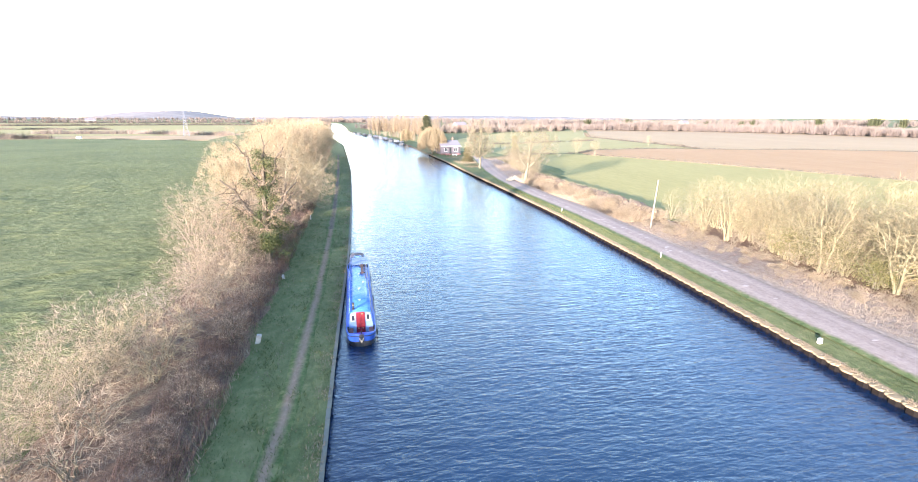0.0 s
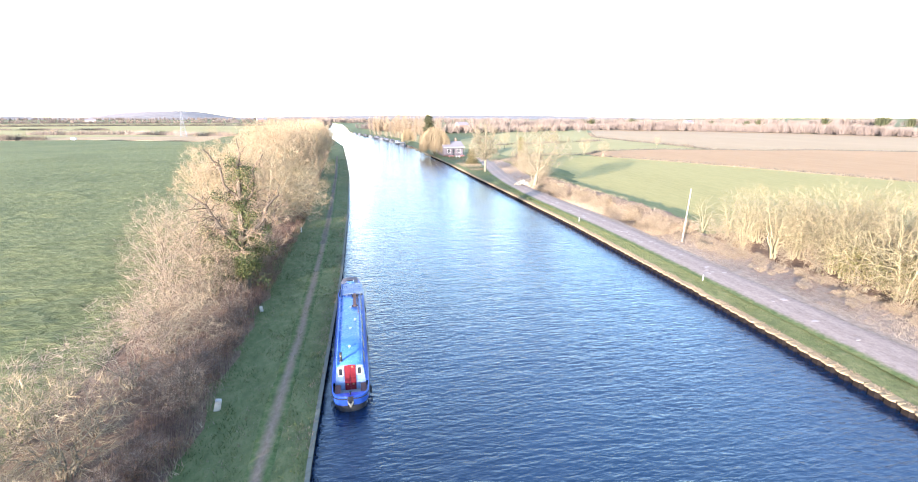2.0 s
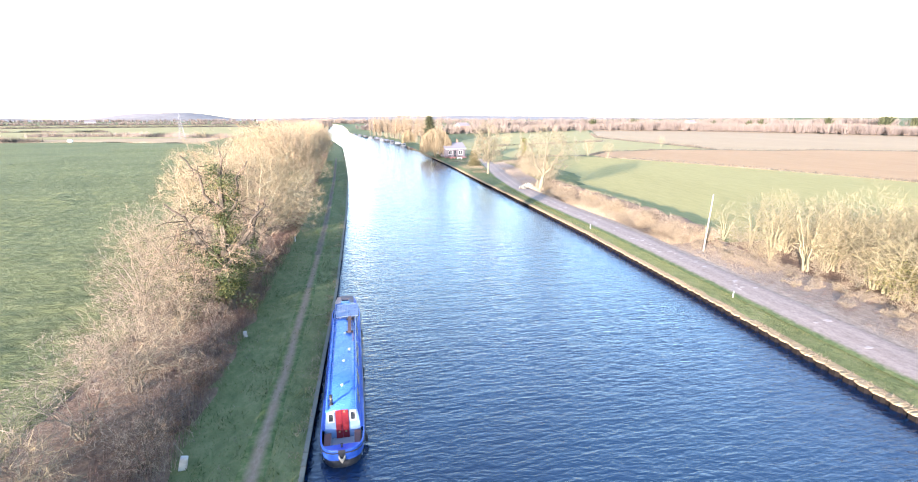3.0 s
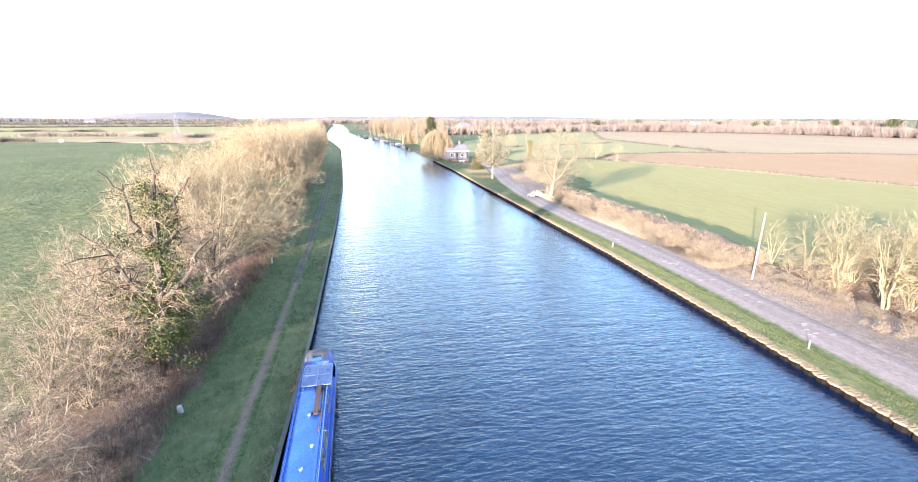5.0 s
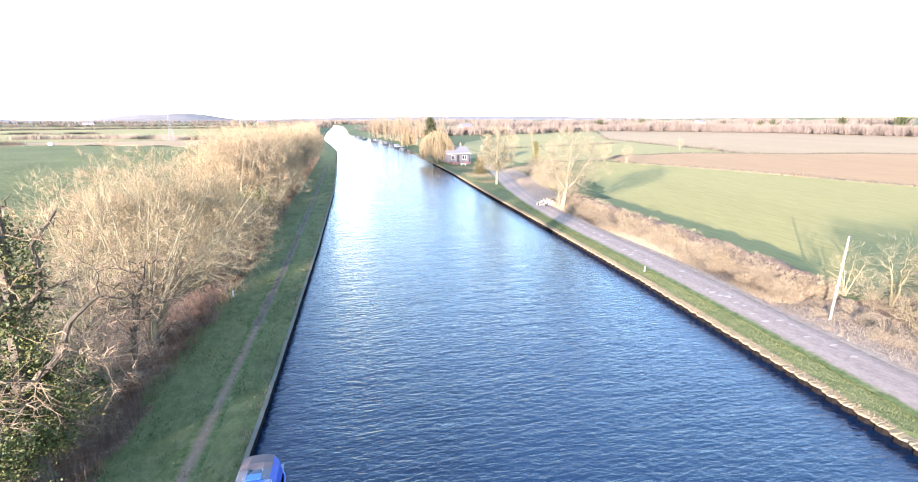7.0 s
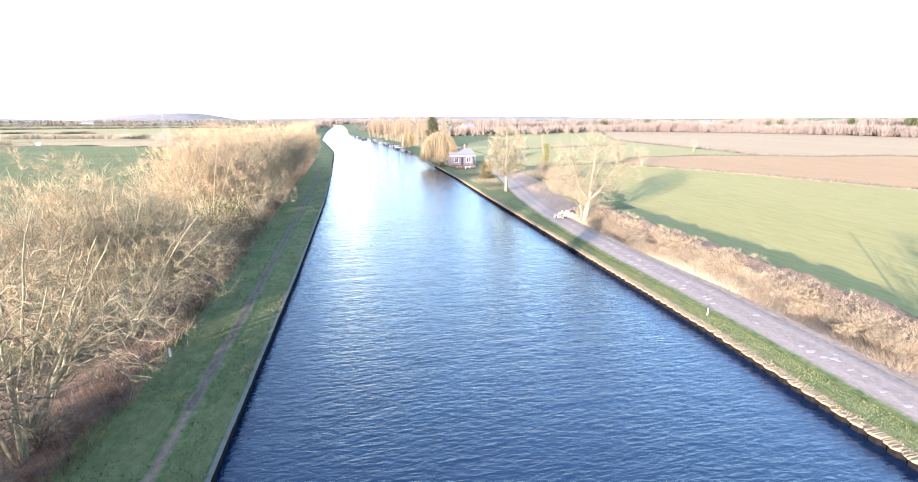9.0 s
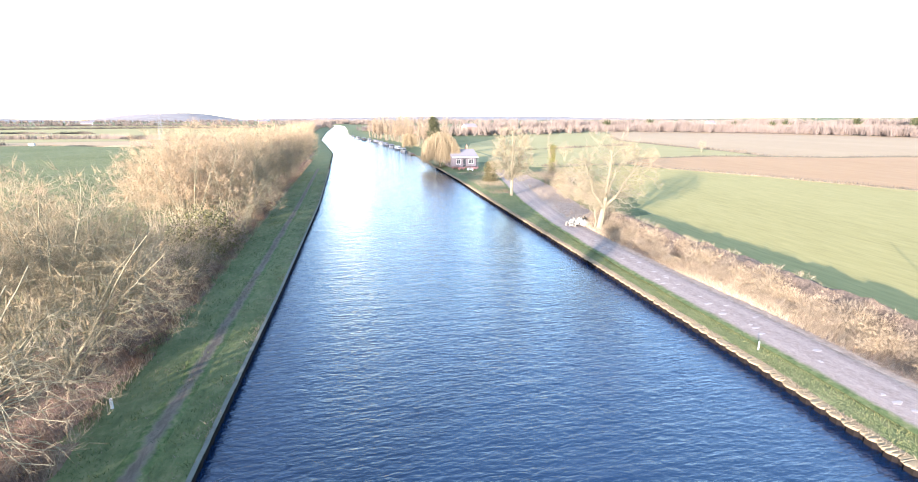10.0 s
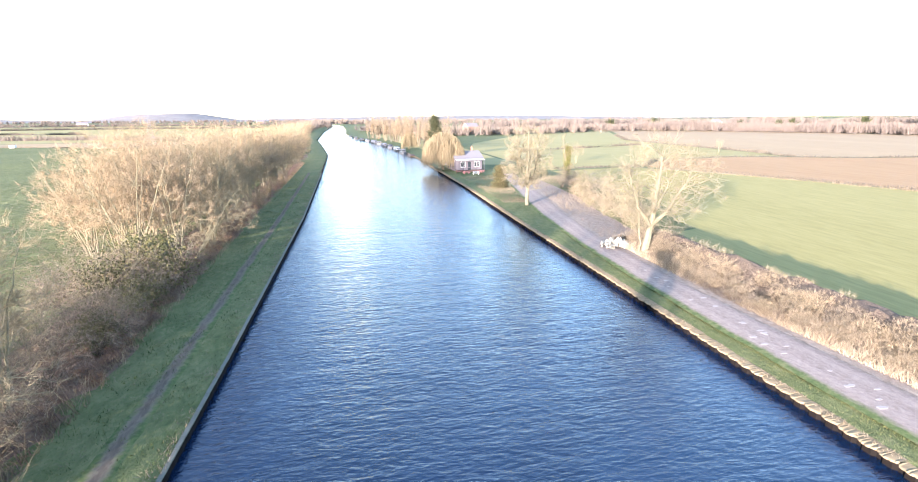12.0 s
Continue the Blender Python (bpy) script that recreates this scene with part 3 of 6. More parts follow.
        if nl - 7 <= k <= nl - 2 or nl <= k <= nl + 5:
            poly.material_index = 1
        if nl - 1 <= k <= nl - 1:
            poly.material_index = 2
    return whole("ground", me, "flat winter grassland with two canal banks", "ground", kind="structure")


ground_sheet()


def strip(name, ys, xs0, xs1, z, mat, label, category, ragged=0.0, cols=3, step=1.0, lift=0.0, follow=False, drop=0.05):
    """A ribbon on the ground between two lines, with uneven edges."""
    yy = np.arange(ys[0], ys[-1] + step * 0.5, step)
    rings = []
    for y in yy:
        a, b = float(np.interp(y, ys, xs0)), float(np.interp(y, ys, xs1))
        a += ragged * (noise.noise((y * 0.35, 3.1, z)) + 0.5 * noise.noise((y * 1.3, 7.7, z)))
        b += ragged * (noise.noise((y * 0.35, 9.4, z)) + 0.5 * noise.noise((y * 1.3, 1.2, z)))
        ring = []
        for k in range(cols + 1):
            u = k / cols
            h = z + lift * math.sin(math.pi * u) - (drop if k in (0, cols) else 0)
            if follow:
                x = a + (b - a) * u
                h += float(np.interp(x - left_x(y), [-10, -6.5, -4, -2, -0.8, 0], [0.88, 0.88, 0.84, 0.76, 0.68, 0.6])) + 0.05 * noise.noise((x * 0.6, y * 0.35, 0))
            ring.append((a + (b - a) * u, y, h))
        rings.append(ring)
    me = Geo().loft(rings).mesh(name, mat, smooth=True)
    uv = me.uv_layers.new(name="UVMap")
    across = [(i % (cols + 1)) / cols for i in range(len(me.vertices))]
    for lp in me.loops:
        uv.data[lp.index].uv = (across[lp.vertex_index], 0.5)
    return whole(name, me, label, category, kind="structure")


def sheet(name, outline, z, mat, label, category):
    me = Geo().add([(x, y, z) for x, y in outline], [tuple(range(len(outline)))]).mesh(name, mat)
    return whole(name, me, label, category, kind="structure")


# water, in one sheet that ends under the banks
wy = [y for y in stations if y <= 1300]
water = Geo().loft([[(left_x(y) - 0.01 + (right_x(y) - left_x(y) + 0.02) * k / 4, y, 0.1) for k in range(5)] for y in wy]).mesh("water", WATER, smooth=True)
whole("water", water, "rippled blue canal water under a clear sky", "water", kind="structure")

# track and verges of the far bank
TRACK_Y = [-60, 15, 33, 45, 57, 66, 76, 88, 100, 113, 130, 143, 170, 184]
TRACK_A = [28.4, 31.3, 32.3, 32.75, 33.2, 33.4, 33.3, 33.1, 33.3, 34.0, 35.6, 37.6, 42.0, 44.4]
TRACK_B = [32.0, 34.8, 36.0, 36.2, 36.4, 36.8, 36.9, 36.3, 36.2, 36.7, 38.9, 41.2, 45.5, 48.0]
strip("verge", TRACK_Y[:13], [x + 0.1 for x in TRACK_B[:13]], [40, 44, 46, 46, 46, 43, 43, 43, 43, 43, 45, 48, 50], GROUND_Z + 0.014, VERGE, "rough verge of dead straw and bare earth", "verge", 0.25, 8, 1.0, 0.0, False, 0.012)
strip("track", TRACK_Y, [x - 0.5 for x in TRACK_A], [x + 0.5 for x in TRACK_B], GROUND_Z + 0.026, TRACK, "pinkish grey gravel track with potholes along the canal", "track", 0.15, 8, 0.8, 0.03)

strip("thicket_floor", [-60, 10, 33, 50, 60], [41, 42.0, 42.6, 43, 44], [66, 62, 60, 57, 52], GROUND_Z + 0.06, LITTER, "dark leaf litter under the thicket", "ground", 0.8, 5, 1.5)
# potholes with water along the wheel tracks, reflected sky put into their pale colour
track = bpy.data.objects["track"]
pr = random.Random(17)
for i in range(64):
    y = 14 + 90 * pr.random() ** 1.1
    a, b = float(np.interp(y, TRACK_Y, TRACK_A)), float(np.interp(y, TRACK_Y, TRACK_B))
    u = pr.uniform(0.2, 0.8)
    h = GROUND_Z + 0.026 + 0.03 * math.sin(math.pi * (0.11 + 0.78 * u)) + 0.008
    rx, ry = pr.uniform(0.12, 0.34), pr.uniform(0.06, 0.17)
    ring = [(a + (b - a) * u + rx * math.cos(k * 0.5236) * pr.uniform(0.7, 1.2), y + ry * math.sin(k * 0.5236) * pr.uniform(0.7, 1.2), h) for k in range(12)]
    rim = [(x + (x - a - (b - a) * u) * 0.12, yy + (yy - y) * 0.12, h - 0.02) for x, yy, z in ring]
    g = Geo().add(ring + rim, [tuple(range(12))] + [(k, 12 + k, 12 + (k + 1) % 12, (k + 1) % 12) for k in range(12)])
    part("sky_tinted_puddle", g.mesh("sky_tinted_puddle", PUDDLE_SKY), None, track)


def mound(name, ys, xa, xb, height, mat, label, category):
    """A long low bank of tangled growth with an uneven top."""
    rings = []
    for y in np.arange(ys[0], ys[-1] + 0.4, 0.8):
        a, b = float(np.interp(y, ys, xa)), float(np.interp(y, ys, xb))
        ends = min(1.0, (y - ys[0]) / 3, (ys[-1] - y) / 3)
        ring = []
        for k in range(10):
            u = k / 9
            x = a + (b - a) * u
            n_ = noise.noise((x * 0.8, y * 0.5, 4.0)) * 0.35 + noise.noise((x * 2.2, y * 1.7, 1.0)) * 0.18
            ring.append((x, y, GROUND_Z - 0.05 + max(0.0, height * max(ends, 0.0) * (math.sin(math.pi * u ** 1.8) ** 0.6 + n_ * math.sin(math.pi * u)))))
        rings.append(ring)
    return whole(name, Geo().loft(rings).mesh(name, mat), label, category, kind="structure")


mound("bramble_bank", [60.5, 70, 85, 100, 112], [40.6, 40.4, 40.6, 39.8, 40.0], [44.6, 45.0, 44.8, 44.0, 43.6], 1.65, MOUND, "bank of tangled dead growth beside the wheat", "bank")

# footpath and hedge bottom of the near bank
strip("footpath", [-40, 18, 26, 40, 62, 66], [-5.9, -4.85, -4.4, -4.1, -3.97, -4.0], [-4.6, -3.55, -3.1, -2.8, -2.68, -2.7], 0.03, DIRT, "narrow trodden earth footpath in the turf", "path", 0.08, 6, 0.4, 0.0, True)
strip("muddy_footpath", [65.6, 80, 97, 132, 200], [-4.1, -4.2, -4.4, -5.0, -6.9], [-2.6, -2.7, -2.9, -3.5, -5.4], 0.034, MUD, "muddy worn stretch of the footpath", "path", 0.12, 6, 0.4, 0.0, True)
strip("hedge_bottom", [-60, 20, 47, 85, 110, 180, 260, 420], [-22, -17.5, -16.5, -19, -20, -26, -36, -60], [-8.6, -7.2, -6.9, -6.7, -7.5, -9.2, -11.5, -28], GROUND_Z + 0.02, LITTER, "dark leaf litter under the hedgerow", "ground", 0.6, 5, 1.5)

def soft_noise(x, y, seed):
    """Smooth noise from -1 to 1 on whole arrays, one bump a unit."""
    table = np.random.default_rng(seed).uniform(-1, 1, (256, 256))
    i, j = np.floor(x).astype(int), np.floor(y).astype(int)
    u, v = x - i, y - j
    u, v = u * u * (3 - 2 * u), v * v * (3 - 2 * v)
    i, j, i2, j2 = i % 256, j % 256, (i + 1) % 256, (j + 1) % 256
    return (table[i, j] * (1 - u) + table[i2, j] * u) * (1 - v) + (table[i, j2] * (1 - u) + table[i2, j2] * u) * v


def tussock_sheet():
    """The pasture's grass in tufts and hollows, low enough for the sun to rake."""
    gx, gy = np.meshgrid(np.arange(-112, -13.4, 0.5), np.arange(18, 300, 0.55))
    along, across = gx * 0.8 + gy * 0.6, -gx * 0.6 + gy * 0.8
    h = 0.10 * soft_noise(along / 3.2, across / 1.5, 1) + 0.09 * soft_noise(along / 1.5, across / 0.8, 2) + 0.10 * soft_noise(gx / 9, gy / 9, 3) + 0.05 * soft_noise(gx / 0.6, gy / 0.6, 4)
    wide = 0.55 + 0.45 * soft_noise(gx / 26, gy / 22, 5)
    edge = np.minimum.reduce([gx + 112, -13.4 - gx, gy - 18, 300 - gy])
    z = GROUND_Z + np.where(edge < 1.5, -0.04, 0.05 + np.maximum(0, 1.35 * h * wide + 0.10))
    n, m = gx.shape
    k = (np.arange(n - 1)[:, None] * m + np.arange(m - 1)[None]).ravel()
    return whole("pasture", mesh_np("pasture", np.stack([gx, gy, z], 2).reshape(-1, 3), np.stack([k, k + 1, k + m + 1, k + m], 1), PASTURE), "tussocky green winter pasture behind the hedge", "field", kind="structure")


tussock_sheet()

# fields across the canal
LOW_Z = GROUND_Z - 1.2
EDGE = [(178, -88.8), (160, 35), (140, 95), (129, 127), (122, 145), (117, 158), (110, 173), (104, 184), (97, 194)]
FAR_EDGE = [(99, 202), (116, 222), (150, 226), (172, 219), (192, 209), (221, 205), (258, 184), (453, 62)]
sheet("wheat_field", [(67, -80)] + EDGE + [(90.4, 201.7), (64, 196), (63, 142), (48.5, 113), (48, 66), (67, 56)], LOW_Z + 0.015, WHEAT, "pale green field of young winter wheat", "field")
sheet("ploughed_field", [(x + 2.2, y + 1) for x, y in EDGE] + FAR_EDGE + [(648, -88.8)], LOW_Z + 0.02, PLOUGH, "bare brown ploughed field", "field")
sheet("stubble_field", [(174, 222), (193, 212), (222, 208), (260, 187), (455, 65), (971.7, -88.8), (1403.7, 321.6), (648, 400), (436, 318), (413, 425), (383, 485), (286, 579), (186, 364), (181, 300), (179, 243)], LOW_Z + 0.015, STUBBLE, "pale straw coloured stubble field", "field")
sheet("meadow", [(90.4, 205), (98, 205), (114, 224), (150, 228.5), (171, 222.5), (176, 243), (178, 300), (183, 366), (282, 580), (161.7, 505.2), (75.3, 354), (62, 300), (62, 200)], LOW_Z + 0.017, FARGRASS, "pale green meadow with hedges", "field")
# this sheet's paler grass stands for the haze over the ground beyond the bungalow
sheet("meadow", [(40, 212), (57, 206), (57, 300), (45, 420), (120, 520), (40, 540), (20, 460), (36, 300)], GROUND_Z + 0.012, FARGRASS, "grass behind the moorings, haze put into its pale colour", "field")

# fields behind the hedge
sheet("stubble_field", [(-90, 335), (-170, 372), (-330, 364), (-600, 360), (-600, 390), (-330, 398), (-170, 420), (-95, 420)], GROUND_Z + 0.015, STUBBLE, "pale strip of stubble at the edge of the meadow", "field")
sheet("meadow", [(-100, 424), (-170, 424), (-330, 402), (-1500, 380), (-2200, 1150), (-300, 1190), (-120, 900)], GROUND_Z + 0.018, FARGRASS, "wide pale green meadow", "field")

# low field boundary banks with dead grass
def hedge_line(name, pts, height, width, mat, label, seed, density=6.0, blade=0.12):
    rng = np.random.default_rng(seed)
    xs, ys = [], []
    for (x0, y0), (x1, y1) in zip(pts[:-1], pts[1:]):
        n = int(math.hypot(x1 - x0, y1 - y0) * density)
        u = rng.uniform(0, 1, n)
        xs.append(x0 + (x1 - x0) * u + rng.normal(0, width, n))
        ys.append(y0 + (y1 - y0) * u + rng.normal(0, width, n))
    x, y = np.concatenate(xs), np.concatenate(ys)
    wave = np.array([0.65 + 0.6 * noise.noise((a * 0.08, b * 0.08, 2.0)) for a, b in zip(x, y)])
    h = height * rng.uniform(0.4, 1.2, len(x)) * np.clip(wave + 0.3, 0.25, 1.4)
    me = blades(seed, x, y, np.array([ground_z(a, b) for a, b in zip(x, y)]) - 0.02, h, 0.25, blade, mat, name)
    return whole(name, me, label, "hedge", kind="stuff")

# ---- the moored narrowboat ----
def boat_ring(y, half, top, bottom=-0.35, chine=0.75):
    """Section of the hull at y, from the port gunwale round under to the starboard one."""
    return [(-half, y, top), (-half * 0.985, y, top - 0.12), (-half * 0.93, y, 0.05), (-half * chine, y, bottom), (half * chine, y, bottom), (half * 0.93, y, 0.05), (half * 0.985, y, top - 0.12), (half, y, top)]


def narrowboat(m):
    b = thing("narrowboat", m, "blue narrowboat with red front door moored against the bank", "boat")
    # hull: bow at y = 0, stern at y = 19
    secs = [(0.40, 0.16, 1.02), (0.46, 0.42, 0.99), (0.60, 0.66, 0.96), (0.85, 0.86, 0.92), (1.3, 0.99, 0.87), (2.0, 1.04, 0.84), (5, 1.05, 0.82), (10, 1.05, 0.82), (15.5, 1.05, 0.82), (17.2, 1.04, 0.84), (17.9, 0.96, 0.86), (18.4, 0.74, 0.88), (18.65, 0.40, 0.88)]
    hull = Geo().loft([boat_ring(*s) for s in secs])
    hull.add(boat_ring(*secs[0]), [(7, 6, 5, 4, 3, 2, 1, 0)]).add(boat_ring(*secs[-1]), [tuple(range(8))])
    hull_ob = part("hull", hull.mesh("hull", HULL_BLACK, True), None, b, "black steel hull")
    # painted top strake
    for s in (-1, 1):
        band = Geo().loft([[(s * h * 0.975, y, t - 0.52), (s * h * 1.003, y, t - 0.26), (s * h * 1.012, y, t - 0.02), (s * h * 1.012, y, t + 0.03), (s * (h - 0.06), y, t + 0.03)] for y, h, t in secs])
        part("strake", band.mesh("strake", BOW_BLUE, True), None, b, "bright blue top strake")
        rail = Geo().tube([(s * h * 1.02, y, t - 0.14) for y, h, t in secs], 0.035, 6)
        part("rubbing_strake", rail.mesh("rubbing_strake", HULL_BLACK, True), None, hull_ob)
    # decks
    part("fore_deck", Geo().add([(-0.34, 0.47, 0.985), (0.34, 0.47, 0.985), (-0.60, 0.62, 0.95), (0.60, 0.62, 0.95), (-0.80, 0.85, 0.915), (0.80, 0.85, 0.915), (-0.84, 1.02, 0.89), (0.84, 1.02, 0.89)], [(0, 2, 3, 1), (2, 4, 5, 3), (4, 6, 7, 5)]), BLUE_SIDE, b, "blue steel fore deck")
    part("well_deck", Geo().box((0, 1.72, 0.22), (1.80, 1.44, 0.06)), GREY_DECK, b, "grey painted well deck")
    part("deck_bulkhead", Geo().box((0, 1.0, 0.56), (1.62, 0.05, 0.66)), BLUE_SIDE, b)
    for s in (-1, 1):
        part("gunwale", Geo().box((s * 0.955, 9.3, 0.83), (0.20, 14.0, 0.04)).mesh("gunwale", BLUE_SIDE, False, 0.01), None, b)
        locker = part("seat_locker", Geo().box((s * 0.72, 1.72, 0.44), (0.34, 1.2, 0.38)).mesh("seat_locker", GREY_DECK, False, 0.02), None, b, "grey bench locker")
        part("cushion", Geo().box((s * 0.72, 1.74, 0.67), (0.32, 1.05, 0.08)).mesh("cushion", CUSHION, False, 0.025), None, locker, "faded red-brown cushion")
    # cabin: sides lean inwards
    y0, y1 = 2.45, 16.45
    for s in (-1, 1):
        side = Geo().loft([[(s * 0.875, y, 0.84), (s * 0.745, y, 1.86), (s * 0.715, y, 1.86), (s * 0.845, y, 0.84)] for y in (y0, y1)], closed=True, caps=True)
        wall = part("cabin_side", side, BLUE_SIDE, b, "royal blue cabin side")
        for y, w in ((4.2, 0.55), (6.2, 0.8), (8.3, 0.8), (9.7, 1.0), (12.7, 0.9), (15.0, 0.7)):
            if s < 0 and y > 14:
                continue
            lean = Matrix.Rotation(-s * math.atan2(0.13, 1.02), 4, "Y")
            cx = s * (0.875 - 0.13 * (1.40 - 0.84) / 1.02)
            frame_ = Geo()
            for dy, dz, sy, sz in ((0, 0.24, w + 0.10, 0.06), (0, -0.24, w + 0.10, 0.06), (-w / 2, 0, 0.06, 0.48), (w / 2, 0, 0.06, 0.48)):
                frame_.box(Vector((cx + s * 0.012, y, 1.40)) + lean @ Vector((0, dy, dz)), (0.03, sy, sz), lean)
            win = part("window", frame_, BRASS if s > 0 else ALU, wall, "pale metal window frame")
            part("pane", Geo().box((cx + s * 0.004, y, 1.40), (0.02, w - 0.02, 0.46), lean), GLASS, wall)
        part("coach_line", Geo().loft([[(s * 0.873, y, 0.93), (s * 0.868, y, 0.97)] for y in (y0 + 0.1, y1 - 0.1)]), CREAM, wall, "thin cream coach line")
    ends = [(-0.93, 0.25), (0.93, 0.25), (0.86, 0.84), (0.73, 1.86), (0.40, 1.93), (0, 1.955), (-0.40, 1.93), (-0.73, 1.86), (-0.86, 0.84)]
    for y in (y0 + 0.02, y1 - 0.02):
        part("bulkhead", Geo().loft([[(x, y - 0.02, z) for x, z in ends], [(x, y + 0.02, z) for x, z in ends]], True, True), PALE_BLUE if y < 5 else BLUE_SIDE, b, "pale blue front bulkhead" if y < 5 else "blue rear bulkhead")
    prof = [(-0.765, 1.84), (-0.75, 1.885), (-0.40, 1.955), (0, 1.985), (0.40, 1.955), (0.75, 1.885), (0.765, 1.84), (0.40, 1.90), (0, 1.93), (-0.40, 1.90)]
    roof = Geo().loft([[(x, y, z) for x, z in prof] for y in (y0 - 0.22, 6, 9.5, 13, y1)], True, True)
    roof_ob = part("roof", roof.mesh("roof", BLUE_ROOF, True), None, b, "light blue cambered steel roof")
    for s in (-1, 1):
        part("handrail", Geo().tube([(s * 0.70, y0 - 0.15, 1.94), (s * 0.70, y1 - 0.1, 1.94)], 0.028, 8).mesh("handrail", BOW_BLUE, True), None, roof_ob, "blue steel handrail")
    # front doors in two leaves, side lights
    for s in (-1, 1):
        leaf = part("door", Geo().box((s * 0.16, y0 - 0.035, 1.04), (0.31, 0.05, 1.62)).mesh("door", RED, False, 0.008), None, b, "dark red painted door leaf")
        part("panel", Geo().box((s * 0.16, y0 - 0.066, 0.75), (0.20, 0.012, 0.5)), RED, leaf)
        part("ornament", Geo().box((s * 0.16, y0 - 0.076, 0.62), (0.09, 0.008, 0.09)).mesh("ornament", BRASS, False, 0.003), None, leaf, "small gilt ornament")
        fr = Geo()
        for dx, dz, sx, sz in ((0, 0.24, 0.30, 0.06), (0, -0.24, 0.30, 0.06), (-0.13, 0, 0.06, 0.48), (0.13, 0, 0.06, 0.48)):
            fr.box((s * 0.53 + dx, y0 - 0.025, 1.42 + dz), (sx, 0.05, sz))
        w = part("window", fr, WHITE, b, "white framed front window")
        part("pane", Geo().box((s * 0.53, y0 - 0.008, 1.42), (0.22, 0.02, 0.44)), GLASS, w)
    part("ornament", Geo().box((0.12, y0 - 0.07, 1.72), (0.10, 0.01, 0.10)), BRASS, b, "small gilt ornament")
    # roof furniture
    ch = part("chimney", Geo().tube([(-0.48, 2.75, 1.9), (-0.48, 2.75, 2.42)], 0.075, 12).mesh("chimney", BLACK_IRON, True), None, b, "black iron chimney with brass band")
    part("collar", Geo().tube([(-0.48, 2.75, 1.90), (-0.48, 2.75, 2.0)], [0.12, 0.09], 12), BLACK_IRON, ch)
    part("band", Geo().tube([(-0.48, 2.75, 2.28), (-0.48, 2.75, 2.32)], 0.079, 12), BRASS, ch)
    part("cowl", Geo().tube([(-0.48, 2.75, 2.42), (-0.48, 2.75, 2.46)], [0.10, 0.10], 12), BLACK_IRON, ch)
    for x, y in ((0.0, 4.4), (0.04, 7.05), (0.36, 8.5), (0.06, 10.85)):
        v = part("mushroom_vent", Geo().tube([(x, y, 1.95), (x, y, 2.03), (x, y, 2.035), (x, y, 2.07), (x, y, 2.085)], [0.04, 0.04, 0.095, 0.075, 0.015], 14).mesh("mushroom_vent", ALU, True), None, b, "pale polished mushroom vent")
        part("base_ring", Geo().tube([(x, y, 1.945), (x, y, 1.985)], 0.065, 14), ALU, v)
    pl = part("gang_plank", Geo().box((0.36, 12.1, 2.10), (0.24, 2.7, 0.05)).mesh("gang_plank", PLANK, False, 0.008), None, b, "brown wooden gang plank on a rack")
    for y in (11.0, 13.1):
        part("rack", Geo().box((0.36, y, 2.03), (0.46, 0.06, 0.12)), BLACK_IRON, pl)
    part("boat_pole", Geo().tube([(0.58, 9.5, 2.03), (0.58, 13.6, 2.03)], 0.026, 6).mesh("boat_pole", PLANK, True), None, b, "long wooden boat pole")
    part("side_step", Geo().box((0.83, 9.7, 1.84), (0.16, 0.05, 0.03)), ALU, b)
    # four solar panels, two by two
    for i in (0, 1):
        for j in (0, 1):
            c = Vector((-0.19 + 0.77 * i, 13.95 + 1.13 * j, 2.10))
            pan = part("solar_panel", Geo().box(c, (0.74, 1.09, 0.03)), PANEL, b, "dark blue solar panel in a dull metal frame")
            rim = Geo()
            for dx, dy, sx, sy in ((0, 0.545, 0.76, 0.035), (0, -0.545, 0.76, 0.035), (0.37, 0, 0.035, 1.09), (-0.37, 0, 0.035, 1.09)):
                rim.box(c + Vector((dx, dy, 0.008)), (sx, sy, 0.045))
            part("rim", rim, RIM, pan, "dull metal frame")
            cells = Geo()
            for k in range(1, 9):
                cells.box(c + Vector((0, -0.545 + 1.09 * k / 9, 0.017)), (0.70, 0.008, 0.004))
            for k in range(1, 4):
                cells.box(c + Vector((-0.37 + 0.74 * k / 4, 0, 0.018)), (0.006, 1.05, 0.004))
            part("cell_lines", cells, STEEL, pan)
            part("bracket", Geo().box(c - Vector((0, 0, 0.06)), (0.5, 0.05, 0.10)), ALU, pan)
    # stern: hatch, deck, canvas hood, tiller
    part("stern_deck", Geo().box((0, 17.6, 0.80), (1.6, 2.2, 0.05)), GREY_DECK, b, "grey painted stern deck")
    hood = [(-0.84, 0.92), (-0.80, 1.55), (-0.62, 1.90), (-0.30, 1.98), (0.30, 1.98), (0.62, 1.90), (0.80, 1.55), (0.84, 0.92)]
    part("hood_side", Geo().loft([[(x, 16.55, z) for x, z in hood[:3]], [(x * 1.02, 17.25, z + 0.03) for x, z in hood[:3]], [(x * 1.0, 17.95, z - 0.02) for x, z in hood[:3]]]), CANVAS, b, "weathered grey canvas hood")
    part("hood_side", Geo().loft([[(x, 16.55, z) for x, z in hood[5:]], [(x * 1.02, 17.25, z + 0.03) for x, z in hood[5:]], [(x, 17.95, z - 0.02) for x, z in hood[5:]]]), BLUE_SIDE, b, "blue canvas side screen")
    tops = hood[2:6]
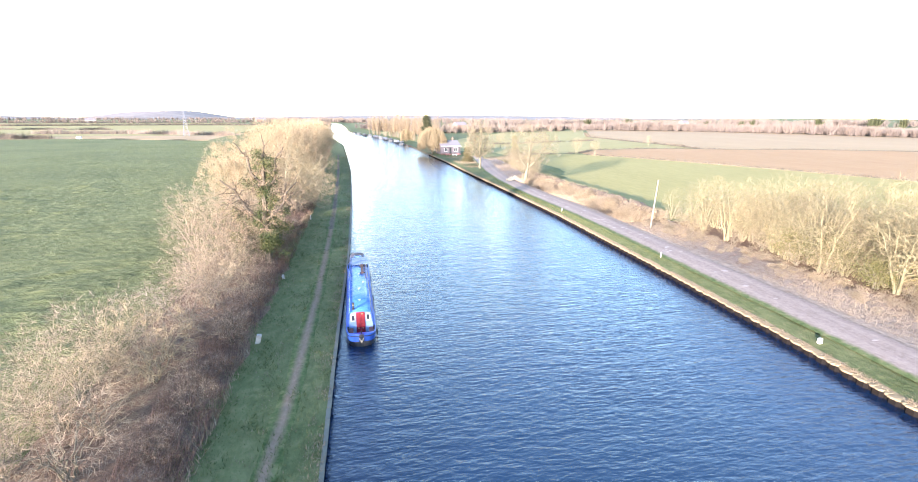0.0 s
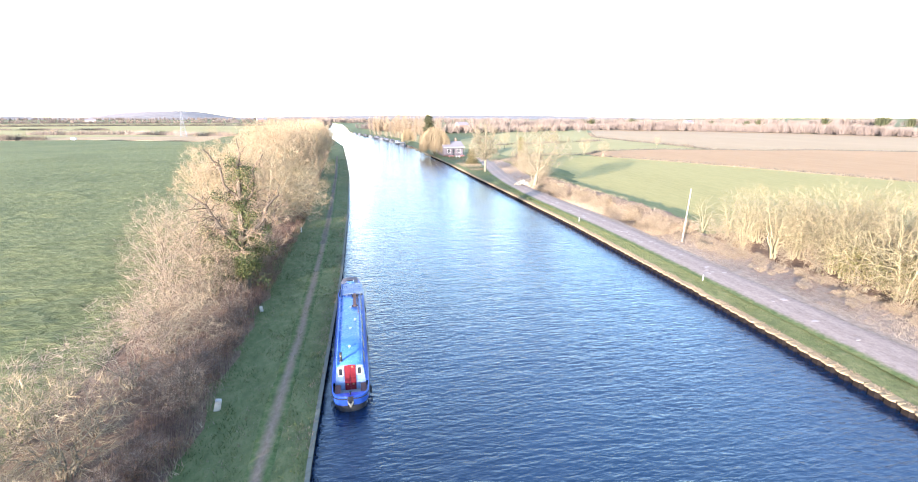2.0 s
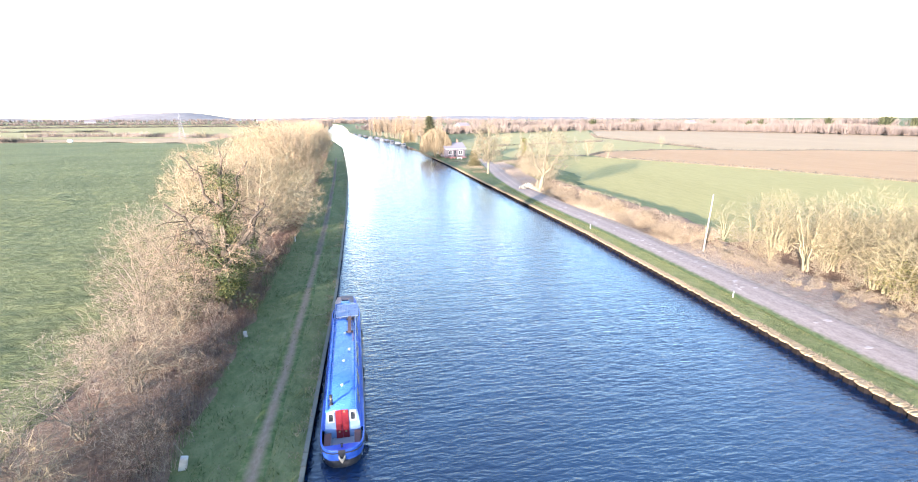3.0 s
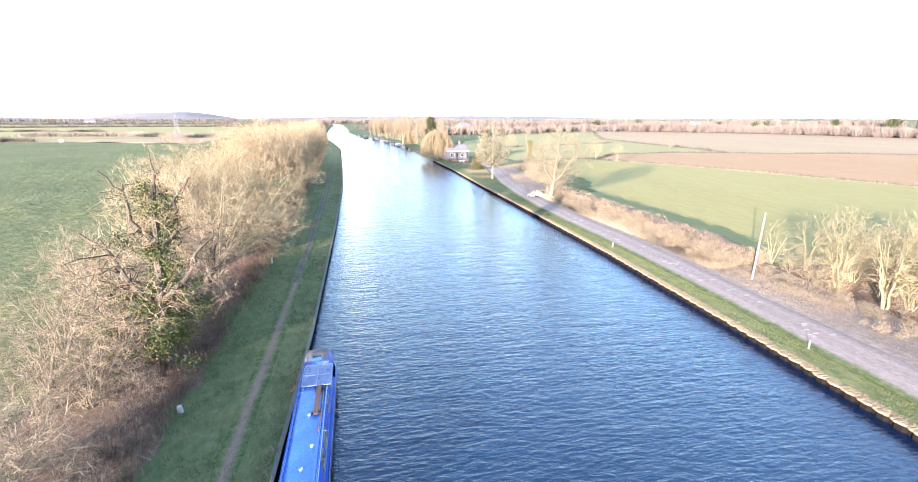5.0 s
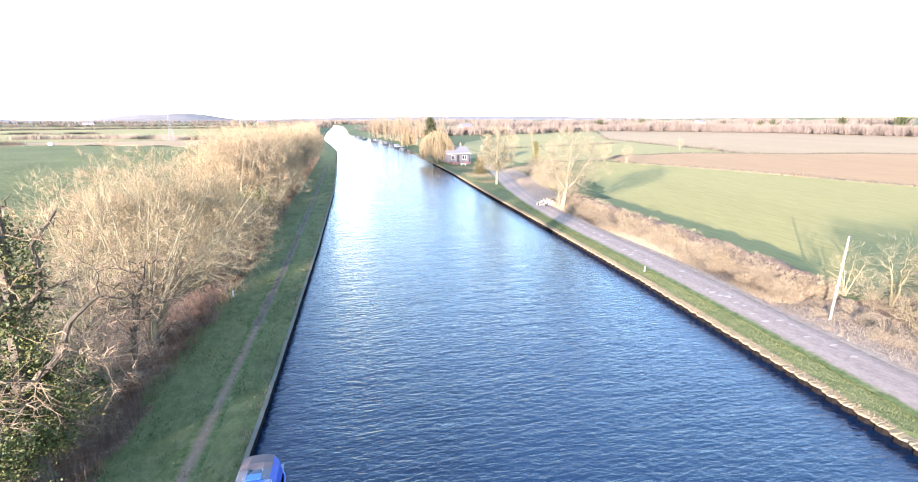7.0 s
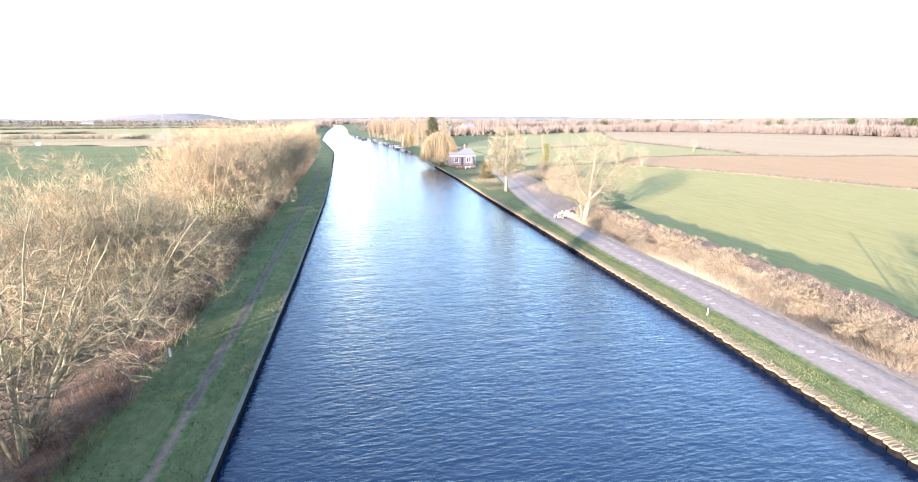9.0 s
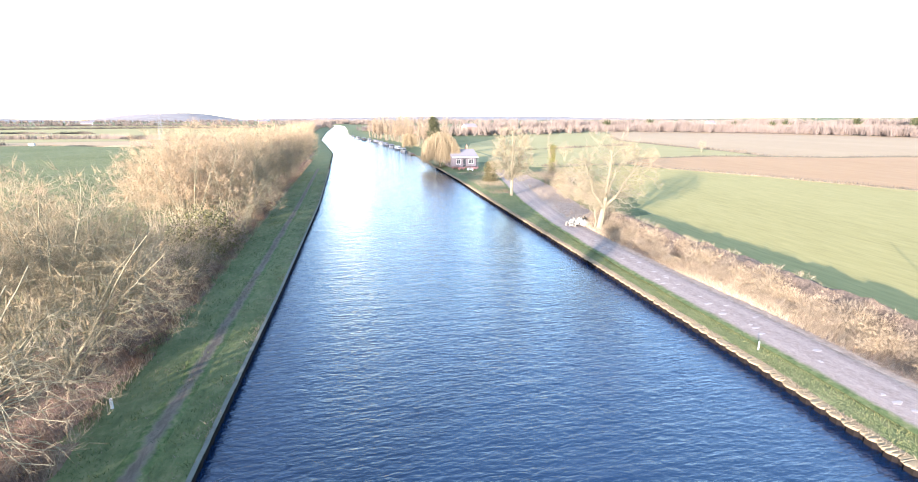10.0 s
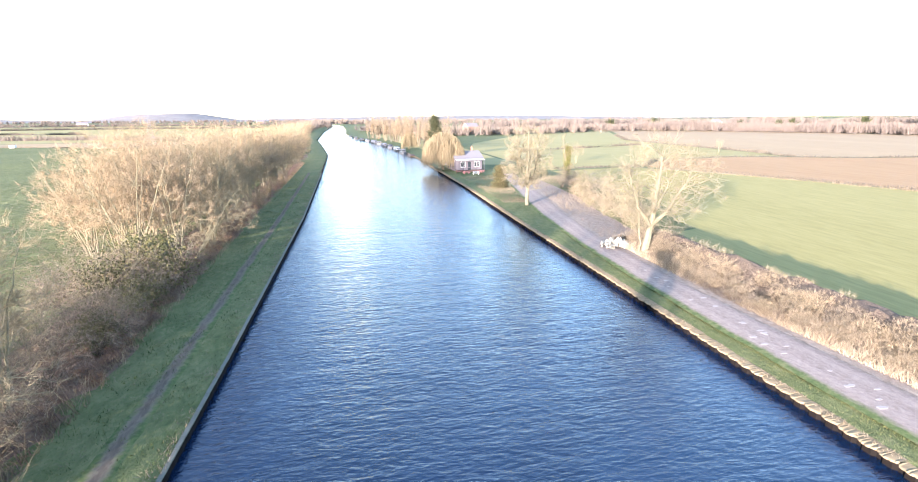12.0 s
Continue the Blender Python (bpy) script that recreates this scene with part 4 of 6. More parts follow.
    part("hood_top", Geo().loft([[(x, 17.05, z + 0.01) for x, z in tops], [(x * 1.02, 17.4, z + 0.05) for x, z in tops], [(x, 18.0, z - 0.02) for x, z in tops]]), CANVAS_BROWN, b, "brown canvas hood top")
    part("hood_top", Geo().loft([[(x, 16.45, z + 0.0) for x, z in hood[2:4]], [(x * 1.02, 17.06, z + 0.045) for x, z in hood[2:4]]]), CANVAS, b)
    part("hood_top", Geo().loft([[(x, 16.45, z + 0.0) for x, z in hood[4:6]], [(x * 1.02, 17.06, z + 0.045) for x, z in hood[4:6]]]), CANVAS, b)
    part("hatch_slide", Geo().box((0, 16.62, 1.97), (0.62, 0.35, 0.05)).mesh("hatch_slide", BLUE_ROOF, False, 0.01), None, b)
    for s in (-1, 1):
        part("rear_door", Geo().box((s * 0.34, 16.85, 1.72), (0.05, 0.55, 0.5), Matrix.Rotation(s * 0.25, 4, "Z")).mesh("rear_door", WHITE, False, 0.008), None, b, "white painted rear door standing open")
    part("hood_back", Geo().loft([[(x, 17.97, z - 0.02) for x, z in hood], [(x * 0.98, 18.05, 0.95 + (z - 0.95) * 0.5) for x, z in hood]]), CANVAS, b)
    part("tiller", Geo().tube([(0, 18.5, 0.7), (0, 18.53, 1.25), (0, 18.62, 1.5), (0.02, 18.2, 1.62)], 0.024, 8).mesh("tiller", ALU, True), None, b, "bright steel swan neck tiller")
    part("rudder_post", Geo().tube([(0, 18.5, 0.2), (0, 18.5, 0.95)], 0.05, 8), BLACK_IRON, b)
    # bow fender and mooring lines
    fend = Geo().tube([(-0.16, 0.52, 0.82), (-0.12, 0.34, 0.66), (0, 0.26, 0.54), (0.12, 0.34, 0.66), (0.16, 0.52, 0.82)], [0.02, 0.05, 0.10, 0.05, 0.02], 8)
    part("bow_fender", fend.mesh("bow_fender", ROPE, True), None, b, "pale rope bow fender")
    part("bollard", Geo().tube([(0, 0.75, 0.93), (0, 0.75, 1.08), (0, 0.75, 1.10)], [0.045, 0.045, 0.07], 10), BLACK_IRON, b)
    for y, dx in ((1.9, 0.0), (8.5, 0.0), (14.0, 0.0)):
        part("fender", Geo().tube([(1.12, y, 0.72), (1.13, y, 0.62), (1.13, y, 0.25), (1.12, y, 0.18)], [0.02, 0.06, 0.06, 0.02], 8).mesh("fender", HULL_BLACK, True), None, b, "black rubber fender")
    part("mooring_line", Geo().tube([(-0.9, 17.8, 0.9), (-1.15, 18.0, 0.92), (-1.7, 17.3, 0.85), (-2.3, 17.0, 0.9)], 0.008, 5), ROPE, b, "pale mooring rope")
    return b


narrowboat(pose(0.12, 30.75, 0, 0, 0, 0.3))

# ---- trees and bushes ----
def spread_stems(rng, n, lean, length, radius, base=0.4):
    out = []
    for i in range(n):
        a = 6.28319 * (i + rng.uniform(-0.3, 0.3)) / n
        t = lean * rng.uniform(0.3, 1.0)
        out.append(((base * math.cos(a) * rng.uniform(0.2, 1), base * math.sin(a) * rng.uniform(0.2, 1), -0.15), (math.cos(a) * math.sin(t), math.sin(a) * math.sin(t), math.cos(t)), length * rng.uniform(0.75, 1.1), radius * rng.uniform(0.6, 1.1)))
    return out


R1 = random.Random(4)
POLE_LEVELS = [dict(n=14, u0=0.16, angle=40, ratio=0.36, thick=0.45, seg=3, wander=0.13, lift=0.08), dict(n=9, u0=0.2, angle=40, ratio=0.48, thick=0.5, seg=2, wander=0.14, lift=0.06), dict(n=13, u0=0.1, angle=40, ratio=0.62, thick=0.6, seg=1, wander=0.1, lift=0.08, top=0.3)]


def tree(name, meshes, m, label, category="tree", group=""):
    t = thing(name, m, label, category, group)
    part("trunk", meshes[0], None, t)
    part("crown", meshes[1], None, t)
    for extra_name, me in meshes[2:]:
        part(extra_name, me, None, t)
    return t


def place(rng, x, y, s):
    return pose(x, y, ground_z(x, y) - 0.05, rng.uniform(-3, 3), rng.uniform(-3, 3), rng.uniform(0, 360)) @ Matrix.Diagonal((s * rng.uniform(0.92, 1.1), s * rng.uniform(0.92, 1.1), s, 1))


def put_tree(rng, kinds, name, x, y, s, label, category="tree", group=""):
    m = place(rng, x, y, s)
    meshes = kinds[rng.randrange(len(kinds))]
    t = tree(name, meshes, pose(0, 0, 0), label, category, group)
    t.matrix_world = m
    return t


def fan(rng, n, lean, height, r0, bend=0.3, side=0.0):
    """Stems that fan out from one foot; side leans them all one way."""
    out = []
    for i in range(n):
        a = 6.28319 * (i + rng.uniform(-0.3, 0.3)) / n
        t = lean * rng.uniform(0.25, 1.0)
        x, y, h = math.sin(t) * math.cos(a) + side, math.sin(t) * math.sin(a), height * rng.uniform(0.75, 1.0)
        out.append(([(0.15 * math.cos(a), 0.15 * math.sin(a), -0.2), (x * h * 0.28, y * h * 0.28, h * 0.32), (x * h * (0.5 + bend * 0.4), y * h * (0.5 + bend * 0.4), h * 0.68), (x * h * (0.7 + bend), y * h * (0.7 + bend), h)], r0 * rng.uniform(0.7, 1.1), r0 * 0.18))
    return out


# tall many-stemmed ashes, sallows with hazy round tops, and the same farther off
ASH = [crown_tree(20 + i, fan(R1, 6, 0.42, 11.5, 0.11, 0.3, (0.0, 0.10, -0.08)[i]), [((0, 0, 8.2), (4.0, 4.0, 4.6)), ((1.6, -0.8, 6.9), (3.2, 3.2, 3.2)), ((-1.7, 0.9, 7.0), (3.0, 3.0, 3.2))], (56, 380, 5200), (0.055, 0.020, 0.008), (0.45, 1.1), (BARK_ASH, TWIG_TAN), "ash", 0.5, 0.035, 1.0, 0.7, 0.35) for i in range(3)]
LEANING = [crown_tree(26 + i, fan(R1, 4, 0.35, 9.5, 0.12, 0.25, (0.55, 0.75)[i]), [((4.4, 0, 6.2), (3.6, 3.4, 2.8)), ((2.0, 0.5, 5.6), (3.0, 3.0, 3.2)), ((6.4, -0.4, 5.0), (2.2, 2.4, 1.8))], (56, 380, 2800), (0.05, 0.02, 0.0075), (0.4, 1.0), (BARK_ASH, TWIG_TAN), "leaning_ash", 0.5, 0.035, 0.8, 0.7, 0.2) for i in range(2)]
SALLOW_LOBES = [((0, 0, 8.4), (4.2, 4.2, 5.0)), ((2.0, -1.0, 6.4), (3.4, 3.4, 4.2)), ((-1.9, 1.1, 6.6), (3.4, 3.4, 4.2))]
WILLOW = [crown_tree(30 + i, fan(R1, 7, 0.5, 11.8, 0.10), SALLOW_LOBES, (60, 360, 7500), (0.05, 0.018, 0.0085), (0.4, 1.0), (BARK_ASH, TWIG_ORANGE), "sallow", 0.5, 0.035, 1.0, 0.75, 0.12) for i in range(3)]
WILLOW_FAR = [crown_tree(36 + i, fan(R1, 6, 0.5, 11.6, 0.10), SALLOW_LOBES, (40, 200, 3000), (0.06, 0.026, 0.019), (0.6, 1.4), (BARK_GREY, TWIG_ORANGE), "sallow", 0.5, 0.03, 1.0, 0.75, 0.12) for i in range(2)]
# domed thorn bushes and thorn trees
BUSH_LOBES = [[((0, 0, 2.2), (2.5, 2.5, 2.1)), ((1.1, 0.8, 1.9), (1.8, 1.6, 1.7)), ((-1.2, -0.6, 1.7), (1.7, 1.8, 1.5))], [((0.3, 0, 2.0), (2.7, 2.3, 1.9)), ((-0.9, 0.9, 2.4), (1.6, 1.6, 1.9))], [((0, 0, 2.0), (2.3, 2.7, 2.0)), ((0.8, -1.1, 2.5), (1.4, 1.4, 1.7)), ((-1.3, 0.4, 1.6), (1.6, 1.6, 1.4))]]
HAW = [crown_tree(40 + i, fan(R1, 9, 0.75, 2.2, 0.05, 0.5), BUSH_LOBES[i], (90, 620, 2300), (0.03, 0.0135, 0.0065), (0.25, 0.8), (BARK_GREY, (TWIG_RED, TWIG_TAN, TWIG_ROSE)[i]), "thorn", 0.75, 0.045, 0.3, 0.7, 0.0) for i in range(3)]
# the same thorn bushes with the hedge's shade put into their twig colour
SHADED_THORN = [crown_tree(45 + i, fan(R1, 9, 0.75, 2.2, 0.05, 0.5), BUSH_LOBES[i], (80, 620, 2600), (0.03, 0.0135, 0.0065), (0.25, 0.7), (BARK_DARK, TWIG_SHADED), "shaded_thorn", 0.7, 0.045, 0.3, 0.7, 0.0) for i in range(2)]
ROUND = [crown_tree(60 + i, fan(R1, 6, 0.6, 5.6, 0.11, 0.4), [((0, 0, 4.4), (3.9, 3.9, 3.2)), ((1.9, -1.0, 3.6), (2.7, 2.7, 2.6)), ((-2.0, 0.8, 3.8), (2.6, 2.6, 2.6))], (70, 480, 3200), (0.05, 0.018, 0.0075), (0.35, 0.9), (BARK_GREY, (TWIG_RED, TWIG_ROSE)[i]), "thorn_tree", 0.55, 0.05, 0.5, 0.72, 0.15) for i in range(2)]
# yellow-limbed thicket: small trees and low scrub
BRANCHY = [crown_tree(66 + i, fan(R1, 4, 0.4, 6.0, 0.12, 0.3), [((0, 0, 5.0), (2.7, 2.7, 2.9)), ((1.2, 0.5, 3.4), (2.2, 2.0, 2.2))], (56, 240, 1000), (0.07, 0.030, 0.0075), (0.3, 0.9), (BARK_YELLOW, TWIG_PALE), "thicket", 0.5, 0.05, 0.9, 0.75, 0.3) for i in range(3)]
SCRUB = [crown_tree(50 + i, fan(R1, 8, 0.7, 3.4, 0.055, 0.4), [((0, 0, 2.7), (2.4, 2.4, 2.2)), ((0.9, -0.9, 1.9), (1.9, 1.9, 1.6))], (60, 260, 1300), (0.04, 0.018, 0.0075), (0.3, 0.8), (BARK_YELLOW, TWIG_PALE), "scrub", 0.6, 0.05, 0.5, 0.7, 0.25) for i in range(2)]
# dead growth, waist to head high
DEAD = [crown_tree(70 + i, fan(R1, 10, 0.6, 0.8, 0.02, 0.4), [((0, 0, 0.75), (1.0, 1.0, 0.75)), ((0.4, -0.3, 0.6), (0.9, 0.8, 0.6))], (40, 200, 1100), (0.014, 0.009, 0.007), (0.12, 0.36), (BARK_GREY, (REED, STRAW, TWIG_RED)[i]), "dead_growth", 0.6, 0.06, 0.2, 0.6, 0.5) for i in range(3)]
FOOT = [crown_tree(73 + i, fan(R1, 10, 0.8, 0.7, 0.02, 0.4), [((0, 0, 0.6), (1.2, 1.2, 0.7)), ((0.5, -0.4, 0.5), (1.0, 0.9, 0.5))], (36, 150, 700), (0.014, 0.010, 0.008), (0.15, 0.45), (BARK_DARK, (BRAMBLE, TWIG_RUST)[i]), "bramble_tangle", 0.75, 0.06, 0.2, 0.6, 0.1) for i in range(2)]


def in_gap(x, y, wide=1.3):
    """A gap in the hedge through which the sun reaches the towpath."""
    return x < -6 and abs((x + 6.6) * 0.738 - (y - 73.7) * 0.675) < wide


# thorn hedge of the near bank
R2 = random.Random(11)
y = 5.0
while y < 47:
    for x in (-9.2, -11.8, -14.4):
        if x < -14 and 34 < y < 45:
            continue
        s = R2.uniform(0.7, 1.2) * (0.8 if x > -10 else 1.05)
        if x > -10:
            put_tree(R2, SHADED_THORN, "shaded_thorn_bush", x + 0.5 + R2.uniform(-0.6, 0.6), y + R2.uniform(-0.9, 0.9), s * 0.78, "low leafless thorn bush, shade put into its purplish brown twigs", "bush", "hedge bushes")
        else:
            put_tree(R2, HAW, "hawthorn_bush", x + R2.uniform(-0.6, 0.6), y + R2.uniform(-0.9, 0.9), s, "leafless hawthorn bush with russet twigs in the hedge", "bush", "hedge bushes")
    y += 3.7
put_tree(R2, HAW, "hawthorn_bush", -11.2, 38.9, 1.32, "large domed hawthorn bush with pale twig ends", "bush", "hedge bushes")
for y in (48, 52, 56, 60, 64, 68, 72, 76, 80, 84, 88, 92, 96, 100, 104, 108):
    for x in (-9.2, -12.5, -16):
        if y < 60 and x < -15 or in_gap(x, y, 3.4):
            continue
        low = y < 86
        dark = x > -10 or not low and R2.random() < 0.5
        put_tree(R2, SHADED_THORN if dark else HAW, "shaded_thorn_bush" if dark else "hawthorn_bush", x + R2.uniform(-0.8, 0.8), y + R2.uniform(-1.2, 1.2), R2.uniform(0.8, 1.15) * (0.72 if low else 1.0), "leafless thorn bush, shade put into its purplish brown twigs" if dark else "leafless hawthorn bush with russet twigs in the hedge", "bush", "hedge bushes")

# spreading thorn trees round the old oak
for x, yy, sc in ((-14.6, 48.6, 0.72), (-11.6, 47.4, 0.6), (-12.4, 52.6, 0.9), (-9.0, 56.4, 0.7), (-8.8, 52.6, 0.5), (-16.4, 53.6, 0.85), (-11.2, 57.6, 0.95), (-15.2, 58.4, 1.02), (-19.0, 57.6, 0.82), (-12.6, 62.6, 1.05), (-17.0, 64.0, 1.05), (-20.4, 64.6, 0.9), (-9.6, 54.0, 0.62)):
    if in_gap(x, yy, 2.2):
        continue
    put_tree(R2, ROUND, "thorn_tree", x, yy, sc, "spreading leafless thorn tree with pinkish brown twigs", "tree", "thorn trees by the oak")

# the old ivy-clad oak
oak = crown_tree(77, [([(0, 0, -0.2), (0.05, 0.1, 3.5), (0.1, 0.4, 7.5), (0.25, 0.75, 11.2)], 0.42, 0.15), ([(0, 0, 4.0), (-1.6, 0.3, 5.6), (-2.6, 0.9, 7.6), (-3.9, 0.7, 8.6)], 0.19, 0.06), ([(0, 0.1, 4.6), (1.5, -0.2, 5.8), (2.2, 0.1, 7.4), (3.2, 0.5, 8.2)], 0.18, 0.06), ([(0.1, 0.3, 7.2), (1.2, 0.6, 8.6), (1.4, 0.4, 10.4), (2.3, 0.7, 11.8)], 0.14, 0.05), ([(0.1, 0.4, 8.2), (-1.0, 0.2, 9.4), (-1.2, 0.6, 11.0), (-2.2, 0.3, 12.2)], 0.13, 0.05), ([(0.2, 0.7, 10.6), (0.5, 0.6, 11.8), (0.2, 0.9, 13.0)], 0.10, 0.03)], [((0, 0, 6.0), (4.6, 4.6, 3.6)), ((0.2, 0.4, 9.6), (3.2, 3.0, 3.0)), ((-2.4, 0.5, 4.6), (3.0, 2.8, 2.6))], (54, 420, 4600), (0.06, 0.024, 0.009), (0.25, 0.75), (BARK_OAK, TWIG_OAK), "oak", 0.45, 0.075, 0.3, 0.75, 0.15)
R6 = random.Random(5)
ivy_spots = []
for k in range(46):
    h = 1.6 + 9.6 * k / 45
    a_ = R6.uniform(0, 6.28319)
    spread = R6.uniform(0.35, 0.95) * (1.25 if h < 5 else 1.0)
    ivy_spots.append((0.02 * h + spread * math.cos(a_), 0.065 * h + spread * math.sin(a_), h))
for k in range(22):
    a_, d_ = R6.uniform(0, 6.28319), R6.uniform(0.6, 3.4)
    ivy_spots.append((d_ * math.cos(a_), d_ * math.sin(a_), R6.uniform(0.8, 5.6 - d_ * 0.7)))
for a_, z_, n_ in ((0.3, 4.6, 4), (3.0, 4.2, 5), (3.6, 8.0, 3), (5.0, 2.6, 4), (1.2, 2.2, 4), (3.4, 2.0, 5)):
    ivy_spots += [(math.cos(a_) * (0.7 + 0.5 * k), math.sin(a_) * (0.7 + 0.5 * k), z_ + 0.3 * k) for k in range(n_)]
oak.append(("ivy", leaf_cloud(3, ivy_spots, (0.30, 0.30, 0.26), 12500, 0.075, IVY, "ivy")))
oak.append(("young_ivy", leaf_cloud(4, ivy_spots[::4], (0.36, 0.36, 0.30), 5000, 0.07, OLIVE, "young_ivy")))
tree("ivy_clad_oak", oak, pose(-8.7, 49.6, GROUND_Z, 0, 0, 0), "old bare oak with dark ivy up its trunk")
oak2 = crown_tree(79, [([(0, 0, -0.2), (0.5, 0.1, 2.4), (0.8, 0.5, 4.6), (1.5, 0.6, 6.4)], 0.22, 0.08), ([(0.6, 0.2, 3.0), (1.6, 0.1, 4.2), (2.0, -0.2, 5.6)], 0.12, 0.05)], [((0.8, 0.3, 5.0), (2.8, 2.8, 2.6))], (26, 160, 1300), (0.06, 0.024, 0.014), (0.25, 0.7), (BARK_OAK, TWIG_OAK), "oak", 0.45, 0.075, 0.3, 0.75, 0.15)
tree("bare_oak", oak2, pose(-9.4, 59.6, GROUND_Z, 0, 0, 0), "bare dark oak with crooked limbs beside the towpath")

# tall sallows and ashes along the towpath
R3 = random.Random(23)
y = 64.0
while y < 250:
    for x0 in (-9.8, -13.0, -16.4, -19.8):
        if x0 < -19 and y < 86 or x0 < -19 and y > 160 or x0 < -16 and y > 210:
            continue
        if 86 < y < 112 or y < 68 and x0 < -12:
            continue
        if R3.random() < 0.10:
            continue
        x = x0 + R3.uniform(-1.2, 1.2) + left_x(y) * 0.8
        if in_gap(x, y, 1.8):
            continue
        s = R3.uniform(0.9, 1.1) * ((1.04 if x0 < -15 else 0.98) if y > 110 else 0.95)
        near = y < 92 and x0 > -15
        put_tree(R3, ASH if near or R3.random() < 0.2 else (WILLOW if y < 150 else WILLOW_FAR), "ash_tree" if near else "sallow_tree", x, y + R3.uniform(-1.5, 1.5), s, "leafless many-stemmed tree with pale poles" if near else "leafless sallow with fine orange twigs", "tree", "trees along the towpath")
    y += 4.2 if y < 130 else (5.5 if y < 190 else 8.0)
for x, yy, sc in ((-10.2, 64.5, 1.0), (-11.2, 68.2, 0.95), (-10.4, 75.4, 0.95), (-10.6, 80.0, 1.0), (-9.9, 115.0, 0.8)):
    t = tree("ash_tree", LEANING[int(yy) % 2], pose(x, yy, GROUND_Z - 0.05, 0, 0, R3.uniform(-25, 25)) @ Matrix.Scale(sc, 4), "leafless ash leaning out towards the water", "tree", "trees along the towpath")
for y in np.arange(255, 560, 9.0):
    for x0 in (-12, -18):
        put_tree(R3, WILLOW_FAR, "sallow_tree", left_x(y) + x0 + R3.uniform(-2, 2), float(y), R3.uniform(0.78, 0.95), "leafless sallow with fine orange twigs", "tree", "trees along the towpath")

# thicket beside the track
THICKET_X = 42.4
R4 = random.Random(31)
for i in range(72):
    yy = 10 + 46 * i / 71 + R4.uniform(-1, 1)
    put_tree(R4, SCRUB, "scrub_tree", THICKET_X + 2.0 + R4.uniform(0, 13), yy, R4.uniform(0.9, 1.25), "leafless scrub tree with pale yellow branches", "tree", "thicket by the track")
for i in range(28):
    yy = 12 + 48 * i / 27
    put_tree(R4, HAW[:2], "scrub_bush", THICKET_X + R4.uniform(1.0, 4.0), yy, R4.uniform(0.4, 0.75), "leafless brown bush at the foot of the thicket", "bush", "thicket by the track")
for i in range(64):
    yy = 9 + 50 * i / 63 + R4.uniform(-1, 1)
    put_tree(R4, HAW, "scrub_bush", THICKET_X + 6.5 + R4.uniform(0, 9), yy, R4.uniform(0.75, 1.1) * (1.0 if yy < 48 else 0.75), "leafless brown undergrowth inside the thicket", "bush", "thicket by the track")
for i in range(64):
    yy = 9 + 0.66 * i + R4.uniform(-1, 1)
    put_tree(R4, BRANCHY, "thicket_tree", THICKET_X + 1.0 + 13 * R4.random() ** 1.3, yy, R4.uniform(0.95, 1.25) * (1.0 if yy < 44 else 0.85), "spreading leafless tree with pale yellow limbs", "tree", "thicket by the track")
for x, yy, sc in ((43.4, 52.5, 0.85), (45.4, 54.5, 0.92), (47.6, 55.6, 0.95), (46.5, 58.5, 0.8), (45.2, 61.4, 0.62), (45.8, 50.5, 0.95), (49.5, 58.0, 0.8), (51.5, 54.0, 0.9)):
    put_tree(R4, BRANCHY, "thicket_tree", x, yy, sc, "spreading leafless tree with pale yellow limbs", "tree", "thicket by the track")
for yy in np.arange(114, 190, 4.5):
    put_tree(R4, HAW, "hawthorn_bush", left_x(float(yy)) - 8.6 + R4.uniform(-0.6, 0.6), float(yy), R4.uniform(0.45, 0.8), "low leafless hawthorn bush in the hedge", "bush", "hedge bushes")
olive = leaf_cloud(8, [(0, 0, 1.0), (0.6, 0.4, 1.6), (-0.6, 0.5, 1.4), (0.2, -0.7, 1.2), (0, 0, 2.2)], (0.7, 0.7, 0.5), 4200, 0.055, OLIVE, "leaves")
dark_olive = leaf_cloud(9, [(0, 0, 0.8), (0.7, 0.5, 1.3), (-0.7, 0.6, 1.2), (0.3, -0.8, 1.0), (0, 0, 1.9)], (0.6, 0.6, 0.45), 2600, 0.08, plant("dull_evergreen", [(0.05, 0.052, 0.02), (0.085, 0.082, 0.032), (0.13, 0.118, 0.05)]), "leaves")
for x, yy, s in ((45.2, 36.5, 1.35), (45.0, 40.5, 1.2), (50.5, 33, 1.4), (44.4, 31.5, 1.0), (49, 42, 1.2), (47.5, 28, 1.4), (52, 38, 1.5), (46.2, 24, 1.2), (51, 26, 1.5), (48, 46, 0.9), (54, 30, 1.6), (47, 19, 1.3)):
    t = thing("evergreen_bush", pose(x, yy, GROUND_Z) @ Matrix.Scale(s, 4), "rounded olive green evergreen bush in the thicket", "bush", "thicket by the track")
    part("leaves", olive, None, t)
    part("stem", HAW[0][0], None, t)

for x, yy, sc in ((-9.6, 104.5, 1.6), (-11.6, 107, 1.8), (-9.4, 99, 1.1), (-12.5, 101, 1.5), (-9.5, 93, 1.0)):
    t = thing("evergreen_bush", pose(x, yy, GROUND_Z) @ Matrix.Scale(sc, 4), "dark evergreen bush among the hedge", "bush", "hedge bushes")
    part("leaves", dark_olive, None, t)
    part("stem", HAW[0][0], None, t)

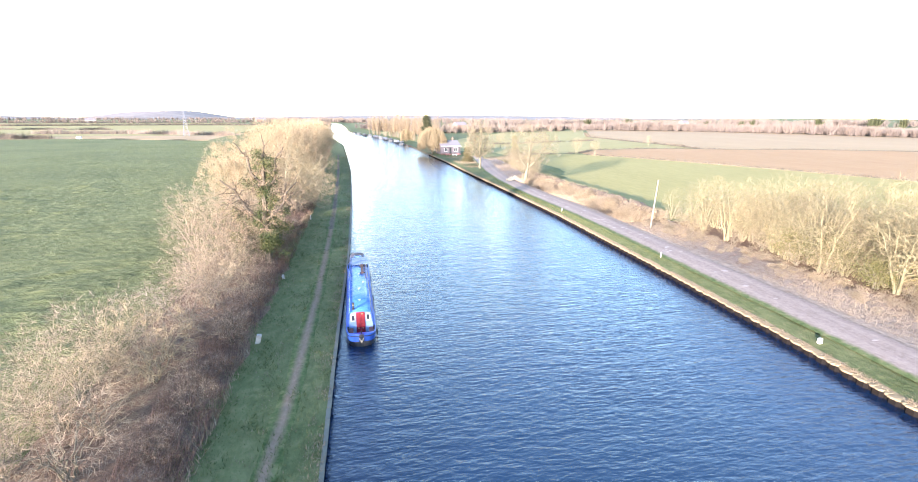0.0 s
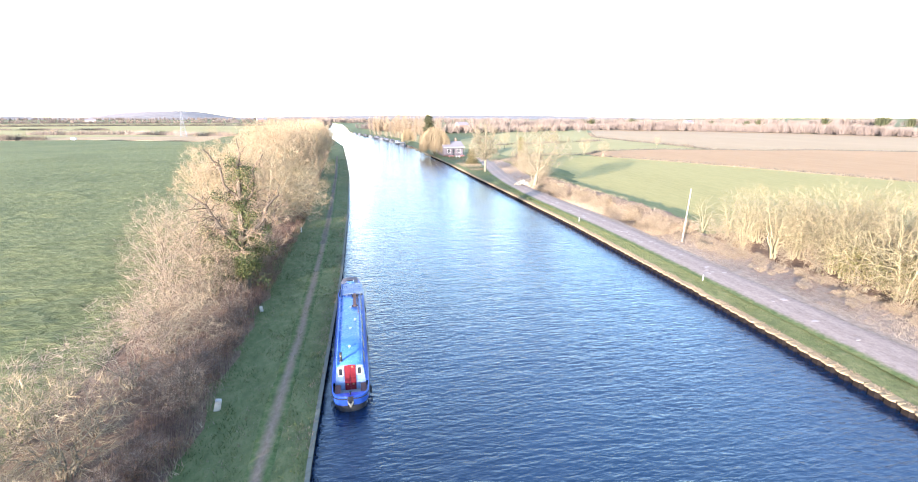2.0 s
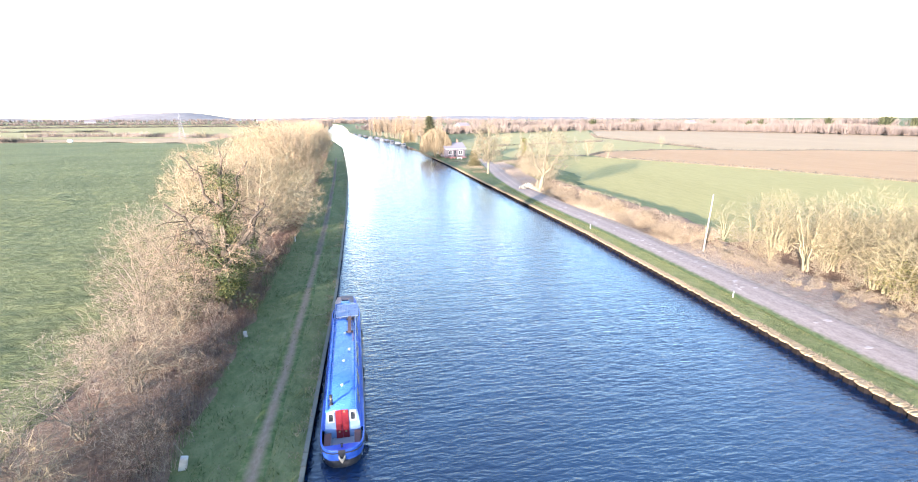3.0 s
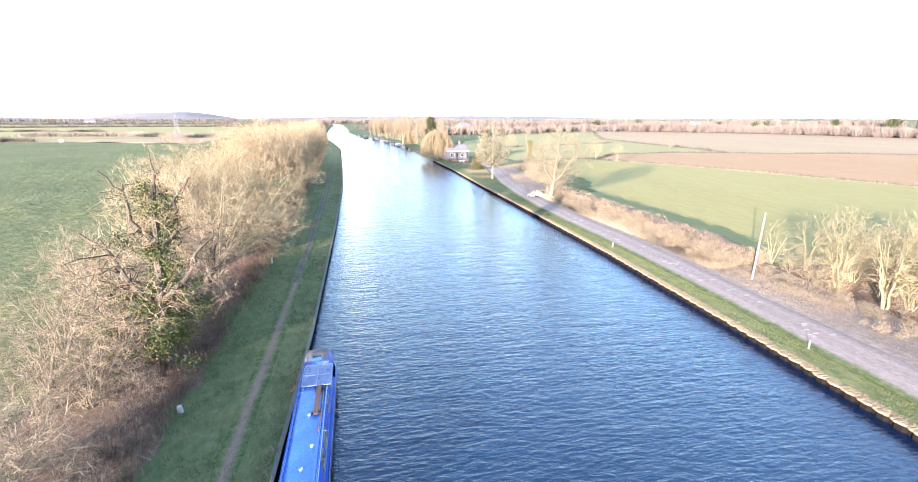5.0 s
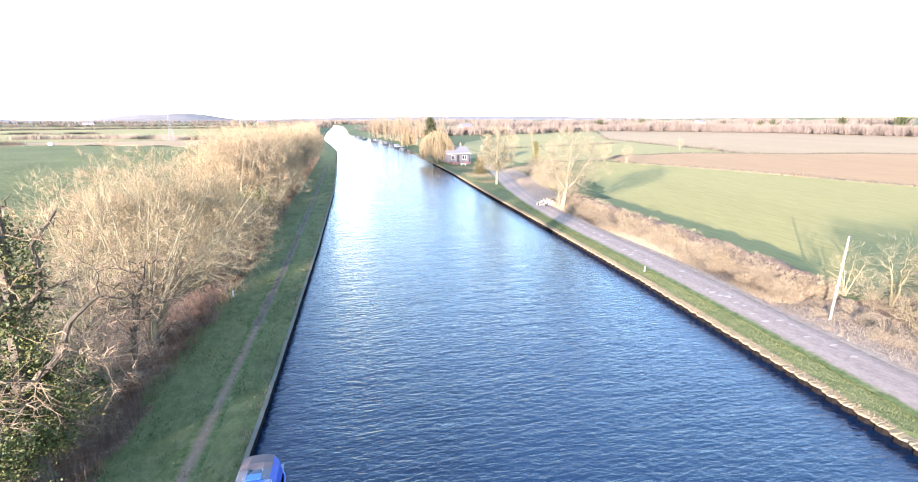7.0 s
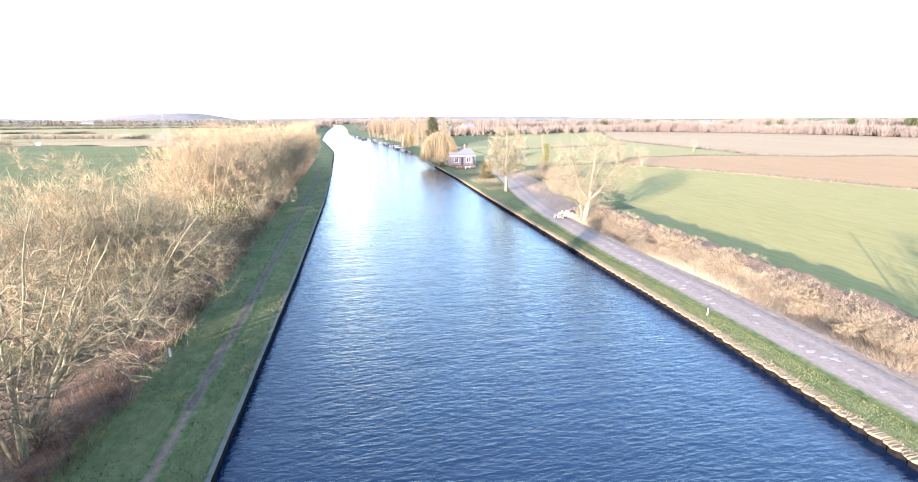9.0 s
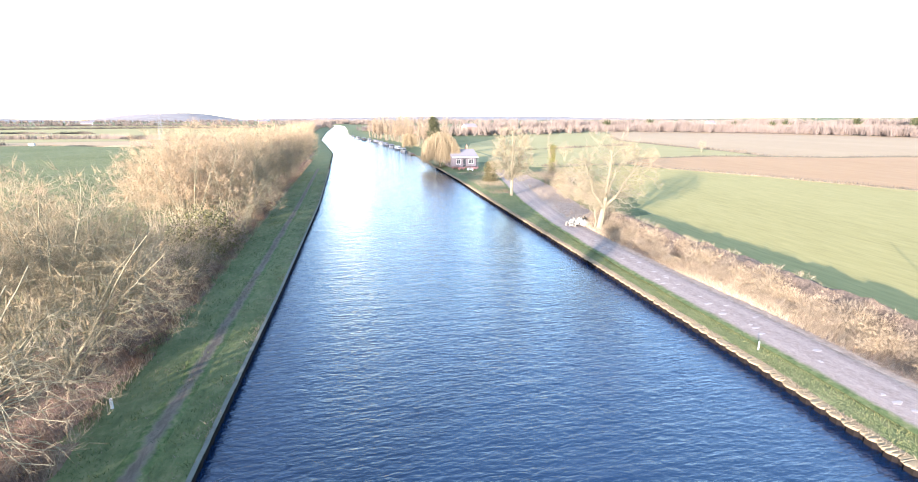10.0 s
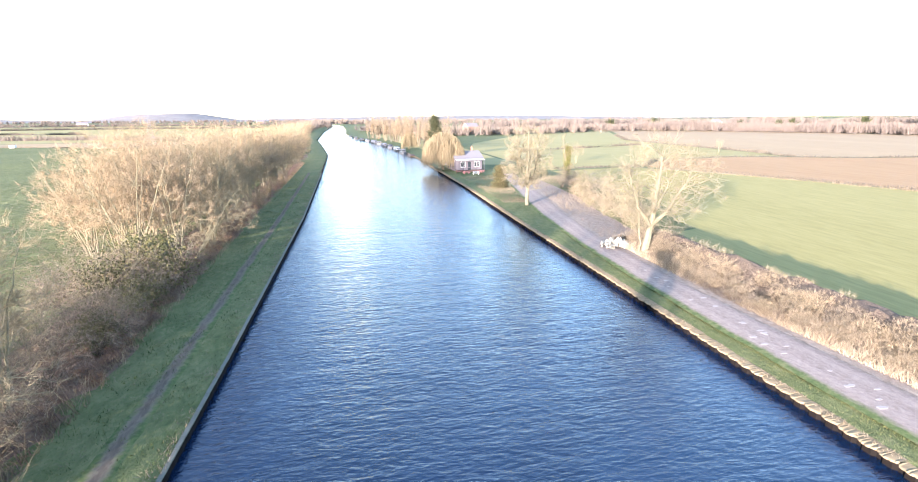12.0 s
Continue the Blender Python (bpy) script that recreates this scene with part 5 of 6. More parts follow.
# the two big trees on the far bank and their neighbours
syc = crown_tree(91, [([(0, 0, -0.2), (0.35, 0.0, 1.8), (0.65, 0.05, 3.4), (0.9, 0.1, 6.5), (1.2, 0.0, 9.8)], 0.46, 0.12), ([(0.6, 0.0, 3.0), (-0.6, 0.2, 4.6), (-1.6, 0.3, 6.8), (-2.4, 0.2, 9.0)], 0.22, 0.07), ([(0.7, 0.0, 3.3), (2.0, -0.2, 4.4), (3.2, -0.3, 6.4), (4.4, -0.5, 8.6)], 0.24, 0.07), ([(0.8, 0.1, 4.6), (1.6, 1.2, 6.0), (2.0, 2.0, 8.4)], 0.17, 0.06), ([(0.8, 0.0, 4.4), (0.4, -1.4, 6.0), (0.6, -2.4, 8.0)], 0.16, 0.06), ([(-0.4, 0.3, -0.2), (-0.5, 0.3, 2.0), (-0.7, 0.4, 4.4)], 0.12, 0.05)], [((1.0, 0, 8.6), (5.2, 5.0, 5.1)), ((4.4, -0.6, 7.8), (3.9, 3.4, 3.9)), ((-2.0, 0.4, 7.2), (3.6, 3.4, 4.0)), ((1.0, 0, 4.6), (4.2, 3.6, 2.2))], (110, 1200, 12000), (0.06, 0.024, 0.0100), (0.3, 0.85), (BARK_PALE, TWIG_CREAM), "sycamore", 0.5, 0.05, 0.7, 0.7, 0.1)
tree("sycamore", syc, pose(38.3, 105.8, GROUND_Z), "large leafless sycamore with pale sunlit bark beside the track")
lime = crown_tree(95, [([(0, 0, -0.2), (0.0, 0, 3.0), (0.1, 0.1, 7.0), (0.0, 0.0, 12.0)], 0.36, 0.08), ([(0, 0, 2.6), (0.9, 0.1, 4.6), (1.6, 0.2, 7.6), (2.0, 0.2, 10.0)], 0.16, 0.05), ([(0, 0, 2.8), (-0.9, -0.2, 4.8), (-1.7, -0.1, 7.4), (-2.1, 0.1, 10.0)], 0.16, 0.05), ([(0, 0, 3.4), (0.2, 1.1, 5.4), (0.3, 1.8, 8.6)], 0.13, 0.05), ([(0, 0, 3.2), (-0.1, -1.1, 5.2), (0.1, -1.8, 8.4)], 0.13, 0.05)], [((0, 0, 8.8), (4.3, 4.3, 5.3)), ((0.6, 0, 5.6), (4.0, 4.0, 3.2)), ((-1.2, 0.3, 6.6), (3.6, 3.6, 3.6))], (90, 760, 10000), (0.06, 0.028, 0.018), (0.4, 1.0), (BARK_PALE, TWIG_CREAM), "lime", 0.5, 0.04, 0.9, 0.72, 0.3)
tree("lime_tree", lime, pose(35.8, 137.7, GROUND_Z), "tall upright leafless tree on the grass bank")
ivied = bare_tree(97, [((0, 0, -0.2), (0.05, 0, 1), 9.5, 0.25)], POLE_LEVELS, TWIG_PALE, BARK_GREY, "ivied")
ivied.append(("ivy", leaf_cloud(5, [(0, 0, 0.6 + 0.4 * k) for k in range(18)], (0.4, 0.4, 0.4), 2200, 0.16, OLIVE, "ivy")))
tree("ivy_clad_tree", ivied, pose(57.0, 170.0, GROUND_Z), "thin bare tree wrapped in yellow-green ivy")
R5 = random.Random(37)
for x, yy, s in ((44.5, 118, 0.8), (46, 124, 1.0), (45.5, 129, 0.9), (48, 134, 1.1), (47.5, 141, 1.0), (51, 148, 1.1), (50, 156, 0.9), (54, 160, 1.0), (55, 165, 0.8), (43, 113, 0.6), (56, 150, 0.9)):
    put_tree(R5, HAW, "scrub_bush", x, yy, s * 1.1, "leafless brown bush in rough ground", "bush", "scrub beyond the sycamore")
for x, yy, s in ((46.5, 121, 0.75), (49, 129, 0.8), (52, 139, 0.8), (43.5, 117, 0.6), (47.5, 125, 0.7), (45, 133, 0.6), (49.5, 145, 0.8), (53, 153, 0.8)):
    put_tree(R5, SCRUB, "scrub_bush", x, yy, s, "leafless pale bush in rough ground", "bush", "scrub beyond the sycamore")
shrub_spots = [(R6.uniform(0.2, 1.0) * (1.9 - 0.32 * h) * math.cos(a_), R6.uniform(0.2, 1.0) * (1.9 - 0.32 * h) * math.sin(a_), 0.4 + h + R6.uniform(-0.15, 0.15)) for h in (0, 0.7, 1.4, 2.1, 2.8, 3.5, 4.1) for a_ in (0, 0.8, 1.6, 2.4, 3.1, 3.9, 4.7, 5.5)]
shrub = leaf_cloud(12, shrub_spots, (0.42, 0.42, 0.16), 5200, 0.12, plant("brown_green_leaves", [(0.045, 0.040, 0.017), (0.085, 0.073, 0.03), (0.15, 0.122, 0.052)]), "leaves")
t = thing("conical_shrub", pose(37.0, 158.5, GROUND_Z), "brown-green evergreen shrub beside the track", "bush")
part("leaves", shrub, None, t)
part("stem", Geo().tube([(0, 0, -0.1), (0, 0, 2.4)], [0.09, 0.03], 6), BARK_DARK, t)

# golden weeping willow, dark conifer, poplars
def weeping(seed, radius, height, strands):
    """A dome of long hanging strands on arching limbs."""
    rng = np.random.default_rng(seed)
    limbs = bare_tree(seed, [((0, 0, -0.2), (0, 0, 1), height * 0.62, 0.34), ((0, 0, 1.2), (0.5, 0.2, 1), height * 0.6, 0.2), ((0, 0, 1.2), (-0.5, -0.3, 1), height * 0.6, 0.2)], [dict(n=12, u0=0.3, angle=58, ratio=0.6, thick=0.5, seg=5, wander=0.16, lift=-0.02, top=0.3), dict(n=8, u0=0.2, angle=50, ratio=0.5, thick=0.5, seg=3, wander=0.12, lift=-0.1)], TWIG_GOLD, BARK_GREY, "willow_limbs")
    a, c = rng.uniform(0, 6.28319, strands), np.sqrt(rng.uniform(0.02, 1, strands))
    lobes = 1 + 0.16 * np.sin(a * 3 + 1) + 0.10 * np.sin(a * 7)
    top = np.stack([radius * c * lobes * np.cos(a), radius * c * lobes * np.sin(a), height * (0.45 + 0.55 * np.sqrt(np.maximum(0, 1 - c * c))) * rng.uniform(0.5, 1.0, strands)], 1)
    end = top + np.stack([rng.normal(0, 0.25, strands) + 0.5 * np.cos(a), rng.normal(0, 0.25, strands) + 0.5 * np.sin(a), -np.minimum(top[:, 2] - 0.6, rng.uniform(1.5, 4.5, strands))], 1)
    v, f = slivers(rng, top, end, np.full(strands, 0.03))
    return [limbs[0], limbs[1], ("foliage", mesh_np("foliage", v, f, TWIG_GOLD))]


gold = [weeping(101, 5.0, 11.0, 11000)]
put_tree(R5, gold, "weeping_willow", 31.4, 199.0, 1.0, "golden weeping willow hanging over the bank")
put_tree(R5, gold, "weeping_willow", 30.5, 292, 0.7, "golden weeping willow hanging over the bank")
fir_spots = []
for k in range(60):
    h = 5.0 + 10.3 * k / 59
    w_ = 3.1 * math.sqrt(max(0.03, 1 - ((h - 8.5) / 7.2) ** 2)) * R6.uniform(0.4, 1.0)
    fir_spots.append((w_ * math.cos(k * 2.4), w_ * math.sin(k * 2.4), h))
fir = leaf_cloud(15, fir_spots, (0.6, 0.6, 0.35), 9000, 0.17, EVERGREEN, "needles")
t = thing("conifer", pose(37.5, 255.0, GROUND_Z) @ Matrix.Diagonal((0.85, 0.85, 0.97, 1)), "dark green conifer above the willow", "tree")
part("needles", fir, None, t)
part("trunk", Geo().tube([(0, 0, -0.2), (0, 0, 14)], [0.35, 0.05], 8), BARK_DARK, t)
POPLAR = [bare_tree(110 + i, spread_stems(R1, 3, 0.10, 15.5, 0.17, 0.3), [dict(n=16, u0=0.15, angle=26, ratio=0.26, thick=0.45, seg=3, wander=0.1, lift=0.12), dict(n=9, u0=0.1, angle=34, ratio=0.5, thick=0.5, seg=1, wander=0.1, lift=0.1), dict(n=5, u0=0.1, angle=34, ratio=0.7, thick=0.9, seg=1, wander=0.1, lift=0.1)], TWIG_BROWN, BARK_GREY, "poplar", True) for i in range(2)]
for i in range(66):
    u = i / 65
    put_tree(R5, POPLAR, "poplar", 45 - 30 * u + R5.uniform(-3, 6), 290 + 150 * u + R5.uniform(-5, 5), R5.uniform(0.9, 1.08), "tall leafless poplar with orange twigs", "tree", "poplars behind the moorings")

# clumps of dead stems along the bank beside the wheat
R7 = random.Random(53)
for i in range(170):
    yy = 60.5 + 51 * i / 169 + R7.uniform(-0.8, 0.8)
    u = R7.random()
    x = float(np.interp(yy, TRACK_Y, TRACK_B)) + 1.6 + u * 5.4
    put_tree(R7, DEAD, "dead_growth", x, yy, (0.55 + 0.65 * min(1.0, u * 2.2)) * R7.uniform(0.8, 1.2), "waist-high clump of dead straw-coloured stems", "bush", "clumps on the bank")
for i in range(90):
    yy = 12 + 48 * i / 89 + R7.uniform(-0.6, 0.6)
    x = THICKET_X - 3.6 * R7.random() ** 1.5
    put_tree(R7, DEAD[1:], "dead_growth", x, yy, R7.uniform(0.35, 0.75), "low tangle of dead brown stems beside the track", "bush", "clumps on the bank")

# russet tangle along the foot of the towpath hedge
for i in range(150):
    yy = 12 + 135 * i / 149 + R7.uniform(-0.5, 0.5)
    edge = float(np.interp(yy, [20, 47, 85, 110, 180], [-7.2, -6.9, -6.7, -7.5, -9.2]))
    put_tree(R7, FOOT, "bramble_tangle", edge - 0.35 - 1.5 * R7.random(), yy, R7.uniform(0.35, 0.7), "low russet tangle of bramble and dead bracken at the hedge foot", "bush", "brambles at the hedge foot")

# single small trees out on the fields
for x, yy, s in ((99, 189.8, 0.55), (94.7, 198.5, 0.6), (161.7, 248.2, 0.5), (81.8, 219, 0.6), (75.3, 248.2, 0.7)):
    put_tree(R5, ASH, "field_tree", x, yy, s, "small leafless tree on a field boundary", "tree", "field trees")

# ---- posts, pole, woodpile ----
def marker_post(x, y, h, w, z=GROUND_Z, lean=(0, 0), mat=WHITE, label="short white painted marker post in the grass"):
    t = thing("marker_post", pose(x, y, z - 0.15, lean[0], lean[1], 8), label, "post", "marker posts")
    part("shaft", Geo().box((0, 0, (h + 0.1) / 2), (w, w * 0.8, h + 0.1), None, 0.92).mesh("shaft", mat, False, 0.02), None, t)
    part("cap", Geo().box((0, 0, h + 0.12), (w * 0.9, w * 0.7, 0.05), None, 0.6).mesh("cap", mat, False, 0.008), None, t)
    return t


marker_post(-6.7, 31.6, 0.62, 0.33, lean=(8, 14), mat=STAINED, label="stout white weathered milestone by the hedge")
marker_post(-6.75, 45.0, 0.42, 0.24, lean=(4, -6), mat=STAINED)
marker_post(-6.5, 72.3, 0.60, 0.14)
marker_post(29.9 + 0.5, 24.1, 0.30, 0.28, 0.8, label="low white painted stone in the grass")
marker_post(32.2, 44.6, 0.50, 0.09, 0.84)
marker_post(32.5, 71.5, 0.50, 0.09, 0.85)

pole = thing("telegraph_pole", pose(39.25, 57.4, GROUND_Z - 0.1, -3, 6, 0), "weathered pale wooden pole leaning beside the track", "pole")
part("shaft", Geo().tube([(0, 0, 0), (0, 0, 2.2), (0.01, 0, 4.4), (0, 0, 6.5)], [0.095, 0.088, 0.08, 0.072], 12).mesh("shaft", POLE_WOOD, True), None, pole)
part("cap", Geo().tube([(0, 0, 6.5), (0, 0, 6.56)], [0.125, 0.03], 12), STEEL, pole)

heap = thing("log_heap", pose(36.9, 109.2, GROUND_Z) @ Matrix.Scale(1.5, 4), "heap of pale cut logs and rubble beside the track", "heap")
rr = random.Random(5)
for i in range(46):
    a, d = rr.uniform(0, 6.28), rr.uniform(0, 1) ** 0.6
    x, y = 1.35 * d * math.cos(a), 1.0 * d * math.sin(a)
    z = 0.12 + 0.62 * (1 - d) * rr.uniform(0.5, 1)
    m = Euler((rr.uniform(-0.5, 0.5), rr.uniform(-0.5, 0.5), rr.uniform(0, 6.28))).to_matrix().to_4x4()
    part("log", Geo().box((x, y, z), (rr.uniform(0.25, 0.6), rr.uniform(0.15, 0.3), rr.uniform(0.14, 0.24)), m, 0.85), PALE_STONE, heap)

# ---- the bungalow by the water, with its furniture ----
def bungalow(m):
    h = thing("bungalow", m, "grey boarded waterside bungalow with a slate roof and veranda", "house")
    w, d, wall_h, ridge = 8.6, 9.0, 2.9, 4.3
    for s in (-1, 1):
        part("side_wall", Geo().box((s * (w / 2 - 0.1), d / 2, wall_h / 2), (0.2, d, wall_h)), BOARDS, h)
    front = Geo()
    for x0, x1, z0, z1 in ((-4.3, -2.6, 0, 2.9), (-2.6, -1.2, 0, 0.9), (-2.6, -1.2, 2.1, 2.9), (-1.2, -0.4, 0, 2.9), (-0.4, 0.6, 2.1, 2.9), (0.6, 1.6, 0, 2.9), (1.6, 3.2, 0, 0.9), (1.6, 3.2, 2.1, 2.9), (3.2, 4.3, 0, 2.9)):
        front.box(((x0 + x1) / 2, 0.1, (z0 + z1) / 2), (x1 - x0, 0.2, z1 - z0))
    part("front_wall", front, BOARDS, h)
    part("back_wall", Geo().box((0, d - 0.1, wall_h / 2), (w - 0.4, 0.2, wall_h)), BOARDS, h)
    for y in (0.02, d - 0.02):
        part("wall_plate", Geo().box((0, y, wall_h + 0.05), (w, 0.1, 0.1)), BOARDS, h)
    # ridge runs along the front
    for s in (0, 1):
        y_e, y_r = (-0.4, d / 2) if s == 0 else (d + 0.4, d / 2)
        part("roof", Geo().loft([[(-w / 2 - 0.3, y_e, wall_h - 0.1), (w / 2 + 0.3, y_e, wall_h - 0.1)], [(-w / 2 - 0.3, y_r, ridge), (w / 2 + 0.3, y_r, ridge)], [(-w / 2 - 0.3, y_r, ridge + 0.12), (w / 2 + 0.3, y_r, ridge + 0.12)], [(-w / 2 - 0.3, y_e, wall_h + 0.05), (w / 2 + 0.3, y_e, wall_h + 0.05)]], False), SLATE, h, "grey slate roof slope")
    for s in (-1, 1):
        part("gable", Geo().add([(s * (w / 2 - 0.05), 0, wall_h), (s * (w / 2 - 0.05), d, wall_h), (s * (w / 2 - 0.05), d / 2, ridge), (s * (w / 2 - 0.2), 0, wall_h), (s * (w / 2 - 0.2), d, wall_h), (s * (w / 2 - 0.2), d / 2, ridge)], [(0, 1, 2), (5, 4, 3), (0, 3, 4, 1), (1, 4, 5, 2), (2, 5, 3, 0)]), BOARDS, h)
    ch = part("chimney", Geo().box((2.4, d / 2 + 0.6, ridge + 0.3), (0.6, 0.6, 1.2)).mesh("chimney", BRICK, False, 0.02), None, h, "brick chimney")
    part("pot", Geo().tube([(2.4, d / 2 + 0.6, ridge + 0.9), (2.4, d / 2 + 0.6, ridge + 1.25)], [0.14, 0.11], 8), BRICK, ch)
    for x, ww in ((-1.9, 1.4), (2.4, 1.6)):
        fr = Geo()
        for dx, dz, sx, sz in ((0, 0.6, ww, 0.08), (0, -0.6, ww + 0.1, 0.1), (-ww / 2, 0, 0.08, 1.2), (ww / 2, 0, 0.08, 1.2), (0, 0, 0.06, 1.2)):
            fr.box((x + dx, 0.03, 1.5 + dz), (sx, 0.12, sz))
        win = part("window", fr, WHITE, h, "white window frame")
        part("pane", Geo().box((x, 0.1, 1.5), (ww - 0.06, 0.02, 1.16)), GLASS, win)
    door = part("door", Geo().box((0.1, 0.08, 1.05), (0.96, 0.06, 2.08)).mesh("door", GLASS, False, 0.01), None, h, "dark glazed door")
    part("handle", Geo().box((0.45, 0.03, 1.05), (0.1, 0.04, 0.03)), BRASS, door)
    ver = part("veranda_roof", Geo().box((0, -1.1, 2.72), (w + 0.2, 2.0, 0.10), Matrix.Rotation(0.10, 4, "X")), SHEET, h, "pale sheet veranda roof")
    for x in (-4.1, -2.0, 0.0, 2.0, 4.1):
        part("post", Geo().box((x, -1.95, 1.3), (0.11, 0.11, 2.6)), BOARDS, h)
    part("rail", Geo().box((-2.2, -1.95, 0.95), (4.0, 0.06, 0.08)), BOARDS, h)
    part("deck", Geo().box((0, -1.1, 0.14), (w, 2.1, 0.22)), PLANK, h, "timber veranda deck")
    return h


bungalow(pose(37.8, 193.0, GROUND_Z, 0, 0, 4) @ Matrix.Diagonal((0.92, 1, 1.2, 1)))
shed = thing("outbuilding", pose(36.6, 210, GROUND_Z) @ Matrix.Diagonal((0.5, 0.8, 1.0, 1)), "low white roofed outbuilding behind the bungalow", "shed")
part("wall", Geo().box((0, 0, 1.7), (9, 8, 3.4)), BOARDS, shed)
part("roof", Geo().loft([[(-4.8, -4.3, 3.3), (0, -4.3, 5.4), (4.8, -4.3, 3.3)], [(-4.8, 4.3, 3.3), (0, 4.3, 5.4), (4.8, 4.3, 3.3)]]), SHEET, shed, "white sheet roof")


def picnic_table(m, mat, label):
    t = thing("picnic_table", m, label, "table", "picnic tables")
    for k in range(4):
        part("plank", Geo().box((0, -0.3 + 0.2 * k, 0.75), (1.8, 0.17, 0.04)), mat, t)
    for s in (-1, 1):
        part("bench", Geo().box((0, s * 0.72, 0.45), (1.8, 0.26, 0.04)), mat, t)
        part("leg", Geo().box((s * 0.65, -0.38, 0.38), (0.08, 0.07, 0.82), Matrix.Rotation(0.45, 4, "X")), mat, t)
        part("leg", Geo().box((s * 0.65, 0.38, 0.38), (0.08, 0.07, 0.82), Matrix.Rotation(-0.45, 4, "X")), mat, t)
        part("bearer", Geo().box((s * 0.65, 0, 0.41), (0.06, 1.6, 0.08)), mat, t)
    return t


RED_WOOD = paint("faded_red_wood", (0.42, 0.16, 0.14), 0.7, 0, 0.3)
for x, y, a, mat in ((35.4, 185.5, 10, RED_WOOD), (37.6, 183.5, -20, WHITE), (39.4, 186.0, 35, RED_WOOD), (34.0, 188.5, 5, PLANK)):
    picnic_table(pose(x, y, GROUND_Z, 0, 0, a), mat, "faded red wooden picnic table in front of the bungalow" if mat is RED_WOOD else "pale wooden picnic table in front of the bungalow")


# ---- boats moored in the distance ----
def moored_boat(m, length, hull_mat, cabin_mat, label, tall=1.0):
    b = thing("moored_boat", m, label, "boat", "distant moored boats")
    secs = [(0, 0.1, 1.2), (0.6, 0.7, 1.05), (1.6, 1.15, 0.95), (length - 1.5, 1.2, 0.85), (length, 0.9, 0.85)]
    hull = Geo().loft([boat_ring(*s) for s in secs])
    hull.add(boat_ring(*secs[-1]), [tuple(range(8))])
    part("hull", hull, hull_mat, b)
    part("deck", Geo().loft([[(-h, y, t - 0.05), (h, y, t - 0.05)] for y, h, t in secs]), cabin_mat, b)
    cab = part("cabin", Geo().box((0, length * 0.52, 0.85 + 0.55 * tall), (1.9, length * 0.62, 1.1 * tall), None, 0.93).mesh("cabin", cabin_mat, False, 0.04), None, b)
    for s in (-1, 1):
        for k in range(4):
            part("window", Geo().box((s * 0.94, length * (0.30 + 0.14 * k), 0.9 + 0.6 * tall), (0.06, length * 0.09, 0.42)), GLASS, cab)
    part("windscreen", Geo().box((0, length * 0.21, 0.9 + 0.65 * tall), (1.5, 0.08, 0.45)), GLASS, cab)
    part("rail", Geo().tube([(-0.9, length * 0.1, 1.25), (0, 0.25, 1.6), (0.9, length * 0.1, 1.25)], 0.025, 5), STEEL, b)
    return b


fleet = [(272, 9, BOAT_WHITE, BOAT_WHITE, "white motor cruiser moored under the trees"), (289, 12, HULL_BLACK, GREY_DECK, "dark narrowboat moored under the trees"), (309, 9, BOAT_WHITE, CANVAS, "cream motor cruiser moored under the trees"), (326, 14, HULL_BLACK, CANVAS, "dark narrowboat with a grey canvas cover"), (346, 10, BOAT_WHITE, BOAT_WHITE, "white motor cruiser moored under the trees"), (362, 15, HULL_BLACK, CANVAS, "dark narrowboat with a grey cabin"), (384, 10, BOAT_WHITE, BOAT_WHITE, "white motor cruiser moored under the trees"), (402, 12, HULL_BLACK, BOAT_WHITE, "cream topped narrowboat moored by the bank"), (424, 11, BOAT_WHITE, BOAT_WHITE, "white motor cruiser moored under the trees"), (446, 12, GREY_DECK, BOAT_WHITE, "white topped narrowboat moored by the bank")]
for y, length, hm, cm, lab in fleet:
    a = math.degrees(math.atan2(right_x(y) - right_x(y + 20), 20))
    moored_boat(pose(right_x(y) - 1.9, y, 0, 0, 0, a), length, hm, cm, lab, 1.0 if hm is not BOAT_WHITE else 1.1)
jetty = thing("landing_stage", pose(right_x(262) - 0.6, 255, 0), "pale timber landing stage at the bank", "jetty")
for k in range(10):
    part("plank", Geo().box((0, k * 0.8, 0.72), (2.4, 0.74, 0.06)), PLANK, jetty)
for k in range(4):
    part("pile", Geo().tube([(-1.0, k * 2.4, -1), (-1.0, k * 2.4, 1.2)], 0.1, 6), POLE_WOOD, jetty)


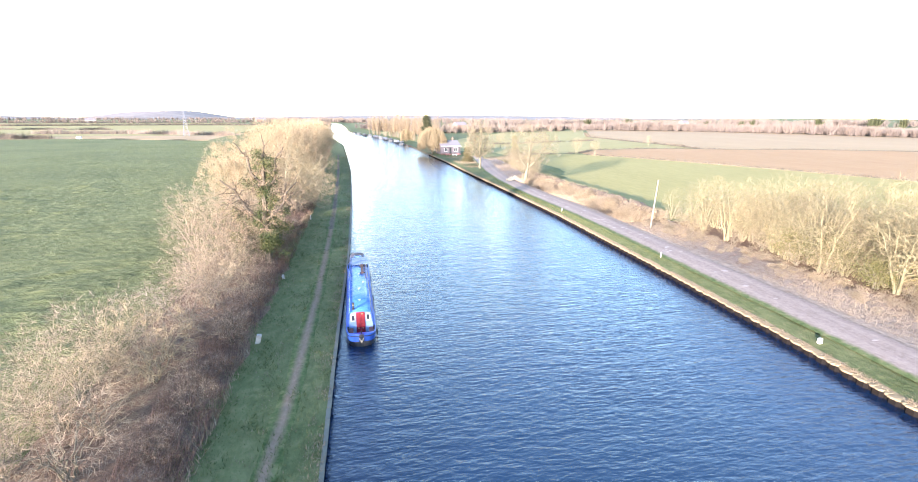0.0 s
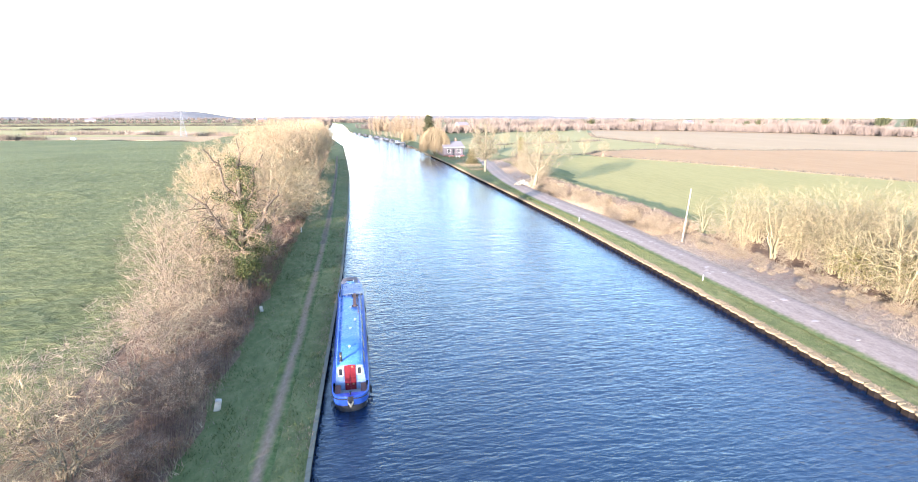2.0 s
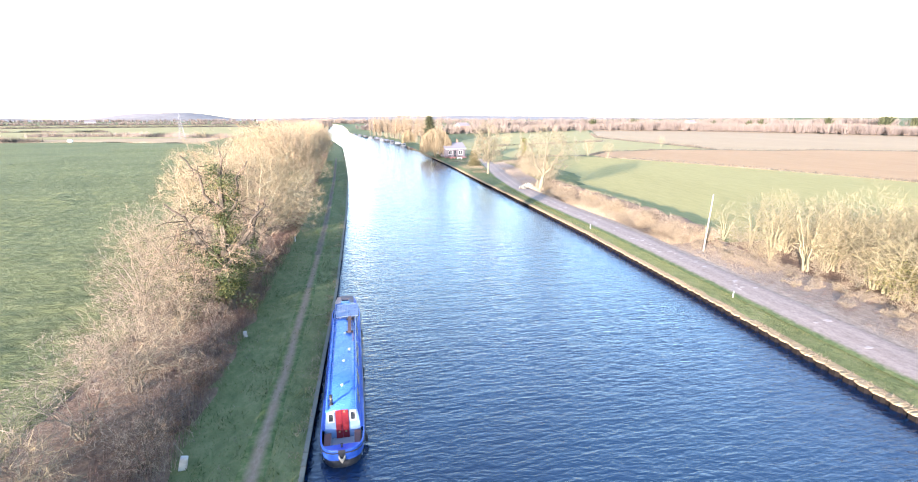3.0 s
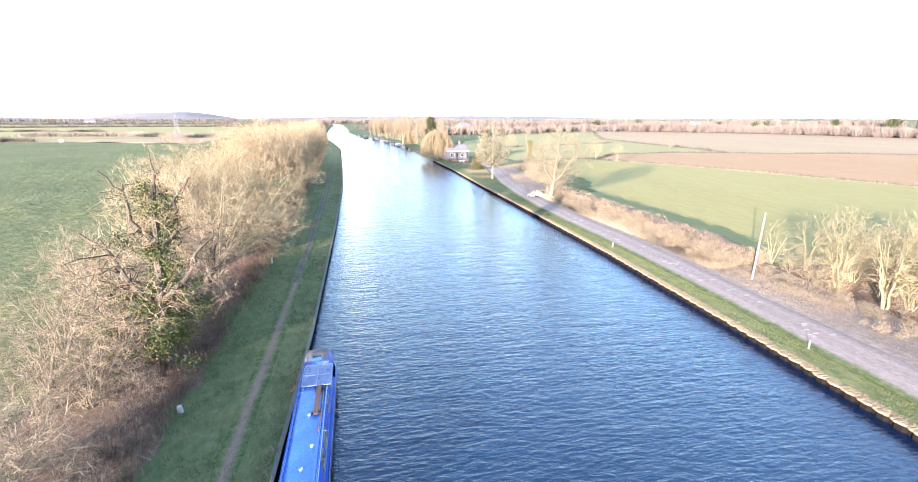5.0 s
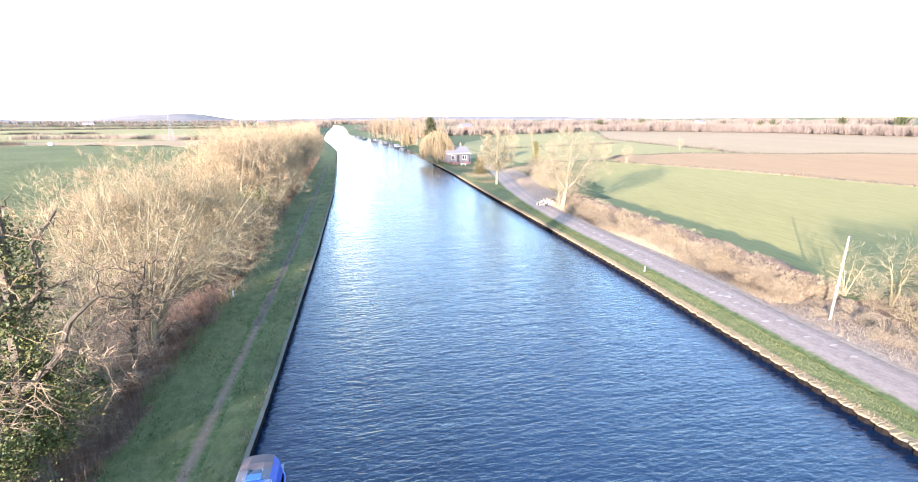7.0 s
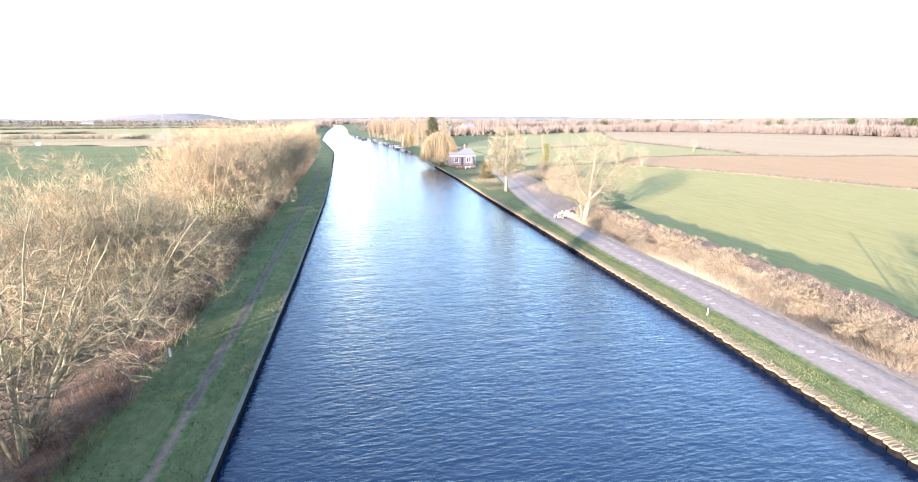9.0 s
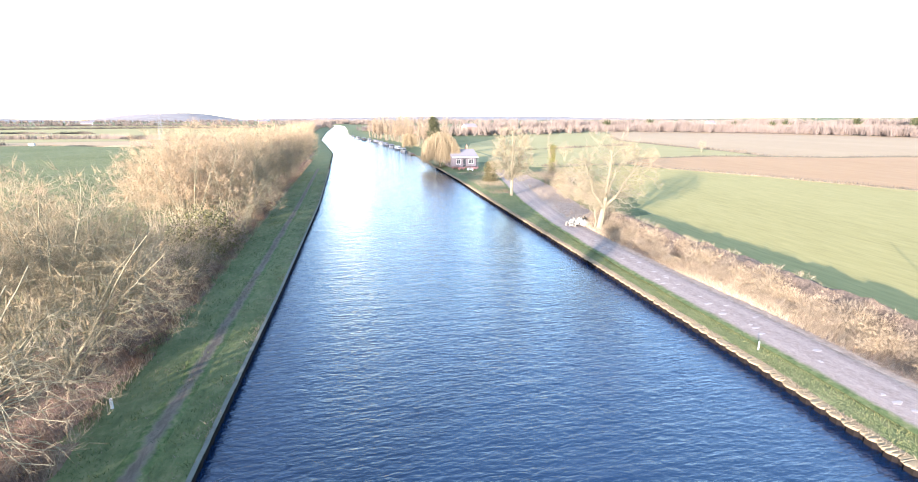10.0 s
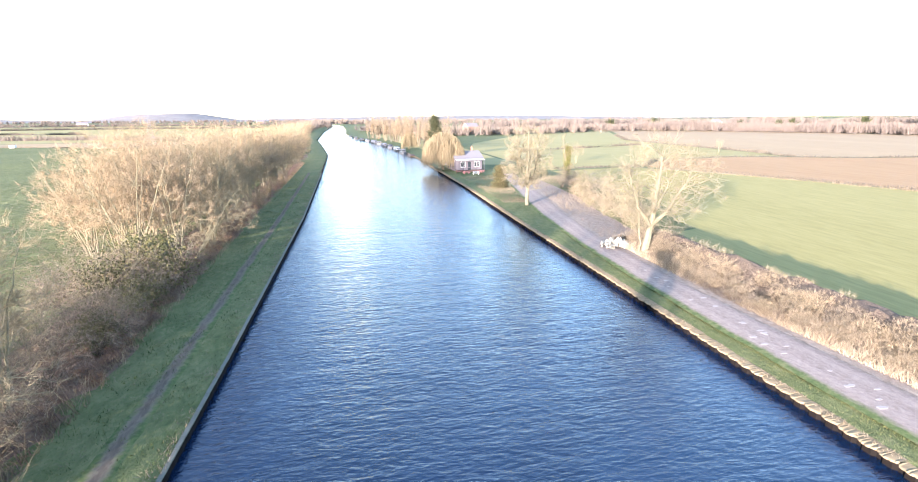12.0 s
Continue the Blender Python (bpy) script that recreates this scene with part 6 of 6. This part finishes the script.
# ---- electricity pylons ----
def pylon(m, h, label):
    p = thing("pylon", m, label, "pylon", "pylons")
    w0, w1 = h * 0.11, h * 0.022
    for sx in (-1, 1):
        for sy in (-1, 1):
            part("leg", Geo().tube([(sx * w0, sy * w0, -0.3), (sx * w1 * 1.5, sy * w1 * 1.5, h * 0.62), (sx * w1 * 0.3, sy * w1 * 0.3, h)], 0.12, 4), STEEL, p)
    brace = Geo()
    for k in range(8):
        z0, z1 = h * 0.62 * k / 8, h * 0.62 * (k + 1) / 8
        a0, a1 = w0 + (w1 * 1.5 - w0) * k / 8, w0 + (w1 * 1.5 - w0) * (k + 1) / 8
        for s in (-1, 1):
            brace.tube([(-a0, s * a0, z0), (a1, s * a1, z1)], 0.06, 3).tube([(a0, s * a0, z0), (-a1, s * a1, z1)], 0.06, 3)
            brace.tube([(s * a0, -a0, z0), (s * a1, a1, z1)], 0.06, 3)
    part("bracing", brace, STEEL, p)
    for z, l in ((0.62, 0.22), (0.76, 0.27), (0.90, 0.20)):
        part("cross_arm", Geo().tube([(-l * h, 0, z * h), (0, 0, z * h + 0.5), (l * h, 0, z * h)], [0.05, 0.16, 0.05], 4), STEEL, p)
    return p


pylon(pose(-124, 410, GROUND_Z, 0, 0, 20), 19.5, "steel lattice pylon in the meadow")
pylon(pose(-205, 1250, GROUND_Z, 0, 0, 20), 30, "distant steel lattice pylon")

# ---- distant farm buildings and a field trailer ----
def far_house(x, y, w, d, h, wall_mat, roof_mat, label):
    t = thing("farmhouse", pose(x, y, GROUND_Z, 0, 0, 25), label, "house", "distant houses")
    part("wall", Geo().box((0, 0, h / 2), (w, d, h)), wall_mat, t)
    part("roof", Geo().loft([[(-w / 2 - 0.3, -d / 2 - 0.3, h), (-w / 2 - 0.3, 0, h + d * 0.4), (-w / 2 - 0.3, d / 2 + 0.3, h)], [(w / 2 + 0.3, -d / 2 - 0.3, h), (w / 2 + 0.3, 0, h + d * 0.4), (w / 2 + 0.3, d / 2 + 0.3, h)]], True, True), roof_mat, t)
    for k in range(3):
        part("window", Geo().box((-w / 3 + k * w / 3, -d / 2 - 0.02, h * 0.6), (1.2, 0.1, 1.2)), GLASS, t)


far_house(120, 560, 14, 9, 5, BRICK, SLATE, "distant brick farmhouse among trees")
far_house(470, 640, 16, 9, 6, CREAM, SLATE, "distant cream farmhouse among trees")
far_house(-560, 1230, 20, 10, 6, WHITE, SLATE, "distant white farm building")
far_house(-260, 1500, 18, 10, 6, BRICK, SLATE, "distant brick farm building")
tr = thing("field_trailer", pose(-172, 360, GROUND_Z), "small white trailer at the edge of the meadow", "trailer")
part("body", Geo().box((0, 0, 1.2), (2.6, 1.6, 1.3)).mesh("body", WHITE, False, 0.08), None, tr)
for s in (-1, 1):
    part("wheel", Geo().tube([(0, s * 0.75 - 0.1, 0.35), (0, s * 0.75 + 0.1, 0.35)], 0.35, 12), HULL_BLACK, tr)

# ---- grass, straw, brambles, far woods ----
def scatter(seed, n, y0, y1, xa, xb, bias=1.0):
    rng = np.random.default_rng(seed)
    y = y0 + (y1 - y0) * rng.uniform(0, 1, n) ** bias
    a, b = np.array([xa(v) for v in y]), np.array([xb(v) for v in y])
    return rng, a + (b - a) * rng.uniform(0, 1, n), y


def clumped(x, y, size, cut, seed):
    """Keeps what lies in irregular clumps."""
    k = np.array([noise.noise((a / size, b / size, seed)) for a, b in zip(x, y)])
    return k > cut


# turf of both banks
rng, x, y = scatter(1, 60000, 12, 190, lambda v: left_x(v) - 6.6, lambda v: left_x(v) - 0.05, 1.6)
keep = (np.abs(x - np.interp(y, [18, 26, 40, 62, 97, 132, 200], [-4.2, -3.75, -3.45, -3.32, -3.62, -4.22, -6.2])) > 0.2)
x, y = x[keep], y[keep]
z = np.interp(x - np.interp(y, LEFT_Y, LEFT_X), [-10, -6.5, -4, -2, -0.8, 0], [0.88, 0.88, 0.84, 0.76, 0.68, 0.6]) - 0.04
whole("bank_grass", blades(1, x, y, z, rng.uniform(0.05, 0.16, len(x)), 0.7, 0.017, GRASS, "bank_grass"), "short rough grass on the towpath bank", "grass", kind="stuff")
rng, x, y = scatter(2, 42000, 14, 190, lambda v: right_x(v) + 0.15, lambda v: float(np.interp(v, TRACK_Y, TRACK_A)) - 0.1, 1.4)
whole("bank_grass", blades(2, x, y, np.interp(x - np.interp(y, RIGHT_Y, RIGHT_X), [0, 0.5, 1.5, 3, 7.5], [0.6, 0.68, 0.76, 0.84, 0.88]) - 0.03, rng.uniform(0.05, 0.15, len(x)), 0.7, 0.017, GRASS, "bank_grass"), "short rough grass between track and water", "grass", kind="stuff")
rng, x, y = scatter(9, 16000, 12, 190, lambda v: left_x(v) - 6.4, lambda v: left_x(v) - 0.1, 1.6)
keep = clumped(x, y * 0.6, 1.1, 0.18, 6.0)
x, y = x[keep], y[keep]
z = np.interp(x - np.interp(y, LEFT_Y, LEFT_X), [-10, -6.5, -4, -2, -0.8, 0], [0.88, 0.88, 0.84, 0.76, 0.68, 0.6]) - 0.03
whole("dry_tufts", blades(9, x, y, z, rng.uniform(0.06, 0.2, len(x)), 0.7, 0.02, STRAW, "dry_tufts"), "dry yellow tufts in the towpath grass", "grass", kind="stuff")
rng, x, y = scatter(10, 26000, 12, 190, lambda v: left_x(v) - 6.6, lambda v: left_x(v) - 0.1, 1.6)
keep = clumped(x, y * 0.7, 1.6, 0.05, 3.0)
x, y = x[keep], y[keep]
z = np.interp(x - np.interp(y, LEFT_Y, LEFT_X), [-10, -6.5, -4, -2, -0.8, 0], [0.88, 0.88, 0.84, 0.76, 0.68, 0.6]) - 0.03
whole("long_grass", blades(10, x, y, z, rng.uniform(0.1, 0.26, len(x)), 0.6, 0.022, GRASS_DARK, "long_grass"), "darker long grass in the towpath bank", "grass", kind="stuff")
# dead grass along the copings
rng, x, y = scatter(3, 15000, 14, 220, lambda v: right_x(v) - 0.14, lambda v: right_x(v) + 0.3, 1.4)
keep = clumped(x, y, 1.3, -0.15, 4.0)
whole("dead_grass", blades(3, x[keep], y[keep], np.full(keep.sum(), 0.63), rng.uniform(0.06, 0.2, keep.sum()), 0.9, 0.014, STRAW, "dead_grass"), "dead straw-coloured grass on the canal edge", "grass", kind="stuff")
rng, x, y = scatter(4, 10000, 14, 220, lambda v: left_x(v) - 0.9, lambda v: left_x(v) + 0.02, 1.4)
keep = clumped(x, y, 1.6, 0.0, 9.0)
whole("dead_grass", blades(4, x[keep], y[keep], np.full(keep.sum(), 0.60), rng.uniform(0.08, 0.26, keep.sum()), 0.6, 0.02, STRAW, "dead_grass"), "dead straw-coloured grass on the canal edge", "grass", kind="stuff")

# tussocks of the pasture and the long margin
rng, x, y = scatter(5, 90000, 30, 190, lambda v: -42 - v * 0.55, lambda v: -19.5 - v * 0.02, 1.7)
keep = clumped(x * 0.5, y * 1.6, 2.2, -0.05, 1.0)
whole("pasture_grass", blades(5, x[keep], y[keep], np.full(keep.sum(), GROUND_Z - 0.03), rng.uniform(0.08, 0.24, keep.sum()), 0.7, 0.03, GRASS, "pasture_grass"), "tussocky pasture grass behind the hedge", "grass", kind="stuff")
# brambles under the hedge: arching stems
def arches(seed, x, y, z, height, reach, mat, name, r=0.010):
    rng = np.random.default_rng(seed)
    n = len(x)
    a = rng.uniform(0, 6.28319, n)
    p0 = np.stack([x, y, z], 1)
    top = p0 + np.stack([np.cos(a) * reach * 0.5, np.sin(a) * reach * 0.5, height], 1)
    end = p0 + np.stack([np.cos(a) * reach * 1.1, np.sin(a) * reach * 1.1, height * rng.uniform(0.3, 0.9, n)], 1)
    rr_ = np.full(n, r)
    v1, q1 = rods(p0, top, rr_, rr_ * 0.8)
    v2, q2 = rods(top, end, rr_ * 0.8, rr_ * 0.4)
    return mesh_np(name, np.concatenate([v1, v2]), np.concatenate([q1, q2 + len(v1)]), mat)


rng, x, y = scatter(7, 10000, 10, 230, lambda v: float(np.interp(v, [20, 47, 85, 110, 180, 260], [-10.5, -10, -10, -11, -13, -16])), lambda v: float(np.interp(v, [20, 47, 85, 110, 180, 260], [-7.2, -6.9, -6.7, -7.5, -9.2, -11.5])), 1.5)
whole("brambles", arches(7, x, y, np.full(len(x), GROUND_Z - 0.05), rng.uniform(0.25, 0.95, len(x)), rng.uniform(0.2, 0.8, len(x)), BRAMBLE, "brambles"), "purplish brown bramble stems along the hedge foot", "brambles", kind="stuff")
rng, x, y = scatter(8, 5200, 10, 230, lambda v: float(np.interp(v, [20, 47, 85, 110, 180, 260], [-8.4, -8.1, -7.9, -8.7, -10.4, -12.7])), lambda v: float(np.interp(v, [20, 47, 85, 110, 180, 260], [-7.0, -6.7, -6.5, -7.3, -9.0, -11.3])), 1.5)
whole("dead_grass", blades(8, x, y, np.full(len(x), GROUND_Z - 0.03), rng.uniform(0.2, 0.7, len(x)), 0.4, 0.02, STRAW, "dead_grass"), "dead grass stems along the hedge foot", "grass", kind="stuff")

# bed of dead willowherb and reed beyond the track
def straw_bed(seed, n, y0, y1, xa, xb, h0, h1, label, lifted=False, fine=0.014):
    rng, x, y = scatter(seed, n, y0, y1, xa, xb)
    wave = np.array([0.8 + (0.2 if lifted else 0.5) * noise.noise((a * 0.35, b * 0.35, 5.0)) + (0.45 if lifted else 0.25) * noise.noise((a * 1.2, b * 1.2, 8.0)) for a, b in zip(x, y)])
    h = rng.uniform(h0, h1, len(x)) * np.clip(wave, 0.2, 1.3)
    z = np.full(len(x), GROUND_Z) + (0.45 if lifted else 0.0) * np.clip((x - 40.4) / 1.2, 0, 1) * np.clip((44.6 - x) / 0.9, 0, 1)
    h = h * (0.9 if lifted else 1.0)
    whole("dead_reeds", blades(seed, x, y, z, h, 0.55 if lifted else 0.5, fine, REED if lifted else STRAW, "dead_reeds"), label, "reeds", kind="stuff")
    k = 90 if lifted else 16
    whole("brambles", arches(seed + 50, x[::k], y[::k], z[::k], h[::k] * 0.8, rng.uniform(0.2, 0.7, len(x[::k])), BRAMBLE, "brambles"), "brown bramble stems among dead reeds", "brambles", kind="stuff")


straw_bed(21, 52000, 61, 112, lambda v: float(np.interp(v, TRACK_Y, TRACK_B)) + 0.9, lambda v: float(np.interp(v, [60, 80, 100, 112], [44.0, 44.4, 43.4, 43.0])), 0.35, 1.1, "tall bed of dead straw-coloured stems beside the field", True, 0.026)
straw_bed(22, 30000, 12, 61, lambda v: float(np.interp(v, TRACK_Y, TRACK_B)) + 0.8, lambda v: 43.8, 0.06, 0.38, "rough dead grass beside the track", False, 0.009)
straw_bed(23, 9000, 112, 175, lambda v: float(np.interp(v, TRACK_Y, TRACK_B)) + 0.6, lambda v: 46 + (v - 112) * 0.2, 0.2, 1.0, "rough dead grass beyond the sycamore")
straw_bed(24, 5000, 140, 180, lambda v: 32.5, lambda v: float(np.interp(v, TRACK_Y, TRACK_A)) - 0.5, 0.15, 0.7, "rough grass in front of the bungalow")

# hedges between the fields
hedge_line("field_hedge", [(x + 1.1, y + 0.5) for x, y in EDGE[::-1]], 0.9, 0.6, DARK_WOODS, "low dark hedge at the field's edge", 61, 22, 0.05)
hedge_line("dead_grass_bank", [(x - 0.6, y - 0.4) for x, y in EDGE[::-1]], 0.55, 0.5, STRAW, "bank of dead grass at the field's edge", 62, 20, 0.05)
hedge_line("field_hedge", [(66.6, 202.8)] + [(x, y + 1.5) for x, y in FAR_EDGE], 0.9, 0.8, DARK_WOODS, "low hedge between two fields", 63, 14, 0.07)
hedge_line("field_hedge", [(173, 221), (177.5, 243), (179.5, 300), (184.5, 365), (220, 445)], 1.3, 0.8, DARK_WOODS, "dark ditch hedge beside the stubble", 64, 16, 0.08)
hedge_line("field_hedge", [(80.7, 280.6), (161.7, 311)], 1.6, 1.2, DARK_WOODS, "low hedge across the meadow", 65, 14, 0.09)
hedge_line("field_hedge", [(-90, 330), (-170, 369), (-330, 362), (-620, 358)], 0.7, 1.2, STRAW, "low dead grass at the far side of the pasture", 66, 24, 0.09)
hedge_line("field_hedge", [(-200, 376), (-240, 380), (-270, 378)], 3.6, 3.0, DARK_WOODS, "dark clump of bushes in the meadow", 67, 70, 0.10)
hedge_line("field_hedge", [(-260, 610), (-380, 640)], 2.6, 2.0, DARK_WOODS, "dark hedge in the meadow", 68, 26, 0.12)
hedge_line("field_hedge", [(-95, 420), (-180, 470), (-260, 480)], 3.6, 4.0, WOODS, "brown scrub hedge beyond the pasture", 69, 44, 0.11)
hedge_line("field_hedge", [(-700, 900), (-500, 860), (-300, 900), (-140, 880)], 4.0, 4, DARK_WOODS, "dark hedge across the meadow", 70, 20, 0.18)


# far woods: fans of bare branches
def far_woods(name, line, count, height, depth, seed, mat, label, ray=0.25, rays=34):
    rng = np.random.default_rng(seed)
    pts = np.array(line, float)
    u = rng.uniform(0, len(pts) - 1.001, count)
    i = u.astype(int)
    c = pts[i] + (pts[i + 1] - pts[i]) * (u - i)[:, None] + rng.normal(0, depth, (count, 2))
    wave = np.array([1 + 0.45 * noise.noise((a[0] * 0.012, a[1] * 0.012, seed)) for a in c])
    h = height * rng.uniform(0.65, 1.1, count) * wave
    n = count * rays
    tree_i = np.repeat(np.arange(count), rays)
    hh = h[tree_i]
    a = rng.uniform(0, 6.28319, n)
    lean = rng.uniform(0, 0.9, n)
    start = rng.uniform(0.0, 0.45, n)
    base = np.stack([c[tree_i, 0], c[tree_i, 1], np.array([ground_z(a_, b_) for a_, b_ in c])[tree_i] + start * hh * 0.8], 1)
    base[:, :2] += rng.normal(0, 0.12, (n, 2)) * hh[:, None]
    ln = (1 - start) * hh
    tip = base + np.stack([np.cos(a) * np.sin(lean) * ln, np.sin(a) * np.sin(lean) * ln, np.cos(lean) * ln], 1)
    side = np.stack([-np.sin(a + 0.8), np.cos(a + 0.8), np.zeros(n)], 1) * (ray * hh / 10)[:, None]
    v = np.stack([base - side, base + side, tip], 1).reshape(-1, 3)
    return whole(name, mesh_np(name, v, np.arange(n * 3).reshape(-1, 3), mat), label, "woods", kind="stuff")


far_woods("far_woods", [(280, 592), (388, 503), (434, 425), (456, 315), (530, 160), (650, -20)], 2400, 10, 14, 81, WOODS, "long belt of bare woodland beyond the fields", 0.14, 50)
far_woods("far_woods", [(150, 700), (400, 760), (800, 700), (1400, 500)], 900, 14, 30, 82, WOODS, "distant bare woodland on the horizon", 0.18, 44)
far_woods("far_woods", [(60, 480), (150, 500), (250, 545)], 150, 9, 14, 83, WOODS, "belt of bare trees beyond the meadow", 0.25)
far_woods("far_woods", [(14, 640), (30, 590), (60, 510)], 110, 10, 6, 84, WOODS, "bare trees beside the far canal reach", 0.25)
far_woods("far_woods", [(-60, 560), (-58, 700), (-62, 900), (-75, 1050)], 170, 12, 9, 85, WOODS, "bare trees along the far towpath", 0.25)
far_woods("far_woods", [(-140, 1350), (-30, 1320), (120, 1300), (400, 1250)], 220, 13, 40, 86, WOODS, "distant bare woodland on the horizon", 0.4)
far_woods("far_woods", [(-2300, 1250), (-1500, 1230), (-900, 1260), (-500, 1200), (-150, 1300)], 1100, 7.5, 40, 87, WOODS, "distant belt of trees beyond the meadow", 0.35)
far_woods("far_woods", [(-3000, 2100), (-1500, 2000), (-400, 2100), (600, 2000)], 900, 12, 90, 88, WOODS, "distant wooded rise", 0.5, 24)
far_woods("far_evergreens", [(330, 660), (520, 640), (1000, 560)], 16, 17, 12, 89, EVERGREEN, "dark pines above the far woodland", 0.5, 60)



def hill(name, cx, cy, rx, ry, h, label):
    rings = []
    for i in range(13):
        u = i / 12
        ring = []
        for k in range(40):
            a = 6.28319 * k / 40
            wob = 1 + 0.25 * noise.noise((math.cos(a) * 1.5 + cx, math.sin(a) * 1.5, 0.3))
            x, y = cx + rx * u * math.cos(a) * wob, cy + ry * u * math.sin(a) * wob
            z = GROUND_Z + h * (0.5 + 0.5 * math.cos(math.pi * u)) * (1 + 0.25 * noise.noise((x * 0.004, y * 0.004, 1))) - 0.5
            ring.append((x, y, z))
        rings.append(ring)
    me = Geo().loft(rings, True).mesh(name, HILL, smooth=True)
    return whole(name, me, label, "hill", kind="structure")


hill("hill", -950, 2900, 480, 500, 46, "low grassy hill on the horizon, haze put into its colour")
hill("hill", -2300, 3000, 1200, 600, 24, "low grassy rise on the horizon, haze put into its colour")
hill("hill", 600, 3200, 2200, 700, 22, "low grassy rise on the horizon, haze put into its colour")
far_woods("far_woods", [(-1250, 2700), (-1000, 2650), (-700, 2650)], 150, 11, 60, 91, WOODS, "bare copses on the distant hill", 0.6, 24)

# ---- canal edges, piece by piece ----
wall_r = thing("canal_wall_east", pose(0, 0, 0), "rusty steel sheet piling with a pale earth coping", "canal wall", kind="structure")
wall_l = thing("canal_wall_west", pose(0, 0, 0), "dark steel piling with a thin grey coping", "canal wall", kind="structure")
PITCH = 0.95


def pile_mesh(depth, name, mat, top=0.56):
    prof = [(0.0, 0.0), (0.0, 0.11), (-depth, 0.27), (-depth, 0.68), (0.0, 0.84), (0.0, PITCH)]
    g = Geo().loft([[(x, y, top) for x, y in prof], [(x, y, -1.2) for x, y in prof]])
    g.loft([[(x + 0.10, y, top) for x, y in prof], [(x, y, top) for x, y in prof]])
    return g.mesh(name, mat)


def rough_coping(seed, name, mat, out, wide, top, thick):
    """A length of crumbling earth edge with a ragged lip."""
    rng_ = random.Random(seed)
    lip = [(-out * (0.45 + 0.45 * math.sin(math.pi * k / 12) + 0.2 * rng_.random()), PITCH * (k + (rng_.uniform(-0.3, 0.3) if 0 < k < 12 else 0)) / 12) for k in range(13)]
    rise = [rng_.uniform(-0.03, 0.03) for k in range(13)]
    rings = [[(x + 0.03, y, top - thick * 0.8) for x, y in lip], [(x, y, top - 0.035 + r) for (x, y), r in zip(lip, rise)], [(x + 0.07 + 0.5 * abs(r), y, top + r) for (x, y), r in zip(lip, rise)], [(wide, y, top + 0.02) for x, y in lip]]
    return Geo().loft(rings).mesh(name, mat)


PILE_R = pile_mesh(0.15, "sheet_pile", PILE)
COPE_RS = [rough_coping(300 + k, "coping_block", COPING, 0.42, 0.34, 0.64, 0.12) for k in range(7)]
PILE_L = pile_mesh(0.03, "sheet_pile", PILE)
COPE_L = Geo().box((0.0, PITCH / 2, 0.60), (0.22, PITCH - 0.01, 0.09)).mesh("coping_block", KERB, False, 0.012)
rr2 = random.Random(9)
for i in range(200):
    y = 10 + i * PITCH
    for parent, fx, pm, cm, s in ((wall_r, right_x, PILE_R, COPE_RS[i * 3 % 7], 1), (wall_l, left_x, PILE_L, COPE_L, -1)):
        turn = math.degrees(math.atan2(fx(y) - fx(y + PITCH), PITCH))
        if s < 0:
            at = pose(fx(y) + 0.03, y, 0, 0, 0, turn) @ Matrix.Diagonal((-1, 1, 1, 1))
        else:
            at = pose(fx(y) - 0.03, y, 0, 0, 0, turn)
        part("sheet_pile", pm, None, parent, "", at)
        jig = pose(rr2.uniform(-0.03, 0.03) * (1 if s > 0 else 0.3), 0, rr2.uniform(-0.02, 0.02) * (1 if s > 0 else 0.4), 0, 0, rr2.uniform(-1, 1) * (1 if s > 0 else 0.3))
        if s < 0:
            at = pose(fx(y), y, 0, 0, 0, turn)
        part("coping_block", cm, None, parent, "", at @ jig)
for fx, parent, s in ((right_x, wall_r, -1), (left_x, wall_l, 1)):
    ys = [float(v) for v in np.arange(10 + 200 * PITCH, 1050, 6)]
    part("far_wall", Geo().loft([[(fx(y) + s * 0.05, y, -1) for y in ys], [(fx(y) + s * 0.05, y, 0.6) for y in ys], [(fx(y) - s * 0.3, y, 0.64) for y in ys]]), COPING if s < 0 else PILE, parent)
